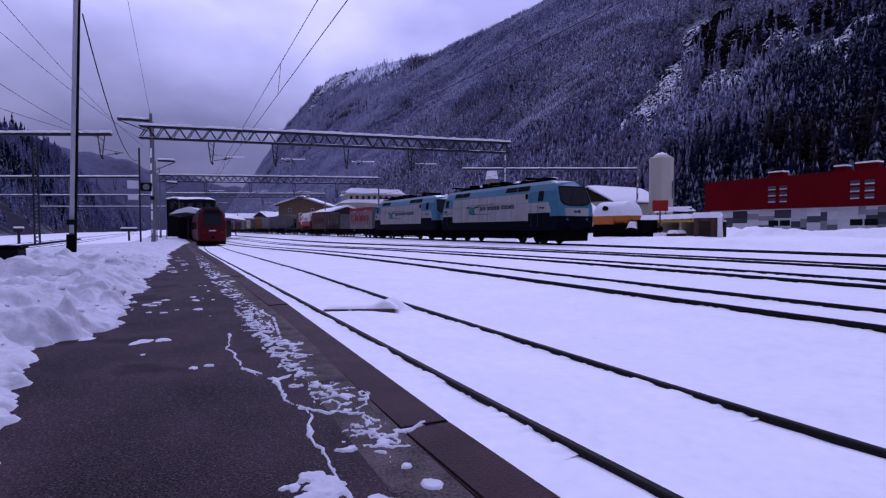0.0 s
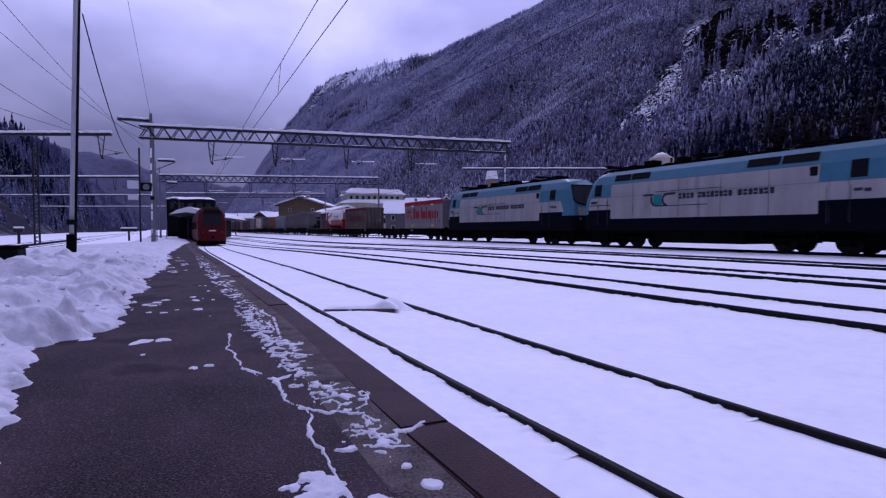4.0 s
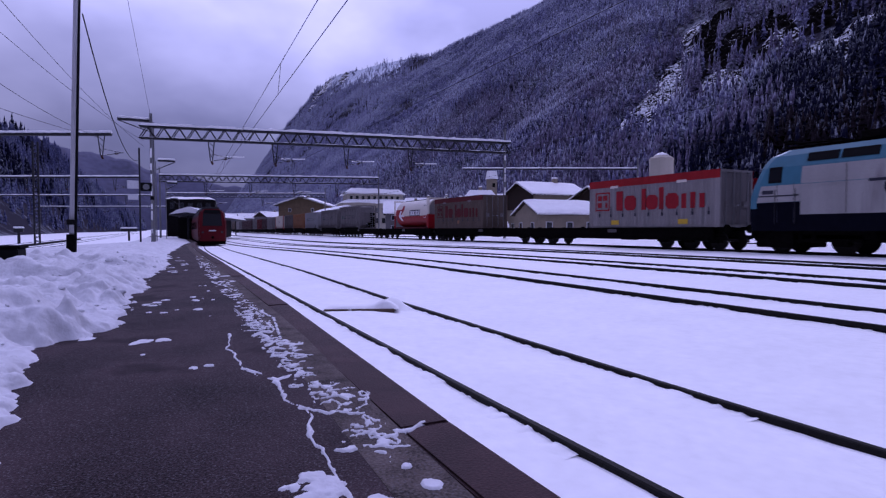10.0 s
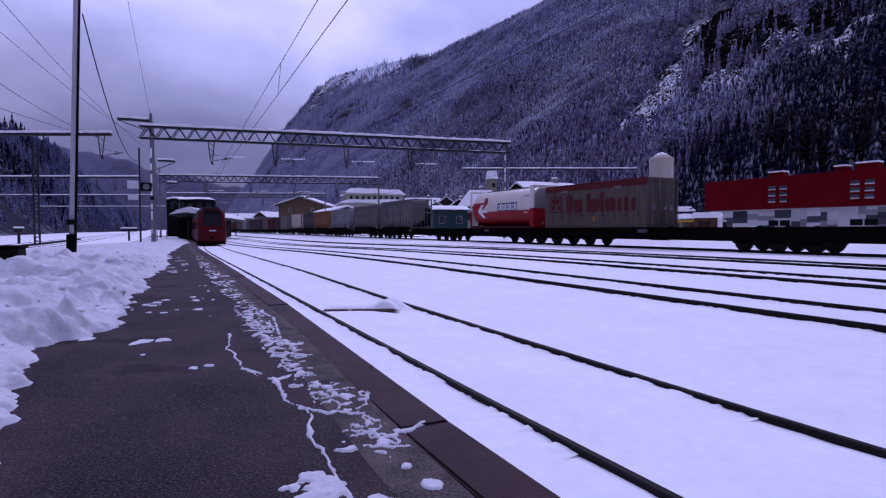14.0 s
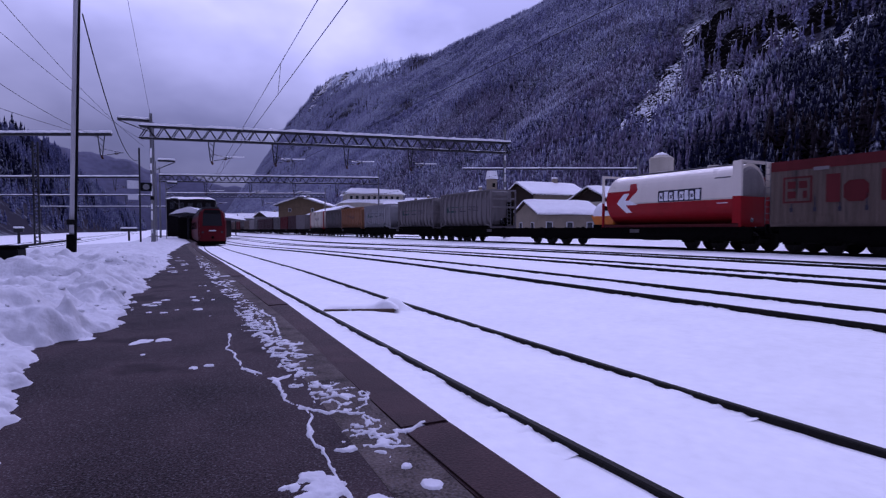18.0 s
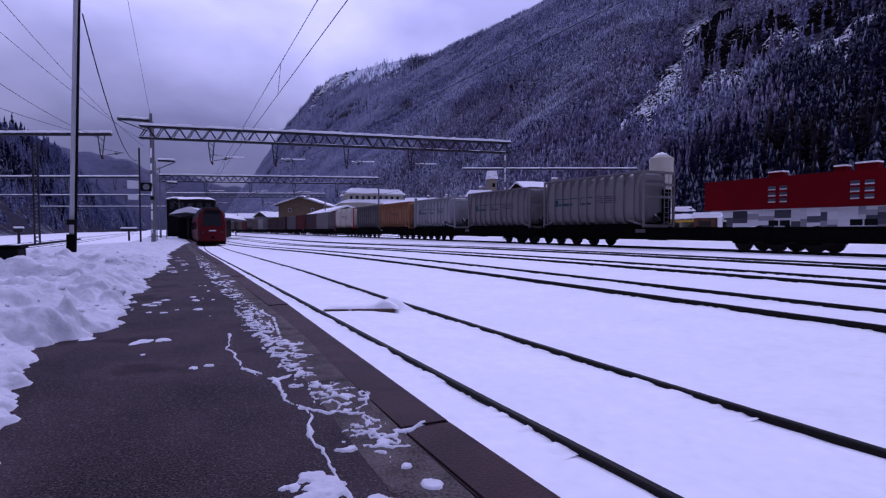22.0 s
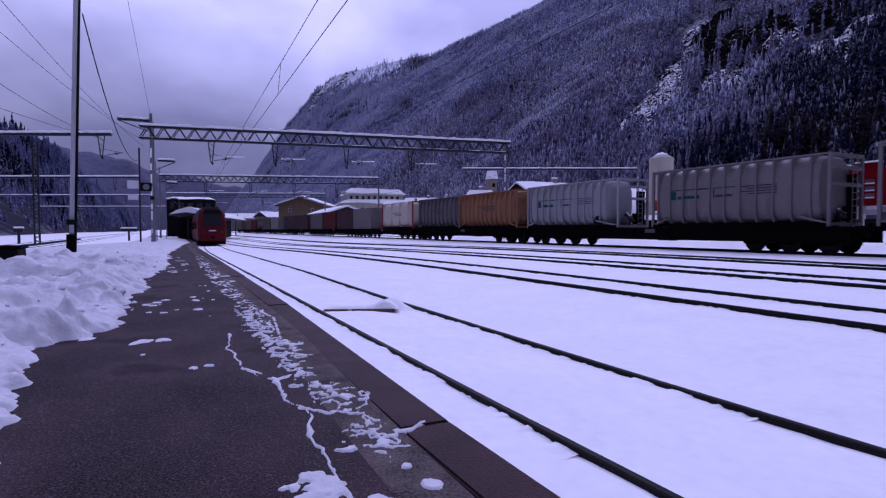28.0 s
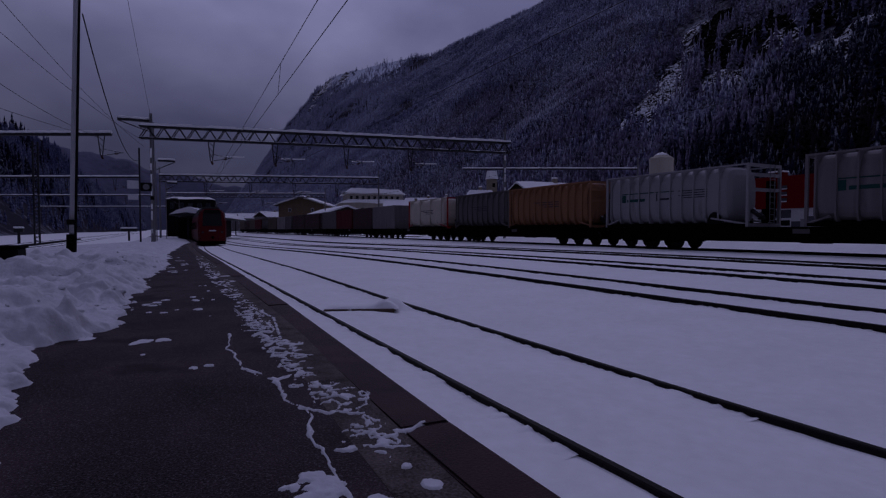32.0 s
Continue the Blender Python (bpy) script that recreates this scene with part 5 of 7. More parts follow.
    part("transformer_box", boxes((-1.35, 1.35, 6.6, 11.7, 0.32, 0.96), (-1.42, 1.42, 7.2, 8.4, 0.42, 0.9), (-1.42, 1.42, 9.4, 11.0, 0.38, 0.9), bevel=0.03), "underframe", t)
    # roof gear
    part("roof_deck", boxes((-0.9, 0.9, 2.4, L - 2.4, 4.45, 4.49), (-0.72, 0.72, 5.2, L - 5.2, 4.49, 4.60)), "underframe", t)
    for y in (3.6, L - 3.6):
        p = bmesh.new()
        for x in (-0.62, 0.62):
            rod(p, (x, y - 1.2, 4.61), (x, y + 1.2, 4.61), 0.045, 6)
            rod(p, (x * 0.8, y - 1.1, 4.67), (x * 0.6, y + 1.2, 4.85), 0.04, 6)
            rod(p, (x * 0.5, y - 1.0, 4.70), (x * 0.9, y + 1.2, 4.80), 0.035, 6)
        for q in (-0.75, -0.25, 0.3, 0.8):
            rod(p, (-0.66, y + q, 4.64), (0.66, y + q, 4.64), 0.04, 6)
        rod(p, (-0.8, y + 1.15, 4.88), (0.8, y + 1.15, 4.88), 0.05, 6)
        box(p, -0.5, 0.5, y - 1.0, y - 0.5, 4.55, 4.80)
        rod(p, (-0.75, y + 0.95, 4.9), (0.75, y + 0.95, 4.9), 0.04, 6)
        rod(p, (-0.6, y - 0.85, 4.65), (0.6, y - 0.85, 4.65), 0.035, 6)
        part("pantograph", p, "underframe", t, "folded pantograph")
        for x in (-0.55, 0.55):
            for dy in (-0.7, 0.7):
                part("insulator", rod(bmesh.new(), (x, y + dy, 4.47), (x, y + dy, 4.61), 0.06, 8), "porcelain", t)
    rg = random.Random(31)
    for k in range(16):
        y, h = 5.3 + k * (L - 10.6) / 15, rg.uniform(0.10, 0.34)
        w, d = rg.uniform(0.10, 0.36), rg.uniform(0.08, 0.34)
        x = rg.choice((-0.45, -0.2, 0.35))
        if k % 3:
            part("roof_box", boxes((x - w, x + w, y - d, y + d, 4.60, 4.60 + h), bevel=0.02), "underframe", t)
        else:
            part("insulator", rods(((x, y, 4.60), (x, y, 4.72 + h), 0.07), n=8), "porcelain", t)
    bar = bmesh.new()
    rod(bar, (0.2, 4.8, 4.67), (0.2, L - 4.8, 4.67), 0.03, 6)
    for y in np.arange(5.2, L - 5, 1.6):
        rod(bar, (0.2, y, 4.47), (0.2, y, 4.67), 0.05, 6)
    box(bar, -0.7, 0.5, 8.2, 10.0, 4.47, 4.67)
    part("roof_busbar", bar, "grille", t)
    return t


locomotive(29.7, True)
locomotive(48.32, False)


# wagons
def flat_wagon(s, length, bogies, label):
    t = rolling("container_wagon", s, label, "wagon", "container wagons")
    joints = [0.55] + [b for b in bogies[1:-1]] + [length - 0.55]
    for a, b in zip(joints, joints[1:]):
        a, b = a + 0.05, b - 0.05
        for x in (-1.2, 1.2):
            prof = [(-0.14, 0.46), (0.14, 0.46), (0.14, 0.50), (0.05, 0.50), (0.05, 1.09), (0.16, 1.09), (0.16, 1.13), (-0.16, 1.13), (-0.16, 1.09), (-0.05, 1.09), (-0.05, 0.50), (-0.14, 0.50)]
            part("side_sill", prism_y([(x + q, z) for q, z in prof], a, b), "underframe", t)
        mid = boxes((-0.3, 0.3, a, b, 0.7, 1.08))
        y = a + 0.4
        while y < b:
            box(mid, -1.2, 1.2, y, y + 0.12, 0.82, 1.08)
            y += 1.9
        part("centre_sill", mid, "underframe", t)
        sp = bmesh.new()
        for y in np.linspace(a + 0.6, b - 0.6, 4):
            for x in (-1.1, 1.1):
                box(sp, x - 0.08, x + 0.08, y - 0.08, y + 0.08, 1.13, 1.18)
        tagged(part("spigot_row", sp, "underframe", t), kind="stuff")
        m = (a + b) / 2
        part("brake_cylinder", rods(((-0.7, m - 0.5, 0.62), (-0.7, m + 0.3, 0.62), 0.16), n=10), "underframe", t)
        part("air_tank", rods(((0.6, m - 0.8, 0.58), (0.6, m + 0.5, 0.58), 0.2), n=10), "underframe", t)
        part("data_plate", boxes((-1.272, -1.252, m - 0.9, m - 0.2, 0.84, 1.04)), "silo_dark", t, "grimy inscription plate")
    for c in bogies:
        fr = bmesh.new()
        for x in (-1.0, 1.0):
            box(fr, x - 0.06, x + 0.06, c - 2.15, c + 2.15, 0.52, 0.72)
            for dy in (-1.6, 0, 1.6):
                box(fr, x - 0.13, x + 0.13, c + dy - 0.17, c + dy + 0.17, 0.34, 0.60)
                for q in (-0.3, 0.3):
                    rod(fr, (x, c + dy + q, 0.36), (x, c + dy + q, 0.62), 0.09, 8)
        box(fr, -1.0, 1.0, c - 0.25, c + 0.25, 0.5, 0.75)
        part("bogie_frame", fr, "underframe", t, "black three-axle bogie frame")
        for dy in (-1.6, 0, 1.6):
            wheelset(t, c + dy, 0.46)
    buffers(t, 0.6, -1)
    buffers(t, length - 0.6, 1)
    return t


W = "long black flat wagon carrying containers on three-axle bogies"
flat_wagon(66.95, 31.65, [2.2, 15.3, 29.05], W)
flat_wagon(98.65, 32.4, [2.6, 15.8, 29.2], W)
flat_wagon(131.1, 22.2, [3.2, 18.9], W)
flat_wagon(153.35, 20.2, [2.8, 17.4], W)
flat_wagon(173.6, 20.2, [2.8, 17.4], W)
flat_wagon(193.85, 22.0, [2.8, 19.2], W)
flat_wagon(215.9, 22.0, [2.8, 19.2], W)
flat_wagon(237.95, 22.0, [2.8, 19.2], W)
flat_wagon(260.0, 22.0, [2.8, 19.2], W)
flat_wagon(282.05, 22.0, [2.8, 19.2], W)
flat_wagon(304.1, 22.0, [2.8, 19.2], W)

DECK = 1.14


def corrugated(y0, y1, z0, z1, x, side, depth=0.035, pitch=0.28):
    """A ribbed steel side."""
    n = int((y1 - y0) / pitch)
    step = (y1 - y0) / n
    prof = []
    for k in range(n):
        a = y0 + k * step
        prof += [(a, 0), (a + step * 0.3, 0), (a + step * 0.45, depth), (a + step * 0.85, depth)]
    prof.append((y1, 0))
    bm = bmesh.new()
    lo = [bm.verts.new((x - side * d, y, z0)) for y, d in prof]
    hi = [bm.verts.new((x - side * d, y, z1)) for y, d in prof]
    for k in range(len(prof) - 1):
        bm.faces.new((lo[k], lo[k + 1], hi[k + 1], hi[k]))
    return bm


def container_frame(owner, length, H, mat, w=1.25, rail=0.12):
    bm = bmesh.new()
    for x in (-w, w - rail):
        for y in (0, length - rail):
            box(bm, x, x + rail, y, y + rail, 0, H)
        box(bm, x, x + rail, rail, length - rail, 0, 0.15)
        box(bm, x, x + rail, rail, length - rail, H - 0.12, H)
    for y in (0, length - rail):
        box(bm, -w + rail, w - rail, y, y + rail, 0, 0.15)
        box(bm, -w + rail, w - rail, y, y + rail, H - 0.12, H)
    return part("corner_frame", bm, mat, owner)


def door_end(owner, y, d, H, mat, w=1.25):
    """Double doors with locking bars at an end; d: -1 leads, 1 trails."""
    for s in (-1, 1):
        bm = bmesh.new()
        xa, xb = sorted((s * 0.015, s * (w - 0.13)))
        box(bm, xa, xb, min(y, y - d * 0.05), max(y, y - d * 0.05), 0.16, H - 0.13)
        for z in (0.55, 1.1, 1.65, 2.2):
            box(bm, xa + 0.05, xb - 0.05, min(y, y + d * 0.025), max(y, y + d * 0.025), z, z + 0.3)
        door = part("end_door", bm, mat, owner)
        for x in (0.28, 0.82):
            bar = rod(bmesh.new(), (s * x, y + d * 0.06, 0.1), (s * x, y + d * 0.06, H - 0.06), 0.022, 6)
            rod(bar, (s * x, y + d * 0.07, 1.1), (s * (x - 0.2), y + d * 0.08, 1.05), 0.02, 5)
            part("locking_bar", bar, "galv", door)


def bulk_box(s, side_mat, label, dirty):
    """Ribbed 30-foot box with a red top band and a large red word as plain shapes."""
    Ln, H = 9.1, 2.82
    t = rolling("box_container", s, label, "container", "ribbed box containers", DECK)
    container_frame(t, Ln, H, side_mat)
    for side in (-1, 1):
        part("side_wall", corrugated(0.12, Ln - 0.12, 0.15, H - 0.42, side * 1.245, side), side_mat, t, "vertically ribbed steel side")
        part("top_band", boxes((min(side * 1.2, side * 1.262), max(side * 1.2, side * 1.262), 0.0, Ln, H - 0.42, H + 0.004)), "box_red" if not dirty else "box_rust", t, "red band along the top")
        x = side * 1.252 - (0.01 if side < 0 else 0)
        mat = "red_mark" if not dirty else "box_rust"
        # plain heavy shapes in the word's rhythm: middle along the side, half width, foot and head height, hollow or not
        for yc, hw, za, zb, hollow in ((6.55, 0.26, 0.98, 2.12, False), (5.72, 0.44, 0.98, 1.82, True), (4.72, 0.15, 0.98, 2.16, False), (4.14, 0.40, 0.98, 1.78, True), (3.50, 0.15, 0.98, 2.16, False), (2.80, 0.42, 0.98, 1.80, True), (2.06, 0.15, 0.98, 1.74, False), (1.52, 0.15, 0.98, 1.78, False), (0.98, 0.15, 0.98, 1.70, False)):
            bm = bmesh.new()
            if hollow:
                cut = 0.22 * (zb - za)
                poly = [(yc - hw, za + cut), (yc - hw + cut, za), (yc + hw - cut, za), (yc + hw, za + cut), (yc + hw, zb - cut), (yc + hw - cut, zb), (yc - hw + cut, zb), (yc - hw, zb - cut)]
                bm.free()
                bm = prism_x(poly, x, x + 0.01)
            else:
                box(bm, x, x + 0.01, yc - hw, yc + hw, za, zb)
            part("word_shape", bm, mat, t, "heavy red plain shape")
        em = boxes((x, x + 0.01, 7.35, 8.55, 2.04, 2.12), (x, x + 0.01, 7.35, 8.55, 1.0, 1.08), (x, x + 0.01, 7.35, 7.43, 1.08, 2.04), (x, x + 0.01, 8.47, 8.55, 1.08, 2.04))
        for row in ((8.02, 8.36, 1.62, 1.92), (7.55, 7.90, 1.62, 1.92), (8.02, 8.36, 1.20, 1.50), (7.55, 7.72, 1.20, 1.50)):
            box(em, x, x + 0.01, *row)
        part("emblem", em, mat, t, "square red emblem")
        for y in (1.9, 6.7):
            part("latch_plate", boxes((side * 1.27 - 0.012, side * 1.27 + 0.012, y, y + 0.6, H - 0.5, H - 0.36)), "tank_white" if not dirty else "silo_grey", t, "pale latch plate on the top band")
            part("fork_pocket", boxes((x, x + 0.01, y - 0.1, y + 0.5, 0.16, 0.42)), "pipe_yellow" if not dirty else "box_grey", t, "lifting point")
        drip = bmesh.new()
        for k in range(9):
            box(drip, x, x + 0.01, 0.57 + k * 0.95, 0.61 + k * 0.95, 0.80, 0.98 + 0.3 * (k % 2))
            box(drip, x, x + 0.012, 0.53 + k * 0.95, 0.65 + k * 0.95, 0.62, 0.80)
        tagged(part("hinge_pins", drip, "dark_mark", t), kind="stuff")
        if dirty:
            part("warning_label", boxes((x, x + 0.01, 4.05, 4.4, 0.42, 0.72)), "silo_orange", t, "faded orange placard")
    part("roof_sheet", boxes((-1.2, 1.2, 0.02, Ln - 0.02, H - 0.06, H - 0.01)), "box_rust" if dirty else "box_red", t)
    part("floor_pan", boxes((-1.2, 1.2, 0.05, Ln - 0.05, 0.02, 0.14)), "underframe", t)
    door_end(t, 0.05, -1, H, side_mat if dirty else "silo_grey")
    door_end(t, Ln - 0.05, 1, H, side_mat)
    for xa, xb in ((-0.9, -0.6), (0.5, 0.85)):
        part("door_plate", boxes((xa, xb, -0.035, -0.015, 0.95, 1.28)), "silo_grey", t, "pale plate on the end door")
    return t


def ring_y(y, r, n, zc, sx=1.0, sz=1.0, power=2.0):
    out = []
    for k in range(n):
        a = 2 * math.pi * k / n
        c, s = math.cos(a), math.sin(a)
        out.append((sx * r * math.copysign(abs(c) ** (2 / power), c), y, zc + sz * r * math.copysign(abs(s) ** (2 / power), s)))
    return out


def tank_container(s):
    """A clad round tank between two portal frames, white over red, with two counter-pointing arrows."""
    Ln, H, rx, rz, zc = 9.1, 2.80, 1.235, 1.31, 1.43
    t = rolling("tank_container", s, "white over red tank container in a steel frame", "container", "", DECK)
    CUT, CUT_TAIL, YT = 1.20, 1.88, 6.95

    def half(y, k, top, cut):
        c = max(-0.98, min(0.98, (cut - zc) / (rz * k)))
        a0 = math.asin(c)
        a, b = (a0, math.pi - a0) if top else (math.pi - a0, 2 * math.pi + a0)
        return [(rx * k * math.cos(a + (b - a) * q / 22), y, zc + rz * k * math.sin(a + (b - a) * q / 22)) for q in range(23)]

    lead, tail = [(0.40, 1.0), (YT, 1.0)], [(YT, 1.0), (8.62, 1.0), (8.78, 0.965), (8.88, 0.88), (8.94, 0.72), (8.97, 0.4)]
    for top, mat, label in ((True, "tank_white", "white upper half of the tank"), (False, "tank_red", "red lower half of the tank")):
        name = "tank_top" if top else "tank_belly"
        part(name, loft([half(y, k, top, CUT) for y, k in lead]), mat, t, label, smooth=False)
        part(name, loft([half(y, k, top, CUT_TAIL) for y, k in tail]), mat, t, label)
    # front dish, set back in the portal
    dish = [[(rx * k * math.cos(2 * math.pi * q / 32), y, zc + rz * k * math.sin(2 * math.pi * q / 32)) for q in range(32)] for y, k in ((0.40, 0.90), (0.30, 0.82), (0.22, 0.6), (0.18, 0.3))]
    part("front_dish", loft(dish), "box_white", t, "grey dished tank end")
    for y in (0.0, Ln - 0.12):
        up, low = bmesh.new(), bmesh.new()
        for x in (-1.26, 1.14):
            box(up, x, x + 0.12, y, y + 0.12, CUT + 0.1, H)
            box(low, x, x + 0.12, y, y + 0.12, 0, CUT + 0.1)
        box(up, -1.14, 1.14, y, y + 0.12, H - 0.12, H)
        box(low, -1.14, 1.14, y, y + 0.12, 0, 0.16)
        part("frame", up, "tank_white", t, "white steel corner frame")
        part("frame_foot", low, "tank_red", t, "red lower corner posts")
    for side in (-1, 1):
        for mat, za, zb in (("tank_white", CUT + 0.1, H - 0.02), ("tank_red", 0.16, CUT + 0.1)):
            xa, xb = sorted((side * 1.20, side * 1.255))
            part("corner_gusset", boxes((xa, xb, 0.12, 0.44, za, zb)), mat, t)
    part("front_apron", boxes((-1.14, 1.14, 0.03, 0.09, 0.16, CUT + 0.08)), "tank_red", t, "red plate across the lower front")
    part("base_rail", boxes((-1.25, -1.13, 0.14, Ln - 0.14, 0, 0.13), (1.13, 1.25, 0.14, Ln - 0.14, 0, 0.13)), "box_rust", t)

    def patch(name, rows, mat, proud, label=""):
        """A sheet that follows the tank's side; rows of height and its two ends along the tank."""
        rows = [tuple(np.interp(q, [r[0] for r in rows], [r[i] for r in rows]) for i in range(3)) for q in np.linspace(rows[0][0], rows[-1][0], 9)]
        bm = bmesh.new()
        prev = None
        for z, ya, yb in rows:
            w = rx * math.sqrt(max(0.0, 1 - ((z - zc) / rz) ** 2)) + proud
            ring = [bm.verts.new((side * q, y, z)) for q, y in ((w, ya), (w, yb), (w - 0.02, yb), (w - 0.02, ya))]
            if prev:
                for i in range(4):
                    bm.faces.new((prev[i], prev[(i + 1) % 4], ring[(i + 1) % 4], ring[i]))
            else:
                bm.faces.new(ring)
            prev = ring
        bm.faces.new(prev[::-1])
        bmesh.ops.recalc_face_normals(bm, faces=bm.faces)
        return part(name, bm, mat, t, label)

    for side in (-1, 1):
        patch("colour_line", [(CUT - 0.01, 0.44, 6.9), (CUT + 0.05, 0.44, 6.9)], "silo_cream", 0.006, "cream line between the colours")
        patch("red_arrow", [(1.40, 6.95, 7.45), (1.86, 6.35, 6.96), (2.24, 6.62, 7.08)], "tank_red", 0.008, "red arrow head")
        patch("white_arrow_head", [(0.76, 6.85, 7.3), (1.25, 7.32, 7.88), (1.74, 6.95, 7.35)], "white_mark", 0.012, "white arrow head")
        patch("white_arrow_shaft", [(1.14, 6.3, 7.34), (1.38, 6.9, 7.34)], "white_mark", 0.010)
        patch("word_plate", [(1.20, 2.15, 4.85), (1.76, 2.15, 4.85)], "dark_mark", 0.010, "dark outline of a name plate")
        for k in range(8):
            y = 2.24 + k * 0.325
            patch("word_shape", [(1.26, y, y + 0.25), (1.70 - 0.05 * (k % 2), y + (0.05 if k % 3 else 0), y + 0.25)], "white_mark", 0.016)
            if k % 2:
                patch("word_gap", [(1.36, y + 0.07, y + 0.18), (1.52, y + 0.07, y + 0.18)], "dark_mark", 0.022)
        patch("small_print", [(2.12, 0.7, 1.55), (2.17, 0.7, 1.55)], "dark_mark", 0.008)
        patch("small_print", [(1.02, 0.75, 1.3), (1.05, 0.75, 1.3)], "white_mark", 0.008)
        for y in (2.0, 3.9, 5.8):
            patch("cladding_band", [(0.35, y, y + 0.03), (CUT - 0.012, y, y + 0.03)], "tank_red", 0.006)
            patch("cladding_band", [(CUT + 0.052, y, y + 0.03), (2.55, y, y + 0.03)], "tank_white", 0.005)
    lad = bmesh.new()
    for x in (0.55, 0.95):
        rod(lad, (x, 0.0, 0.1), (x, 0.0, H), 0.02, 5)
    for k in range(9):
        rod(lad, (0.55, 0.0, 0.3 + 0.28 * k), (0.95, 0.0, 0.3 + 0.28 * k), 0.015, 5)
    part("ladder", lad, "galv", t)
    part("walkway", boxes((-0.3, 0.3, 0.5, 7.9, H - 0.06, H - 0.03)), "galv", t)
    part("manhole", rods(((0, 2.4, H - 0.1), (0, 2.4, H + 0.02), 0.3), ((0, 5.6, H - 0.1), (0, 5.6, H + 0.02), 0.3), n=14), "tank_white", t)
    part("valve", rods(((-0.4, 0.0, 0.25), (-0.4, 0.3, 0.4), 0.09), n=10), "galv", t)
    part("floor_pan", boxes((-1.1, 1.1, 0.15, Ln - 0.15, 0.0, 0.14)), "underframe", t)
    t.scale = (1, 1, 1.12)
    return t


def silo_container(s, mat, label, front, ribs=11, marks=True, arch=False, Ln=9.1, H=2.95):
    """Bulk tank: a flat-sided vessel with thin fins; the leading bay is an open frame with the tank's end in it."""
    t = rolling("bulk_tank_container", s, label, "container", "ribbed bulk tanks", DECK)
    a = front

    def section(y, k, kz=1.0):
        hh = (H - 0.20) / 2
        pts = []
        for q in range(28):
            c, e = math.cos(2 * math.pi * q / 28), math.sin(2 * math.pi * q / 28)
            pts.append((1.185 * math.copysign(abs(c) ** 0.40, c) * k, y, 0.16 + hh + hh * math.copysign(abs(e) ** 0.66, e) * kz))
        return pts

    f0 = max(a, 0.5)
    part("dished_end", loft([section(f0 - 0.22, 0.35, 0.35), section(f0 - 0.14, 0.72, 0.72), section(f0 - 0.01, 0.92, 0.91)]), mat, t, "dished end of the vessel")
    # black boxes added to darken one side of the tank's end
    part("dark_end_boxes", boxes((0.45, 1.08, 0.13, 0.26, 0.25, 2.2), (0.1, 0.5, 0.13, 0.24, 0.2, 0.85), bevel=0.02), "underframe", t, "black boxes on one side of the open end")
    part("vessel", loft([section(f0, 0.93, 0.92), section(f0 + 0.2, 1.0), section(Ln - 0.5, 1.0), section(Ln - 0.28, 0.93, 0.93), section(Ln - 0.16, 0.7, 0.7)]), mat, t, "smooth steel bulk vessel", smooth=False)
    first = None
    for k in range(ribs):
        y = a + 0.35 + (Ln - a - 0.75) * k / (ribs - 1)
        if first is None:
            fin = [(0.7, 0.10), (1.08, 0.12), (1.25, 0.50), (1.25, H - 0.26), (1.20, H - 0.07), (0.9, H + 0.01)]
            fin = fin + [(-x, z) for x, z in fin[::-1]]
            first = part("hoop_rib", loft([[(x, dy, z) for x, z in fin] for dy in (-0.035, 0.035)]), mat, t)
            first.location = (0, y, 0)
        else:
            shared("hoop_rib", first, t, pose(0, y, 0))
    part("top_rail", boxes((-1.24, -1.17, 0.12, Ln - 0.12, H - 0.07, H), (1.17, 1.24, 0.12, Ln - 0.12, H - 0.07, H)), mat, t)
    for y, foot, top in ((0.0, (0.1, 0.12), (a + 0.75, 0.42)), (Ln - 0.12, (Ln - 0.1, 0.12), (Ln - 1.0, 0.42))):
        fr = bmesh.new()
        for x in (-1.25, 1.13):
            box(fr, x, x + 0.12, y, y + 0.12, 0, H)
            rod(fr, (x + 0.06, *foot), (x + 0.06, *top), 0.05, 6)
        box(fr, -1.13, 1.13, y, y + 0.12, 0, 0.16)
        box(fr, -1.13, 1.13, y, y + 0.12, H - 0.14, H)
        part("end_frame", fr, mat if mat != "silo_cream" else "box_red", t)
    part("base_rail", boxes((-1.25, -1.13, 0.12, Ln - 0.12, 0, 0.14), (1.13, 1.25, 0.12, Ln - 0.12, 0, 0.14)), "underframe", t, "black base rails")
    part("floor_pan", boxes((-1.12, 1.12, 0.13, Ln - 0.13, 0.0, 0.19)), "underframe", t)
    for z in (1.66, 2.36):
        part("end_rail", boxes((-1.13, 1.13, 0.0, 0.10, z, z + 0.15)), mat, t, "broad rail across the open end")
    lad = bmesh.new()
    for x in (0.35, 0.7):
        rod(lad, (x, -0.02, 0.1), (x, -0.02, H), 0.02, 5)
    for k in range(9):
        rod(lad, (0.35, -0.02, 0.3 + 0.28 * k), (0.7, -0.02, 0.3 + 0.28 * k), 0.015, 5)
    part("ladder", lad, "galv", t)
    part("outlet_valve", rods(((0, 0.1, 0.45), (0, 0.6, 0.8), 0.14), ((-0.2, 0.15, 0.4), (0.2, 0.15, 0.4), 0.07), n=10), "galv_dark", t)
    for k in range(3):
        y = a + 1.2 + k * (Ln - a - 2.2) / 2
        part("hatch", rods(((0, y, H - 0.05), (0, y, H + 0.06), 0.28), n=14), "galv", t)
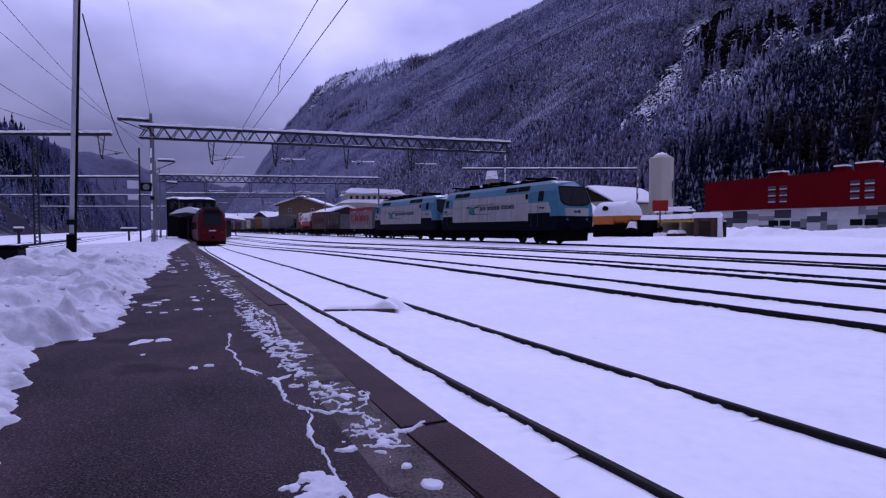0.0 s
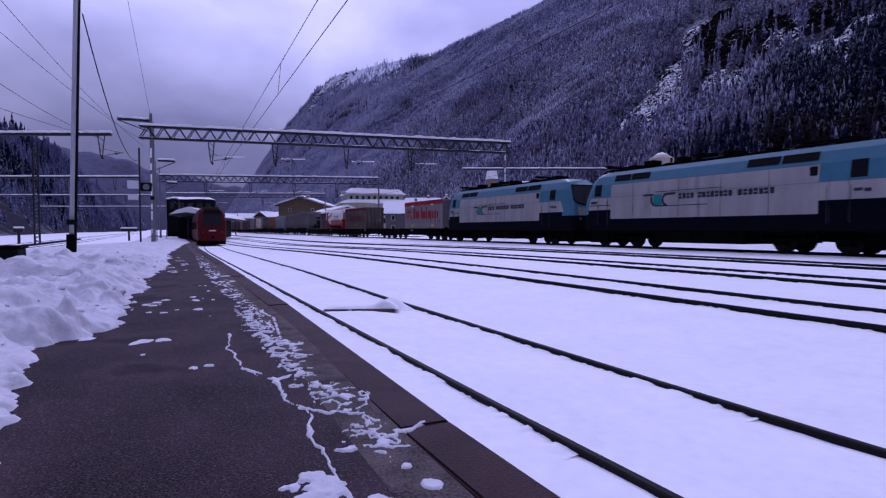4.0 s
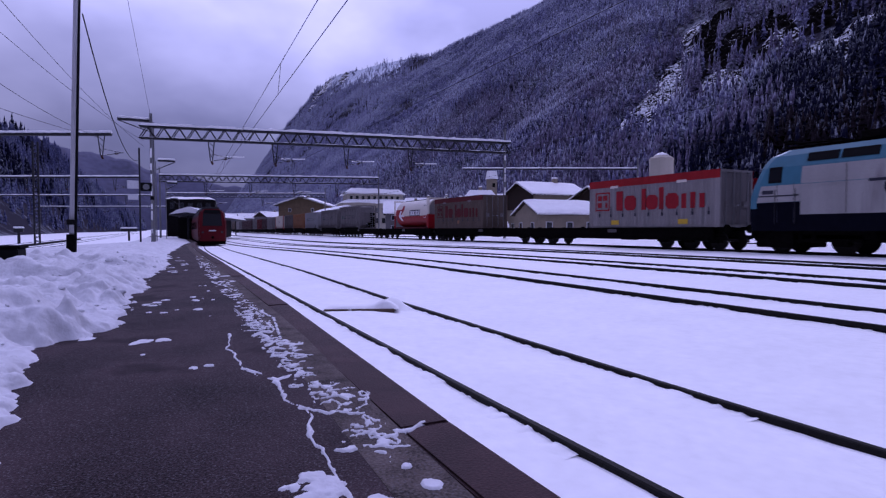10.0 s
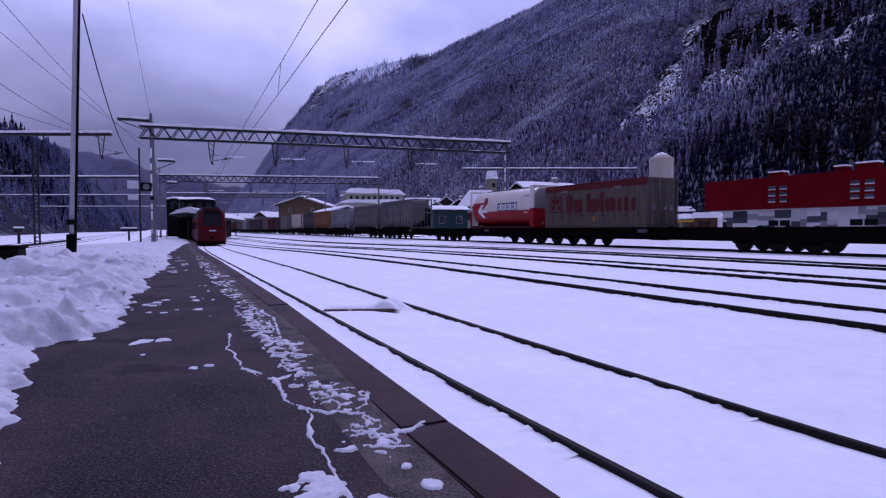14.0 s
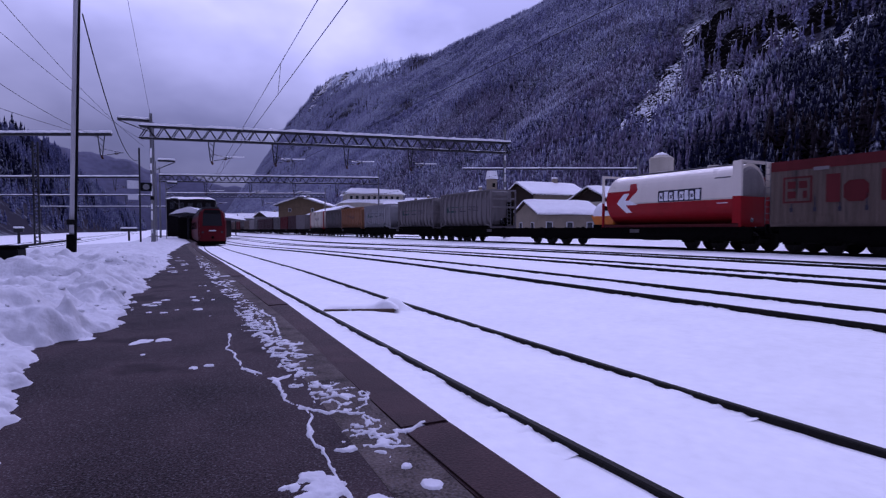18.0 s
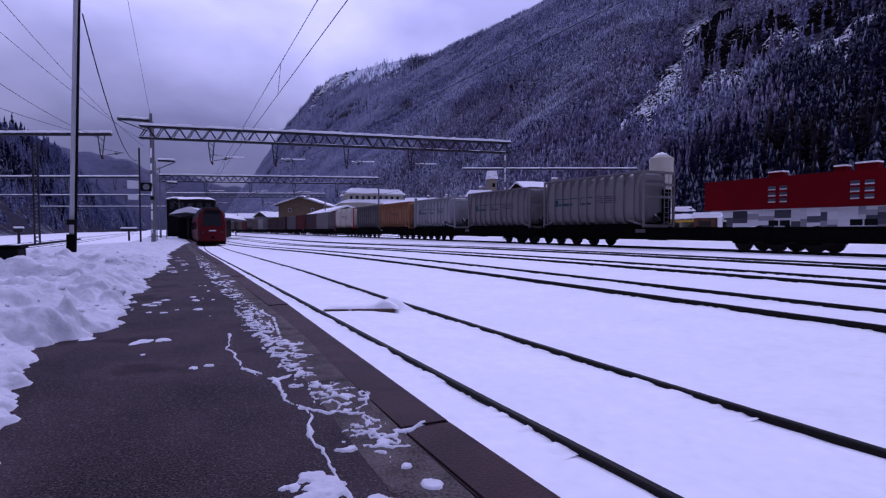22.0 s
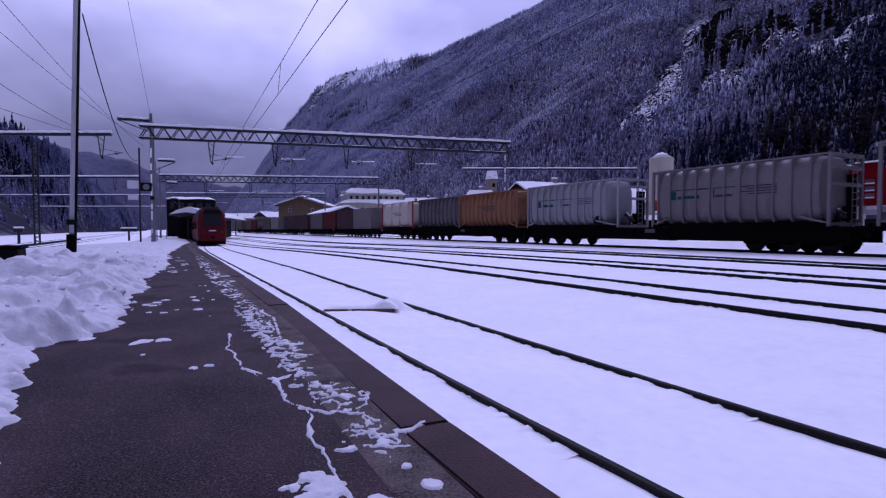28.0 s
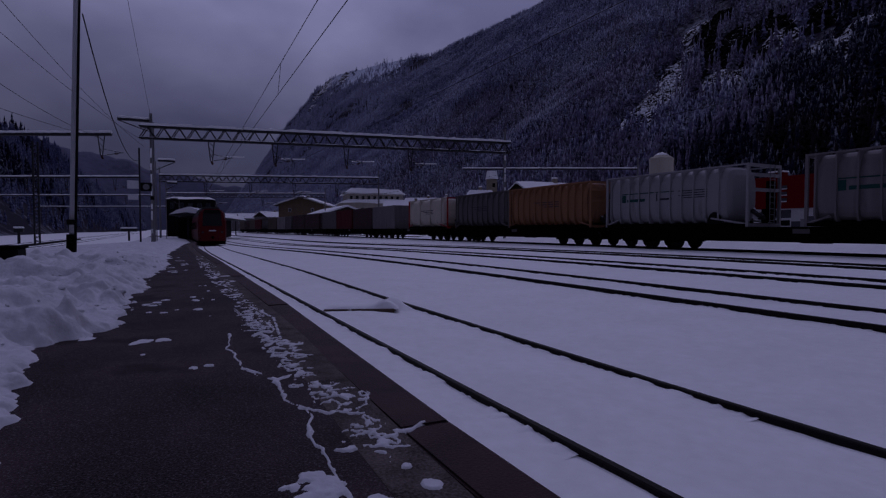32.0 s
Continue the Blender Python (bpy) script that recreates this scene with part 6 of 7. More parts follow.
    for side in (-1, 1):
        x = side * 1.192 - 0.005
        if marks:
            part("word_shape", boxes((x, x + 0.01, 7.55, 7.85, 1.42, 1.84), (x, x + 0.01, 6.15, 7.45, 1.44, 1.60)), "green_mark", t, "green plain shapes on the flank")
            part("word_shape", boxes((x, x + 0.01, 5.3, 5.36, 1.42, 1.84), (x, x + 0.01, 4.35, 5.24, 1.46, 1.56)), "dark_mark", t)
            part("word_rule", boxes((x, x + 0.01, 5.55, 7.85, 1.88, 1.93), (x, x + 0.01, 4.2, 5.4, 1.88, 1.92)), "green_mark", t)
            sm = bmesh.new()
            for k in range(4):
                box(sm, x, x + 0.01, 2.2, 3.9 - 0.3 * (k % 2), 1.86 - 0.12 * k, 1.90 - 0.12 * k)
            part("small_print", sm, "dark_mark", t)
        else:
            sm = bmesh.new()
            for k in range(3):
                box(sm, x, x + 0.01, 3.2, 6.0 - 0.6 * k, 1.75 - 0.16 * k, 1.81 - 0.16 * k)
            part("small_print", sm, "dark_mark", t)
        if arch:
            bm = loft([[(side * 1.2 + q, 1.75 + 0.42 * math.cos(math.pi * k / 12), 0.12 + 0.62 * math.sin(math.pi * k / 12)) for k in range(13)] for q in (0, 0.012)])
            part("arched_port", bm, "black", t, "dark arched service port")
    return t


bulk_box(67.2, "box_white", "dirty white ribbed box container with red top band and red shapes", False)
bulk_box(89.3, "box_grey", "grimy beige ribbed box container with faded red markings", True)
tank_container(99.8)
silo_container(121.7, "silo_grey", "dull grey ribbed bulk tank container with hooped sides", 0.45, 11, True, H=3.2)
silo_container(132.45, "silo_grey", "dull grey ribbed bulk tank container with green shapes", 0.45, 11, True, H=3.02)
silo_container(144.05, "silo_pale", "pale grey bulk tank container with green shapes and arched port", 1.2, 11, True, True)
silo_container(154.5, "silo_orange", "weathered orange ribbed bulk tank container", 0.5, 12, False)
silo_container(163.65, "silo_dark", "dark grey ribbed bulk tank container", 0.4, 10, False, Ln=8.7)
silo_container(174.0, "silo_cream", "cream bulk tank container with red end frames", 1.0, 4, False)


def plain_box(s, Ln, mat, label, H=2.7):
    t = rolling("box_container", s, label, "container", "ribbed box containers", DECK)
    container_frame(t, Ln, H, mat)
    for side in (-1, 1):
        part("side_wall", corrugated(0.12, Ln - 0.12, 0.15, H - 0.12, side * 1.245, side, 0.035, 0.4), mat, t)
    part("roof_sheet", boxes((-1.2, 1.2, 0.02, Ln - 0.02, H - 0.06, H - 0.01)), mat, t)
    part("floor_pan", boxes((-1.2, 1.2, 0.05, Ln - 0.05, 0.02, 0.14)), "underframe", t)
    door_end(t, 0.05, -1, H, mat)
    return t


plain_box(187.2, 7.4, "silo_grey", "blue-grey ribbed box container")
plain_box(195.0, 7.5, "box_plum", "dark plum ribbed box container")
plain_box(203.3, 7.6, "box_rust", "rust-red ribbed box container")
plain_box(211.3, 7.9, "silo_dark", "dark grey ribbed box container")
plain_box(221.5, 10.2, "box_plum", "dark plum ribbed box container")
plain_box(232.2, 10.2, "box_plum", "dark plum ribbed box container")
plain_box(244.0, 6.0, "silo_dark", "dark grey ribbed box container")
plain_box(250.6, 8.6, "box_white", "dirty white ribbed box container")
plain_box(260.7, 10.3, "box_grey", "grimy brown ribbed box container")
silo_container(271.6, "silo_dark", "dark grey ribbed bulk tank container", 1.0, 8, False)
plain_box(282.7, 10.3, "box_rust", "rust-red ribbed box container")
plain_box(293.4, 10.3, "box_grey", "grimy brown ribbed box container")
plain_box(304.8, 10.3, "box_plum", "dark plum ribbed box container")
plain_box(315.5, 10.3, "box_grey", "grimy brown ribbed box container")

# ---- buildings and things beyond the tracks ----
def gz(x, y):
    return float(ground_z(np.array(float(x)), np.array(float(y))))


def snow_slab(bm, x0, x1, y0, y1, z, h):
    """A cushion of snow with rounded, uneven edges."""
    n, m = 9, 9
    rows = []
    for i in range(n):
        row = []
        for j in range(m):
            u, v = i / (n - 1), j / (m - 1)
            e = min(u, 1 - u, v, 1 - v)
            row.append(bm.verts.new((x0 + (x1 - x0) * u, y0 + (y1 - y0) * v, z + h * min(1, e * 7 + 0.15) + random.uniform(-0.12, 0.12) * h)))
        rows.append(row)
    for i in range(n - 1):
        for j in range(m - 1):
            bm.faces.new((rows[i][j], rows[i + 1][j], rows[i + 1][j + 1], rows[i][j + 1]))
    return bm


# long red hall on a patchwork ground floor
hx = 50.0
hall = thing("industrial_hall", pose(hx, 0, 0), "long dark-red upper storey over grey patchwork ground floor", "building")
HY0, HY1 = -25.0, 38.1
part("red_wall", boxes((-0.35, 14, HY0, HY1, 3.05, 5.95)), "hall_red", hall, "flat dark-red cladding")
part("ground_floor", boxes((0, 14, HY0, HY1 - 0.4, -0.3, 3.05)), "panel_a", hall)
part("roof_snow", snow_slab(bmesh.new(), 0.4, 14, HY0, HY1, 5.94, 0.22), "snow", hall)
for y in (30.6, 23.85, 11.0, -4.0):
    for k in (-0.52, 0.52):
        win = part("window", boxes((-0.38, -0.352, y + k - 0.41, y + k + 0.41, 3.45, 5.2)), "hall_red", hall, "dark red window with white slatted blinds")
        for z in (3.62, 4.18, 4.74):
            part("blind", boxes((-0.40, -0.382, y + k - 0.33, y + k + 0.33, z, z + 0.10)), "panel_b", win)
            part("pane", boxes((-0.392, -0.381, y + k - 0.33, y + k + 0.33, z + 0.103, z + 0.36)), "panel_c", win)
        part("window", boxes((-0.075, -0.003, y + k - 0.45, y + k + 0.45, 1.5, 2.0)), "black", hall)
rp = random.Random(4)
y = HY1 - 0.5
while y > 2:
    w = rp.choice((0.55, 0.8, 1.1, 1.5))
    z = 0.05
    while z < 3.0:
        h = min(rp.choice((0.42, 0.55, 0.75)), 3.04 - z)
        mat = rp.choice(("panel_b", "panel_b", "panel_b", "panel_a", "panel_a", "panel_c", "panel_c"))
        bm = boxes((-0.035 if mat == "panel_b" else -0.022, 0.0, -w + 0.004, -0.004, 0.004, h - 0.004))
        ob = part("facade_panel", bm, mat, hall)
        ob.location = (-0.02, y, z)
        z += h
    y -= w
for (xx, yy, zz, ww) in ((1.0, 31.4, 6.15, 1.3), (1.0, 26.0, 6.15, 0.9), (1.5, 24.3, 6.3, 1.6)):
    sk = thing("rooflight", pose(hx + xx, yy, zz - 0.35), "low rooflight capped with snow", "rooflight", "rooflights")
    part("upstand", boxes((-0.4, 0.4, -ww / 2, ww / 2, 0, 0.62)), "hall_red", sk)
    part("snow_cap", boxes((-0.45, 0.45, -ww / 2 - 0.06, ww / 2 + 0.06, 0.62, 0.76), bevel=0.05), "snow", sk)

# snow heap thrown up before the hall
def heap(x, y):
    f = np.exp(-((x - 45.5) / 2.2) ** 2) * smooth(-5, 2, y) * (1 - smooth(36, 39, y))
    berm = smooth(28.4, 30.6, x) * (0.50 + 0.30 * (fbm(x * 0.6 + 4, y * 0.5, 3) - 0.5)) * smooth(4, 14, y) * (1 - smooth(58, 70, y))
    piled = f * (1.15 + 0.9 * (fbm(x * 0.5, y * 0.45) - 0.5) + 0.35 * (fbm(x * 1.6, y * 1.6, 2) - 0.5))
    return ground_z(x, y) - 0.15 + np.maximum(piled, (0.12 + berm) * smooth(28, 28.4, x))


tagged(from_mesh("snow_heap", grid_mesh("snow_heap", np.arange(27.6, 51, 0.4), np.arange(-6, 72, 0.4), heap), "snow", smooth=True),
       "long heap of cleared snow before the red hall", "snow", kind="stuff")

# silo
sx, sy = through_px(1169, 400, 79)[:2]
silo = thing("silo", pose(sx, sy, 0), "tall pale concrete silo with a conical snow cap", "silo")
part("shaft", loft([ring for ring in [[(1.63 * math.cos(2 * math.pi * k / 32), 1.63 * math.sin(2 * math.pi * k / 32), z) for k in range(32)] for z in (0, 3, 6, 9, 11.3)]]), "concrete", silo)
part("snow_cap", loft([[(r * math.cos(2 * math.pi * k / 32), r * math.sin(2 * math.pi * k / 32), z) for k in range(32)] for r, z in ((1.02, 11.66), (0.95, 11.80), (0.45, 12.10), (0.06, 12.2))]), "snow", silo)
part("cone_roof", loft([[(r * math.cos(2 * math.pi * k / 32), r * math.sin(2 * math.pi * k / 32), z) for k in range(32)] for r, z in ((1.67, 11.3), (0.98, 11.72))]), "concrete", silo)
part("rim", loft([[(r * math.cos(2 * math.pi * k / 32), r * math.sin(2 * math.pi * k / 32), z) for k in range(32)] for r, z in ((1.68, 11.0), (1.68, 11.3))]), "concrete", silo)
for z in (2.2, 4.4, 6.6, 8.8):
    part("hoop", loft([[(1.655 * math.cos(2 * math.pi * k / 32), 1.655 * math.sin(2 * math.pi * k / 32), z + d) for k in range(32)] for d in (0, 0.09)]), "concrete", silo)
part("ladder", rods(((1.55, -0.95, 0), (1.55, -0.95, 11), 0.03), ((1.72, -0.55, 0), (1.72, -0.55, 11), 0.03)), "galv", silo)
part("inlet_pipe", rods(((0.4, -1.75, 5.5), (0.4, -1.75, 8.0), 0.12)), "galv", silo)


# pitched-roof houses
def house(name, x, y, turn, w, d, eave, ridge, wall, label, storeys=2, windows=3, over=0.7, chimney=True, gable_wood=True, snow=0.28, boards=0.0, sill=0.9, trim="sign_white"):
    """w along the ridge, d across; the ridge runs along local x."""
    h = thing(name, pose(x, y, gz(x, y) - 0.2, 0, 0, turn), label, "house", "village houses")
    poly = [(-d / 2, 0), (d / 2, 0), (d / 2, eave), (0, ridge), (-d / 2, eave)]
    part("wall_shell", prism_x(poly, -w / 2, w / 2), wall, h)
    sl = (ridge - eave) / (d / 2)
    for s in (-1, 1):
        y0, z0 = s * (d / 2 + over), eave - over * sl
        part("roof_slope", prism_x([(y0, z0), (0, ridge + 0.02), (0, ridge + 0.18), (y0, z0 + 0.16)], -w / 2 - over, w / 2 + over), "wood_dark", h)
        bm = bmesh.new()
        rows = []
        for i in range(13):
            row = []
            for j in range(7):
                u, v = i / 12, j / 6
                e = min(u, 1 - u, v) * 8
                px = (u - 0.5) * (w + 2 * over)
                row.append(bm.verts.new((px, y0 * (1 - v), z0 + 0.165 + (ridge + 0.02 - z0) * v + snow * min(1, 0.55 + e * 0.5) + random.uniform(-0.03, 0.03))))
            rows.append(row)
        for i in range(12):
            for j in range(6):
                bm.faces.new((rows[i][j], rows[i + 1][j], rows[i + 1][j + 1], rows[i][j + 1]))
        ed = [bm.verts.new((r[0].co.x, r[0].co.y, r[0].co.z - snow)) for r in rows]
        for i in range(12):
            bm.faces.new((rows[i][0], ed[i], ed[i + 1], rows[i + 1][0]))
        for side in (0, 12):
            ed2 = [bm.verts.new((v.co.x, v.co.y, v.co.z - snow)) for v in rows[side]]
            for j in range(6):
                bm.faces.new((rows[side][j], rows[side][j + 1], ed2[j + 1], ed2[j]))
        bmesh.ops.recalc_face_normals(bm, faces=bm.faces)
        part("roof_snow", bm, "snow", h, "thick snow on the roof slope")
    if gable_wood:
        for s in (-1, 1):
            xx = s * (w / 2 + 0.02)
            part("gable_boards", prism_x([(-d / 2 * 0.98, eave - boards), (d / 2 * 0.98, eave - boards), (d / 2 * 0.98, eave), (0, ridge - 0.05), (-d / 2 * 0.98, eave)], min(xx, xx + s * 0.05), max(xx, xx + s * 0.05)), "wood_dark", h)
    for st in range(storeys):
        z = sill + st * (eave - 0.3) / storeys
        for k in range(windows):
            px = (k + 0.5) / windows * w - w / 2
            for s in (-1, 1):
                yy = s * d / 2
                fr = part("window", boxes((px - 0.5, px + 0.5, min(yy, yy + s * 0.04), max(yy, yy + s * 0.04), z, z + 1.25)), trim, h)
                part("pane", boxes((px - 0.41, px + 0.41, min(yy + s * 0.041, yy + s * 0.05), max(yy + s * 0.041, yy + s * 0.05), z + 0.08, z + 1.17)), "glass", fr)
        for k in range(2):
            py = (k + 0.5) / 2 * d - d / 2
            for s in (-1, 1):
                xx = s * w / 2
                fr = part("window", boxes((min(xx, xx + s * 0.04), max(xx, xx + s * 0.04), py - 0.45, py + 0.45, z, z + 1.2)), trim, h)
                part("pane", boxes((min(xx + s * 0.041, xx + s * 0.05), max(xx + s * 0.041, xx + s * 0.05), py - 0.36, py + 0.36, z + 0.08, z + 1.12)), "glass", fr)
    if chimney:
        part("chimney", boxes((w * 0.18 - 0.35, w * 0.18 + 0.35, -0.35, 0.35, ridge - 0.8, ridge + 1.0)), "cream_wall", h)
        part("chimney_snow", boxes((w * 0.18 - 0.4, w * 0.18 + 0.4, -0.4, 0.4, ridge + 1.0, ridge + 1.3), bevel=0.1), "snow", h)
    return h


def house_px(px, depth, *a, **k):
    x, y, _ = through_px(px, 407, depth)
    return house(k.pop("name", "house"), x, y, *a, **k)


house_px(965, 92, -4, 10, 8.5, 6.7, 8.5, "cream_wall", "cream chalet with dark gable boards and snowy roof", storeys=2, boards=2.4)
house_px(985, 74, -8, 9, 6.5, 3.2, 4.7, "cream_wall", "low cream annexe with a snowy lean roof", storeys=1, chimney=False, gable_wood=False, over=0.5)
house_px(1088, 86, 4, 11, 9, 5.0, 7.1, "concrete", "pale shed house under a broad snowy roof", storeys=1, windows=3, chimney=False)
house_px(815, 122, 58, 9, 7.4, 4.6, 7.2, "grey_wall", "grey house under a thick snowy roof", storeys=2)
house_px(770, 140, 66, 11, 8, 5.0, 7.6, "grey_wall", "grey house under a thick snowy roof", storeys=2)
house_px(722, 150, -22, 12, 11, 5.4, 8.4, "grey_wall", "grey house under a thick snowy roof", storeys=2)
house_px(543, 190, 62, 14, 15, 9.6, 12.0, "yellow_wall", "ochre station house with a broad low snowy roof", storeys=3, windows=4, gable_wood=False, over=1.4, snow=0.5)
house_px(445, 330, 0, 14, 10, 8, 10.5, "grey_wall", "distant grey house with a snowy roof", storeys=2)
house_px(480, 300, 30, 14, 10, 8, 10.5, "grey_wall", "distant grey house with a snowy roof", storeys=2)
house_px(420, 380, 10, 16, 10, 9, 12, "grey_wall", "distant grey house with a snowy roof", storeys=2)
house_px(748, 175, -30, 10, 9, 7.6, 10.4, "cream_wall", "cream house under a thick snowy roof", storeys=2)
house_px(790, 165, 62, 9, 8, 7.4, 10.2, "grey_wall", "grey house under a thick snowy roof", storeys=2)
house_px(872, 84, -18, 3.4, 3, 1.7, 2.7, "concrete", "small pale shed under a snowy roof", storeys=1, windows=1, chimney=False, gable_wood=False, over=0.4)
house_px(905, 125, -20, 10, 8, 5.6, 8.4, "grey_wall", "grey house under a thick snowy roof", storeys=2)
house_px(792, 90, -14, 5.6, 4.4, 4.35, 4.85, "teal_wall", "low teal signal cabin with a thin snowy roof", storeys=1, windows=2, chimney=False, gable_wood=False, over=0.35, snow=0.14, sill=2.2, trim="galv")


def hip_house(px, depth, turn, w, d, eave, ridge, over, label):
    """A house under a four-sided roof."""
    x, y, _ = through_px(px, 407, depth)
    h = thing("house", pose(x, y, gz(x, y) - 0.2, 0, 0, turn), label, "house", "village houses")
    part("wall_shell", boxes((-w / 2, w / 2, -d / 2, d / 2, 0, eave)), "concrete", h)

    def ring(k, z):
        a, b = (w / 2 + over) * (1 - k) + w * 0.26 * k, (d / 2 + over) * (1 - k) + 0.1 * k
        return [(-a, -b, z), (a, -b, z), (a, b, z), (-a, b, z)]

    rise = ridge - eave
    part("roof", loft([ring(0, eave), ring(0, eave + 0.14), ring(1, ridge)]), "wood_dark", h)
    part("roof_snow", loft([ring(0.01, eave + 0.145), ring(0.0, eave + 0.34), ring(0.5, eave + 0.40 + rise * 0.55), ring(0.92, ridge + 0.36), ring(0.97, ridge + 0.38)]), "snow", h, "thick snow on the hipped roof")
    part("eaves_board", boxes((-w / 2 - 0.02, w / 2 + 0.02, -d / 2 - 0.05, -d / 2, eave - 0.16, eave)), "wood_dark", h)
    for k in range(3):
        c = (k + 0.5) / 3 * w - w / 2
        fr = part("window", boxes((c - 0.45, c + 0.45, -d / 2 - 0.04, -d / 2, eave - 2.2, eave - 0.9)), "wood_dark", h)
        part("pane", boxes((c - 0.36, c + 0.36, -d / 2 - 0.05, -d / 2 - 0.041, eave - 2.1, eave - 1.0)), "glass", fr)
    part("chimney", boxes((-0.3, 0.3, 0.4, 1.0, ridge - 1.0, ridge + 0.9)), "cream_wall", h)
    part("chimney_snow", boxes((-0.35, 0.35, 0.35, 1.05, ridge + 0.9, ridge + 1.15), bevel=0.1), "snow", h)
    return h


hip_house(850, 97, -30, 6.6, 6.2, 4.9, 7.7, 0.6, "pale house under a thick hipped snow roof")

# stepped hotel-like block with a domed snow roof
bx, by, _ = through_px(660, 400, 170)
blk = thing("terraced_block", pose(bx, by, 0.7, 0, 0, -10), "pale stepped block with rounded snow-laden roof", "building")
part("lower_storeys", boxes((-10, 10, -7, 7, -0.5, 8.3)), "concrete", blk)
part("lower_snow", snow_slab(bmesh.new(), -11, 11, -8, 8, 8.0, 1.5), "snow", blk)
part("upper_storey", boxes((-8.5, 8.5, -5, 5, 8.3, 11.0)), "concrete", blk)
part("upper_snow", snow_slab(bmesh.new(), -9.5, 9.5, -6, 6, 10.9, 1.9), "snow", blk)
for k in range(9):
    part("window", boxes((-7.7 + k * 1.75, -6.9 + k * 1.75, -5.06, -5.0, 9.2, 10.5)), "glass", blk)
    part("window", boxes((-9.0 + k * 2.1, -8.0 + k * 2.1, -7.06, -7.0, 5.4, 6.9)), "glass", blk)
    part("window", boxes((-9.0 + k * 2.1, -8.0 + k * 2.1, -7.06, -7.0, 2.4, 3.9)), "glass", blk)

# goods shed roof before the village
bx, by, _ = through_px(590, 400, 135)
shed = thing("goods_shed", pose(bx, by, 0, 0, 0, -4), "low goods shed with a long snow-laden roof", "shed")
part("wall_shell", boxes((-3.5, 3.5, -14, 14, -0.3, 4.6)), "grey_wall", shed)
part("roof", loft([[(-4.5, y, 4.6), (4.5, y, 4.6), (0, y, 6.2)] for y in (-15, 15)]), "wood_dark", shed)
part("roof_snow", loft([[(-4.6, y, 4.75), (0, y, 6.25), (4.6, y, 4.75), (4.5, y, 5.1), (0, y, 6.65), (-4.5, y, 5.1)] for y in (-15.1, 15.1)]), "snow", shed)
for k in range(6):
    part("door", boxes((-3.56, -3.5, -12.4 + k * 4.6, -10.0 + k * 4.6, 0, 3.2)), "wood_brown", shed)

# slim tower with a snow cap
tx, ty, _ = through_px(870, 400, 105)
tow = thing("switch_tower", pose(tx, ty, 0), "slim beige transformer tower with a snow-covered roof", "tower")
part("shaft", boxes((-0.72, 0.72, -0.72, 0.72, -0.3, 10.7)), "cream_wall", tow)
part("roof", loft([[(-0.8, -0.8, 10.7), (0.8, -0.8, 10.7), (0.8, 0.8, 10.7), (-0.8, 0.8, 10.7)], [(-0.78, -0.1, 12.1), (0.78, -0.1, 12.1), (0.78, 0.1, 12.1), (-0.78, 0.1, 12.1)]]), "wood_dark", tow)
part("roof_snow", loft([[(-0.86, -0.95, 10.75), (0.86, -0.95, 10.75), (0.86, 0.95, 10.75), (-0.86, 0.95, 10.75)], [(-0.84, -0.35, 12.3), (0.84, -0.35, 12.3), (0.84, 0.35, 12.3), (-0.84, 0.35, 12.3)]]), "snow", tow)
part("hatch", boxes((-0.3, 0.3, -0.75, -0.72, 9.2, 9.95)), "black", tow)

# snow-covered tank wagon standing on the track behind
tw = thing("tank_wagon", pose(33.5, 31.6, 0.15), "small orange tank wagon buried in snow", "wagon")
secs = [(0.3, 0.45), (0.45, 0.8), (0.75, 0.98), (3.9, 0.98), (4.2, 0.8), (4.35, 0.45)]
part("tank", loft([ring_y(y, r, 28, 2.28) for y, r in secs]), "orange", tw, "orange tank")
part("hopper", loft([[(-1.03, 1.6, 2.15), (0.97, 1.6, 2.15), (0.97, 4.2, 2.15), (-1.03, 4.2, 2.15)], [(-0.8, 2.0, 1.15), (0.8, 2.0, 1.15), (0.8, 3.9, 1.15), (-0.8, 3.9, 1.15)]]), "orange", tw, "orange side apron")
part("snow_cover", loft([[(r * 1.08 * math.cos(math.pi * k / 16), y, 2.12 + r * 1.22 * math.sin(math.pi * k / 16)) for k in range(17)] for y, r in [(0.15, 0.5)] + secs[1:5] + [(4.5, 0.5)]]), "snow", tw, "thick snow over the tank")
part("underframe", boxes((-1.1, 1.1, -0.9, 4.9, 0.75, 1.05)), "underframe", tw)
part("brake_gear", boxes((-0.95, 0.95, 0.5, 4.1, 0.3, 1.42), (-1.0, 1.0, -0.6, 0.2, 0.35, 0.75), bevel=0.03), "underframe", tw)
part("deck_snow", snow_slab(bmesh.new(), -1.15, 1.15, -0.9, 0.3, 1.05, 0.55), "snow", tw)
part("end_platform", boxes((-1.05, 1.05, -0.9, -0.82, 1.05, 1.75), (-1.05, -1.03, -0.82, 0.1, 1.65, 1.72), (0.97, 1.05, -0.82, 0.1, 1.65, 1.72)), "underframe", tw)
part("hatch_lid", rods(((-1.05, 2.6, 2.62), (-0.9, 2.6, 2.78), 0.26), n=12), "black", tw)
for y in (0.1, 3.8):
    ob = part("wheelset", wheel_mesh(0.46), "wheel", tw)
    ob.location = (0, y, 0.46)
buffers(tw, -0.9, -1)
buffers(tw, 4.9, 1)

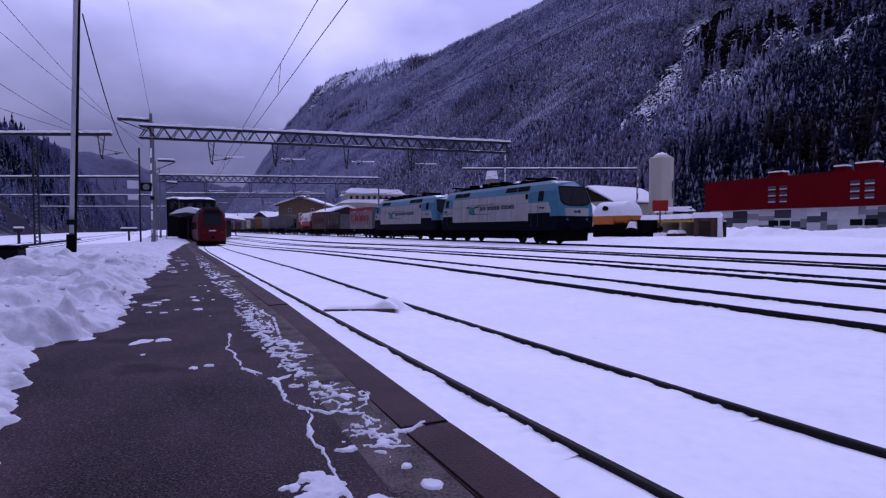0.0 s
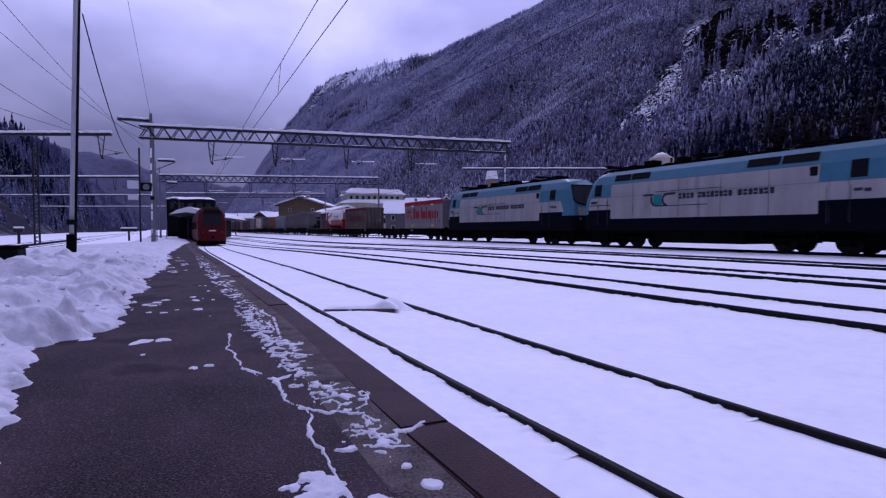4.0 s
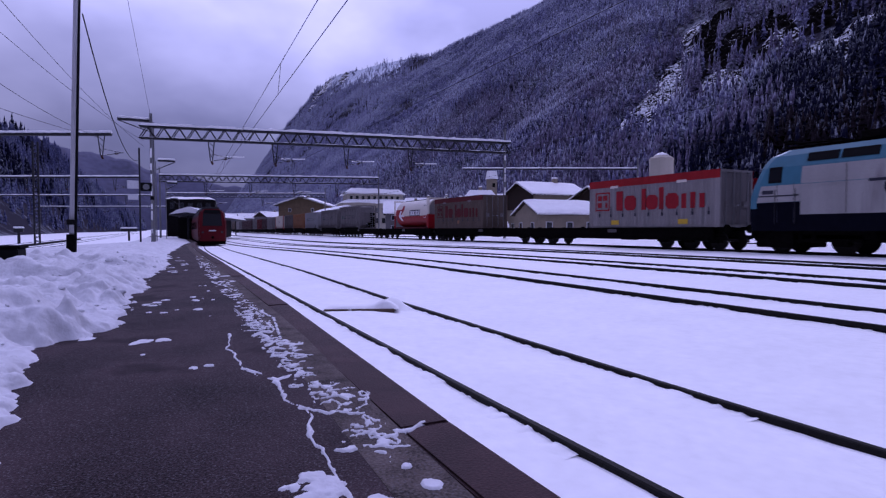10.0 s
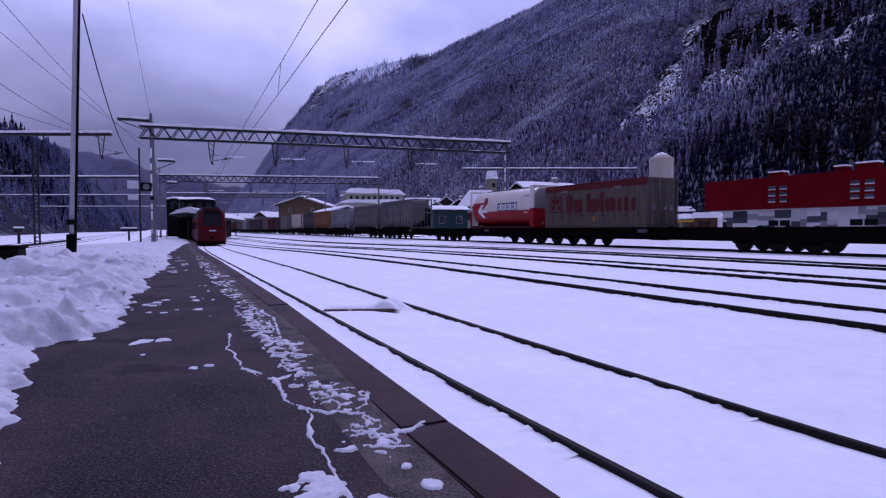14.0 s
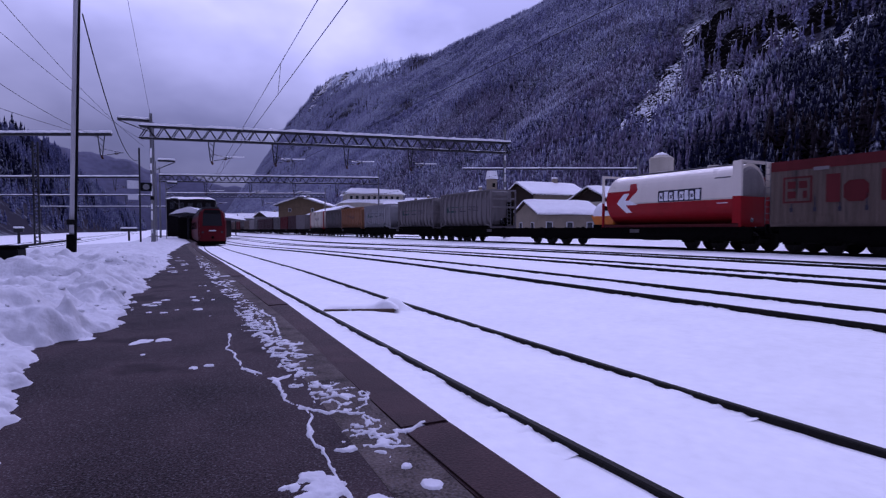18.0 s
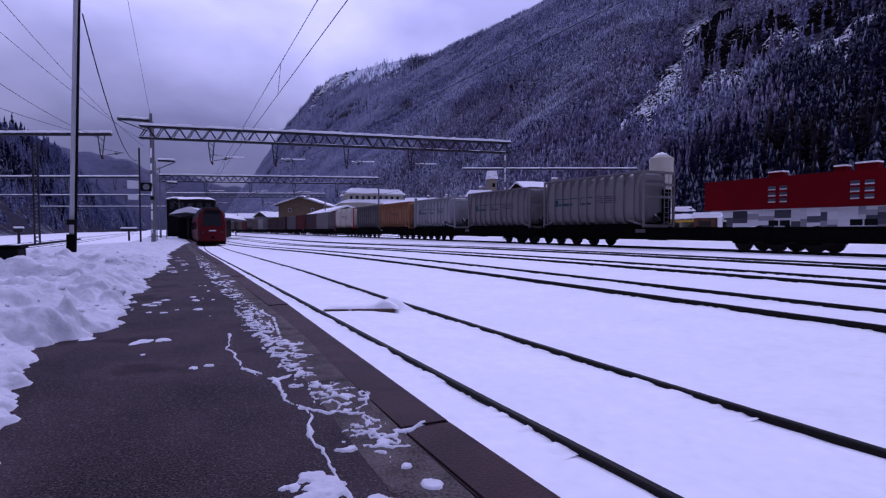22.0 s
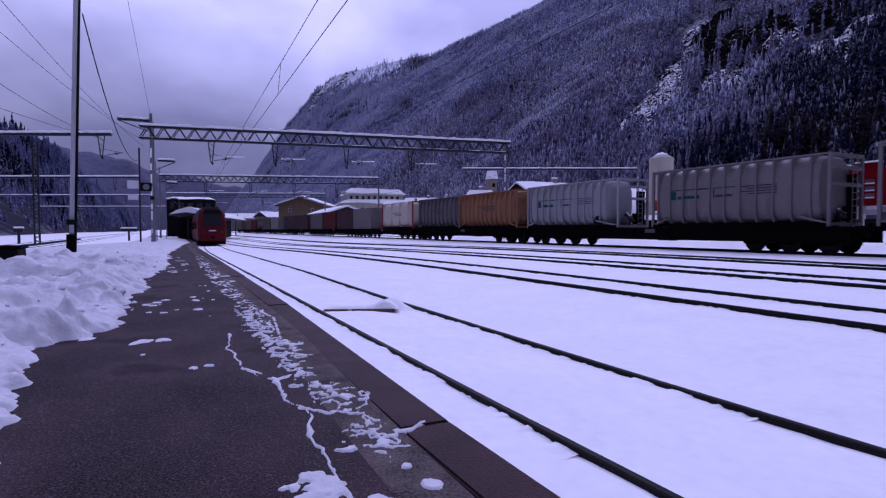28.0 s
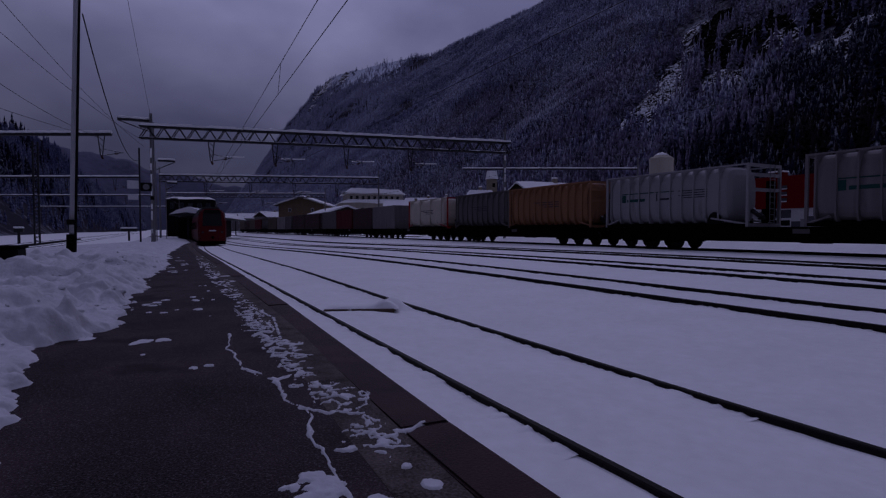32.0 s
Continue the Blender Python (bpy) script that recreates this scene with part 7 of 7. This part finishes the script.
# brown hut and snow-covered loading bank
hut = thing("trackside_hut", pose(37.0, 28.3, 0.15, 0, 0, -52), "small brown board hut under a thick snow cap", "hut")
for k in range(8):
    part("board", boxes((-0.80 + k * 0.2, -0.80 + k * 0.2 + 0.19, -0.8, -0.76, 0, 1.88)), "wood_brown", hut)
part("wall_shell", boxes((-0.80, 0.80, -0.757, 0.8, 0, 1.88)), "wood_brown", hut)
part("door", boxes((-0.45, 0.35, -0.83, -0.805, 0.1, 1.65)), "wood_dark", hut, "dark plank door")
part("snow_cap", boxes((-0.95, 1.15, -0.95, 1.0, 1.88, 2.3), bevel=0.14), "snow", hut)
part("snow_drift", loft([[(0.82, -0.8, -0.1), (1.25, -0.8, -0.1), (1.1, -0.7, 1.9), (0.82, -0.7, 1.9)], [(0.82, 0.9, -0.1), (1.25, 0.9, -0.1), (1.1, 0.8, 1.9), (0.82, 0.8, 1.9)]]), "snow", hut)

bank = thing("loading_ramp", pose(39.4, 29.4, 0), "low concrete loading ramp covered with snow", "ramp")
part("deck", boxes((-1.2, 1.6, 0, 10.6, 1.78, 1.95)), "concrete", bank)
part("edge_beam", boxes((-1.26, -1.2, 0, 10.6, 1.76, 1.94)), "pipe_yellow", bank, "faded yellow edge beam")
part("deck_snow", snow_slab(bmesh.new(), -1.32, 1.7, -0.1, 10.7, 1.95, 0.5), "snow", bank)
for k in range(6):
    part("support", boxes((-1.0, 1.4, 0.2 + k * 2.0, 0.45 + k * 2.0, -0.3, 1.78)), "concrete", bank)
part("back_wall", boxes((1.4, 1.6, 0, 10.6, -0.3, 1.78)), "wood_dark", bank)
for k in range(5):
    part("rail_post", rods(((1.5, 3.3 + k * 0.9, 1.9), (1.5, 3.3 + k * 0.9, 3.0), 0.05)), "galv_dark", bank)
part("top_rail", rods(((1.5, 3.2, 3.0), (1.5, 7.1, 3.0), 0.05)), "galv_dark", bank)
part("rail_snow", snow_slab(bmesh.new(), 1.25, 1.85, 3.1, 7.2, 2.7, 0.45), "snow", bank, "snow heaped over the railing")
for k, (yy, w, h) in enumerate(((3.6, 1.1, 0.75), (5.3, 1.5, 0.55), (7.3, 1.2, 0.8), (9.0, 1.4, 0.5))):
    st = thing("timber_stack", pose(37.3, 27.6 + yy, 0.1), "stack of sleepers under snow beside the ramp", "timber", "timber stacks")
    for j in range(3):
        part("sleeper", boxes((-0.5, 0.5, -w / 2, w / 2, j * h / 3, j * h / 3 + h / 3 - 0.03), bevel=0.02), "wood_brown", st)
    part("snow_cap", snow_slab(bmesh.new(), -0.56, 0.56, -w / 2 - 0.06, w / 2 + 0.06, h - 0.04, 0.28), "snow", st)

sg = thing("red_sign", pose(*through_px(1168, 400, 46)[:2], 0.0), "plain red board on a dark post", "sign")
part("board", boxes((-0.62, 0.62, -0.03, 0.03, 2.7, 3.6), bevel=0.01), "sign_red", sg)
part("post", rods(((0, 0.06, 0), (0, 0.06, 3.5), 0.06)), "galv_dark", sg)
sg.rotation_euler = (0, 0, radians(-40))

# ---- station end: railcar, canopy, signals ----
rc = thing("railcar", pose(2.705 + float(bend(63.5)), 63.5, -float(dip(63.5)), 0, 0, -1.2), "red electric railcar standing at the platform", "train")
poly = lambda g: [(-1.42 * g, 0.5), (1.42 * g, 0.5), (1.46 * g, 1.2), (1.46 * g, 2.6), (1.25 * g, 3.6), (0.8 * g, 3.95), (-0.8 * g, 3.95), (-1.25 * g, 3.6), (-1.46 * g, 2.6), (-1.46 * g, 1.2)]


def car_sec(y, g, top):
    return [(x, y + max(0, z - 1.6) * top, z) for x, z in poly(g)]


part("body", loft([car_sec(0.0, 0.86, 0.32), car_sec(0.35, 0.97, 0.26), car_sec(1.4, 1.0, 0), car_sec(52, 1.0, 0)]), "railcar_red", rc)
part("windscreen", loft([[(x, 0.0 - d + max(0, z - 1.6) * 0.32, z) for x, z in ((-0.98, 2.12), (0.98, 2.12), (0.88, 3.42), (-0.88, 3.42))] for d in (0.015, -0.06)]), "windscreen", rc, "wide dark windscreen")
part("destination_display", loft([[(x, 0.0 - d + max(0, z - 1.6) * 0.32, z) for x, z in ((-0.92, 3.44), (0.92, 3.44), (0.76, 3.86), (-0.76, 3.86))] for d in (0.02, -0.06)]), "black", rc)
part("white_band", boxes((-0.35, 0.35, -0.03, -0.01, 1.55, 1.68)), "sign_white", rc)
for x in (-0.95, 0.95):
    part("lamp", rods(((x, -0.03, 1.45), (x, 0.1, 1.45), 0.12), n=10), "grille", rc)
part("skirt", loft([[(x, y, z) for x, z in ((-1.3, 0.15), (1.3, 0.15), (1.38, 0.62), (-1.38, 0.62))] for y in (0.15, 51)]), "underframe", rc)
part("coupler", rods(((0, -0.4, 0.9), (0, 0.2, 0.9), 0.14), n=10), "underframe", rc)
part("roof_shell", loft([[(x, y, z) for x, z in ((-1.36, 3.2), (-1.27, 3.62), (-0.82, 3.99), (0.82, 3.99), (1.27, 3.62), (1.36, 3.2))] for y in (0.9, 52)]), "grille", rc, "dark grey roof")
part("roof_unit", boxes((-0.9, 0.9, 3, 14, 3.9, 4.25), (-0.9, 0.9, 18, 30, 3.9, 4.2), bevel=0.05), "grille", rc)
for k in range(14):
    part("side_window", boxes((-1.475, -1.455, 3 + k * 3.4, 5.4 + k * 3.4, 1.75, 2.6)), "glass", rc)

cx, cy, _ = through_px(330, 400, 76)
can = thing("platform_canopy", pose(cx, cy, -0.2, 0, 0, -14), "dark platform canopy with snow heaped on its roof", "canopy")
part("roof", loft([[(-2.3, y, 3.3), (2.3, y, 3.3), (2.3, y, 3.45), (0, y, 3.75), (-2.3, y, 3.45)] for y in (0, 50)]), "galv_dark", can)
part("roof_snow", loft([[(-2.25, y, 3.46), (0, y, 3.77), (2.25, y, 3.46), (1.7, y, 4.05), (0.3, y, 4.55), (-1.2, y, 4.1)] for y in (0.05, 49)]), "snow", can)
for k in range(7):
    part("column", boxes((-0.12, 0.12, 1 + k * 8, 1.24 + k * 8, 0, 3.3)), "galv_dark", can)
# near-black block added to fill the space under the canopy
part("dark_infill", boxes((-2.0, 1.6, 4, 30, 0, 3.1)), "near_black", can)

stn = thing("station_building", pose(*through_px(338, 400, 118)[:2], -0.6, 0, 0, -6), "dark station building with a flat snowy roof", "building")
part("wall_shell", boxes((-4.6, 4.6, 0, 26, 0, 8.2)), "near_black", stn)
part("attic", boxes((-4.8, 4.8, -0.3, 26, 5.6, 8.2)), "near_black", stn, "dark top storey")
part("roof_snow", snow_slab(bmesh.new(), -4.9, 4.9, -0.4, 26, 8.2, 0.7), "snow", stn)
for k in range(5):
    part("window", boxes((-4.0 + k * 1.75, -3.0 + k * 1.75, -0.34, -0.305, 6.1, 7.5)), "glass", stn)

# edge of the next platform across the side tracks
edge = thing("side_platform_edge", pose(-11.75, 0, 0), "dark low platform edge beyond the ploughed snow", "kerb", kind="structure")
for k in range(34):
    part("kerb_stone", boxes((-0.12, 0.12, 6.0 + k * 3.0, 8.98 + k * 3.0, -0.3, 0.10 - float(dip(8.0 + k * 3.0))), bevel=0.01), "black", edge)

# lamps, signals and posts on the platform
def platform_lamp(x, y, h, reach, label):
    t = thing("platform_lamp", pose(x, y, PZ - float(p_dip(y))), label, "lamp", "platform lamps")
    part("pole", rods(((0, 0, 0), (0, 0, h), 0.05), n=10), "galv", t)
    part("arm", rods(((0, 0, h - 0.9), (reach, 0, h), 0.045)), "galv_dark", t)
    xa, xb = sorted((reach * 0.1, reach))
    part("head", boxes((xa, xb, -0.2, 0.2, h - 0.02, h + 0.16), bevel=0.03), "galv_dark", t)
    part("head_snow", boxes((xa, xb, -0.22, 0.22, h + 0.16, h + 0.34), bevel=0.06), "snow", t)
    return t


platform_lamp(*through_px(275, 420, 46.5)[:2], 10.2, -2.6, "grey platform lamp with a snow-topped flat head")
platform_lamp(*through_px(278, 420, 57)[:2], 8.4, 1.8, "grey platform lamp with a snow-topped flat head")
platform_lamp(*through_px(295, 420, 74)[:2], 7.6, 1.4, "grey platform lamp with a snow-topped flat head")
platform_lamp(*through_px(318, 420, 95)[:2], 6.6, -1.4, "grey platform lamp with a snow-topped flat head")

sig = thing("signal_post", pose(*through_px(249, 415, 41)[:2], 0.0), "signal post with white boards and a round clock-like plate", "signal")
part("post", rods(((0, 0, 0), (0, 0, 7.2), 0.06)), "galv_dark", sig)
part("upper_board", boxes((-0.82, -0.06, -0.03, 0.03, 4.18, 4.78), bevel=0.02), "sign_white", sig)
part("lower_board", boxes((-0.78, -0.10, -0.03, 0.03, 3.36, 3.78), bevel=0.02), "sign_white", sig)
part("back_plate", boxes((0.02, 0.80, -0.02, 0.03, 4.02, 4.66), bevel=0.02), "black", sig)
part("dial", loft([[(0.42 + 0.22 * math.cos(2 * math.pi * k / 20), y, 4.34 + 0.22 * math.sin(2 * math.pi * k / 20)) for k in range(20)] for y in (-0.05, -0.02)]), "galv", sig)

# dark steel mast and hut across the far tracks
fm = thing("lattice_mast", pose(*through_px(66, 412, 45)[:2], -0.1), "dark lattice mast beyond the side tracks", "mast")
bm = bmesh.new()
for x in (-0.17, 0.17):
    box(bm, x - 0.06, x + 0.06, -0.08, 0.08, 0, 8.4)
for k in range(26):
    rod(bm, (-0.17, 0, 0.2 + k * 0.31), (0.17, 0, 0.45 + k * 0.31), 0.03, 4)
    rod(bm, (0.17, 0, 0.2 + k * 0.31), (-0.17, 0, 0.45 + k * 0.31), 0.03, 4)
part("lattice", bm, "galv_dark", fm)
bn = thing("relay_cabinet", pose(*through_px(12, 470, 8.6)[:2], 0.42), "black steel cabinet standing in the snow beside the platform", "cabinet")
part("body", boxes((-0.45, 0.2, -0.3, 0.3, -0.3, 0.44), bevel=0.02), "black", bn)
part("lid", boxes((-0.48, 0.23, -0.33, 0.33, 0.44, 0.48), bevel=0.01), "underframe", bn)
for px, py, dep, w in ((33, 392, 60, 0.4), (228, 389, 75, 0.95)):
    c = thing("trackside_box", pose(*through_px(px, py + 8, dep)[:2], 0.95), "dark trackside box on a post with snow on top", "cabinet", "trackside boxes")
    part("body", boxes((-w, w, -0.3, 0.3, -0.05, 0.35)), "galv_dark", c)
    part("post", boxes((-0.12, 0.12, -0.1, 0.1, -1.3, -0.05)), "galv_dark", c)
    part("snow_cap", boxes((-w - 0.05, w + 0.05, -0.35, 0.35, 0.35, 0.55), bevel=0.08), "snow", c)


# ---- what moves ----
# Seconds and metres that the train has rolled towards the eye
ROLL = [(0, 0.0), (1, 4.85), (2, 9.8), (3, 14.85), (5, 25.0), (7, 35.0), (8, 39.9), (10, 49.5), (12, 58.55), (13, 62.9), (14, 67.1), (17, 79.2),
        (20, 91.2), (23, 103.2), (25, 110.2), (26.5, 115.1), (28, 119.7), (29.5, 123.6), (31, 126.75), (31.5, 127.4), (32, 127.8)]


def rolled(t):
    """Distance rolled, on a smooth curve through the rows."""
    ts, ds = [r[0] for r in ROLL], [r[1] for r in ROLL]
    sl = [(ds[1] - ds[0]) / (ts[1] - ts[0])]
    for k in range(1, len(ts) - 1):
        sl.append((ds[k + 1] - ds[k - 1]) / (ts[k + 1] - ts[k - 1]))
    sl.append((ds[-1] - ds[-2]) / (ts[-1] - ts[-2]) * 0.8)
    k = max(0, min(len(ts) - 2, int(np.searchsorted(ts, t, side="right")) - 1))
    h = ts[k + 1] - ts[k]
    u = (t - ts[k]) / h
    return (ds[k] * (1 + 2 * u) + sl[k] * h * u) * (1 - u) ** 2 + (ds[k + 1] * (3 - 2 * u) - sl[k + 1] * h * (1 - u)) * u * u


def motions():
    times = [0.5 * k for k in range(65)]
    for ob, s, z in MOVERS:
        walk(ob, [(t, pose(FREIGHT_X, s - rolled(t), z)) for t in times])
    # wheels turn as they roll
    steps = {}
    for r in (0.46, 0.55):
        rows, last = [], None
        for k in range(32 * 30 + 1):
            t = k / 30
            a = math.degrees(rolled(t) / r)
            if last is None or a - last > 70 or k == 32 * 30:
                rows.append((t, a))
                last = a
        steps[r] = rows
    for ob, y, r in WHEELS:
        walk(ob, [(t, pose(0, y, r, a % 360)) for t, a in steps[r]])


motions()
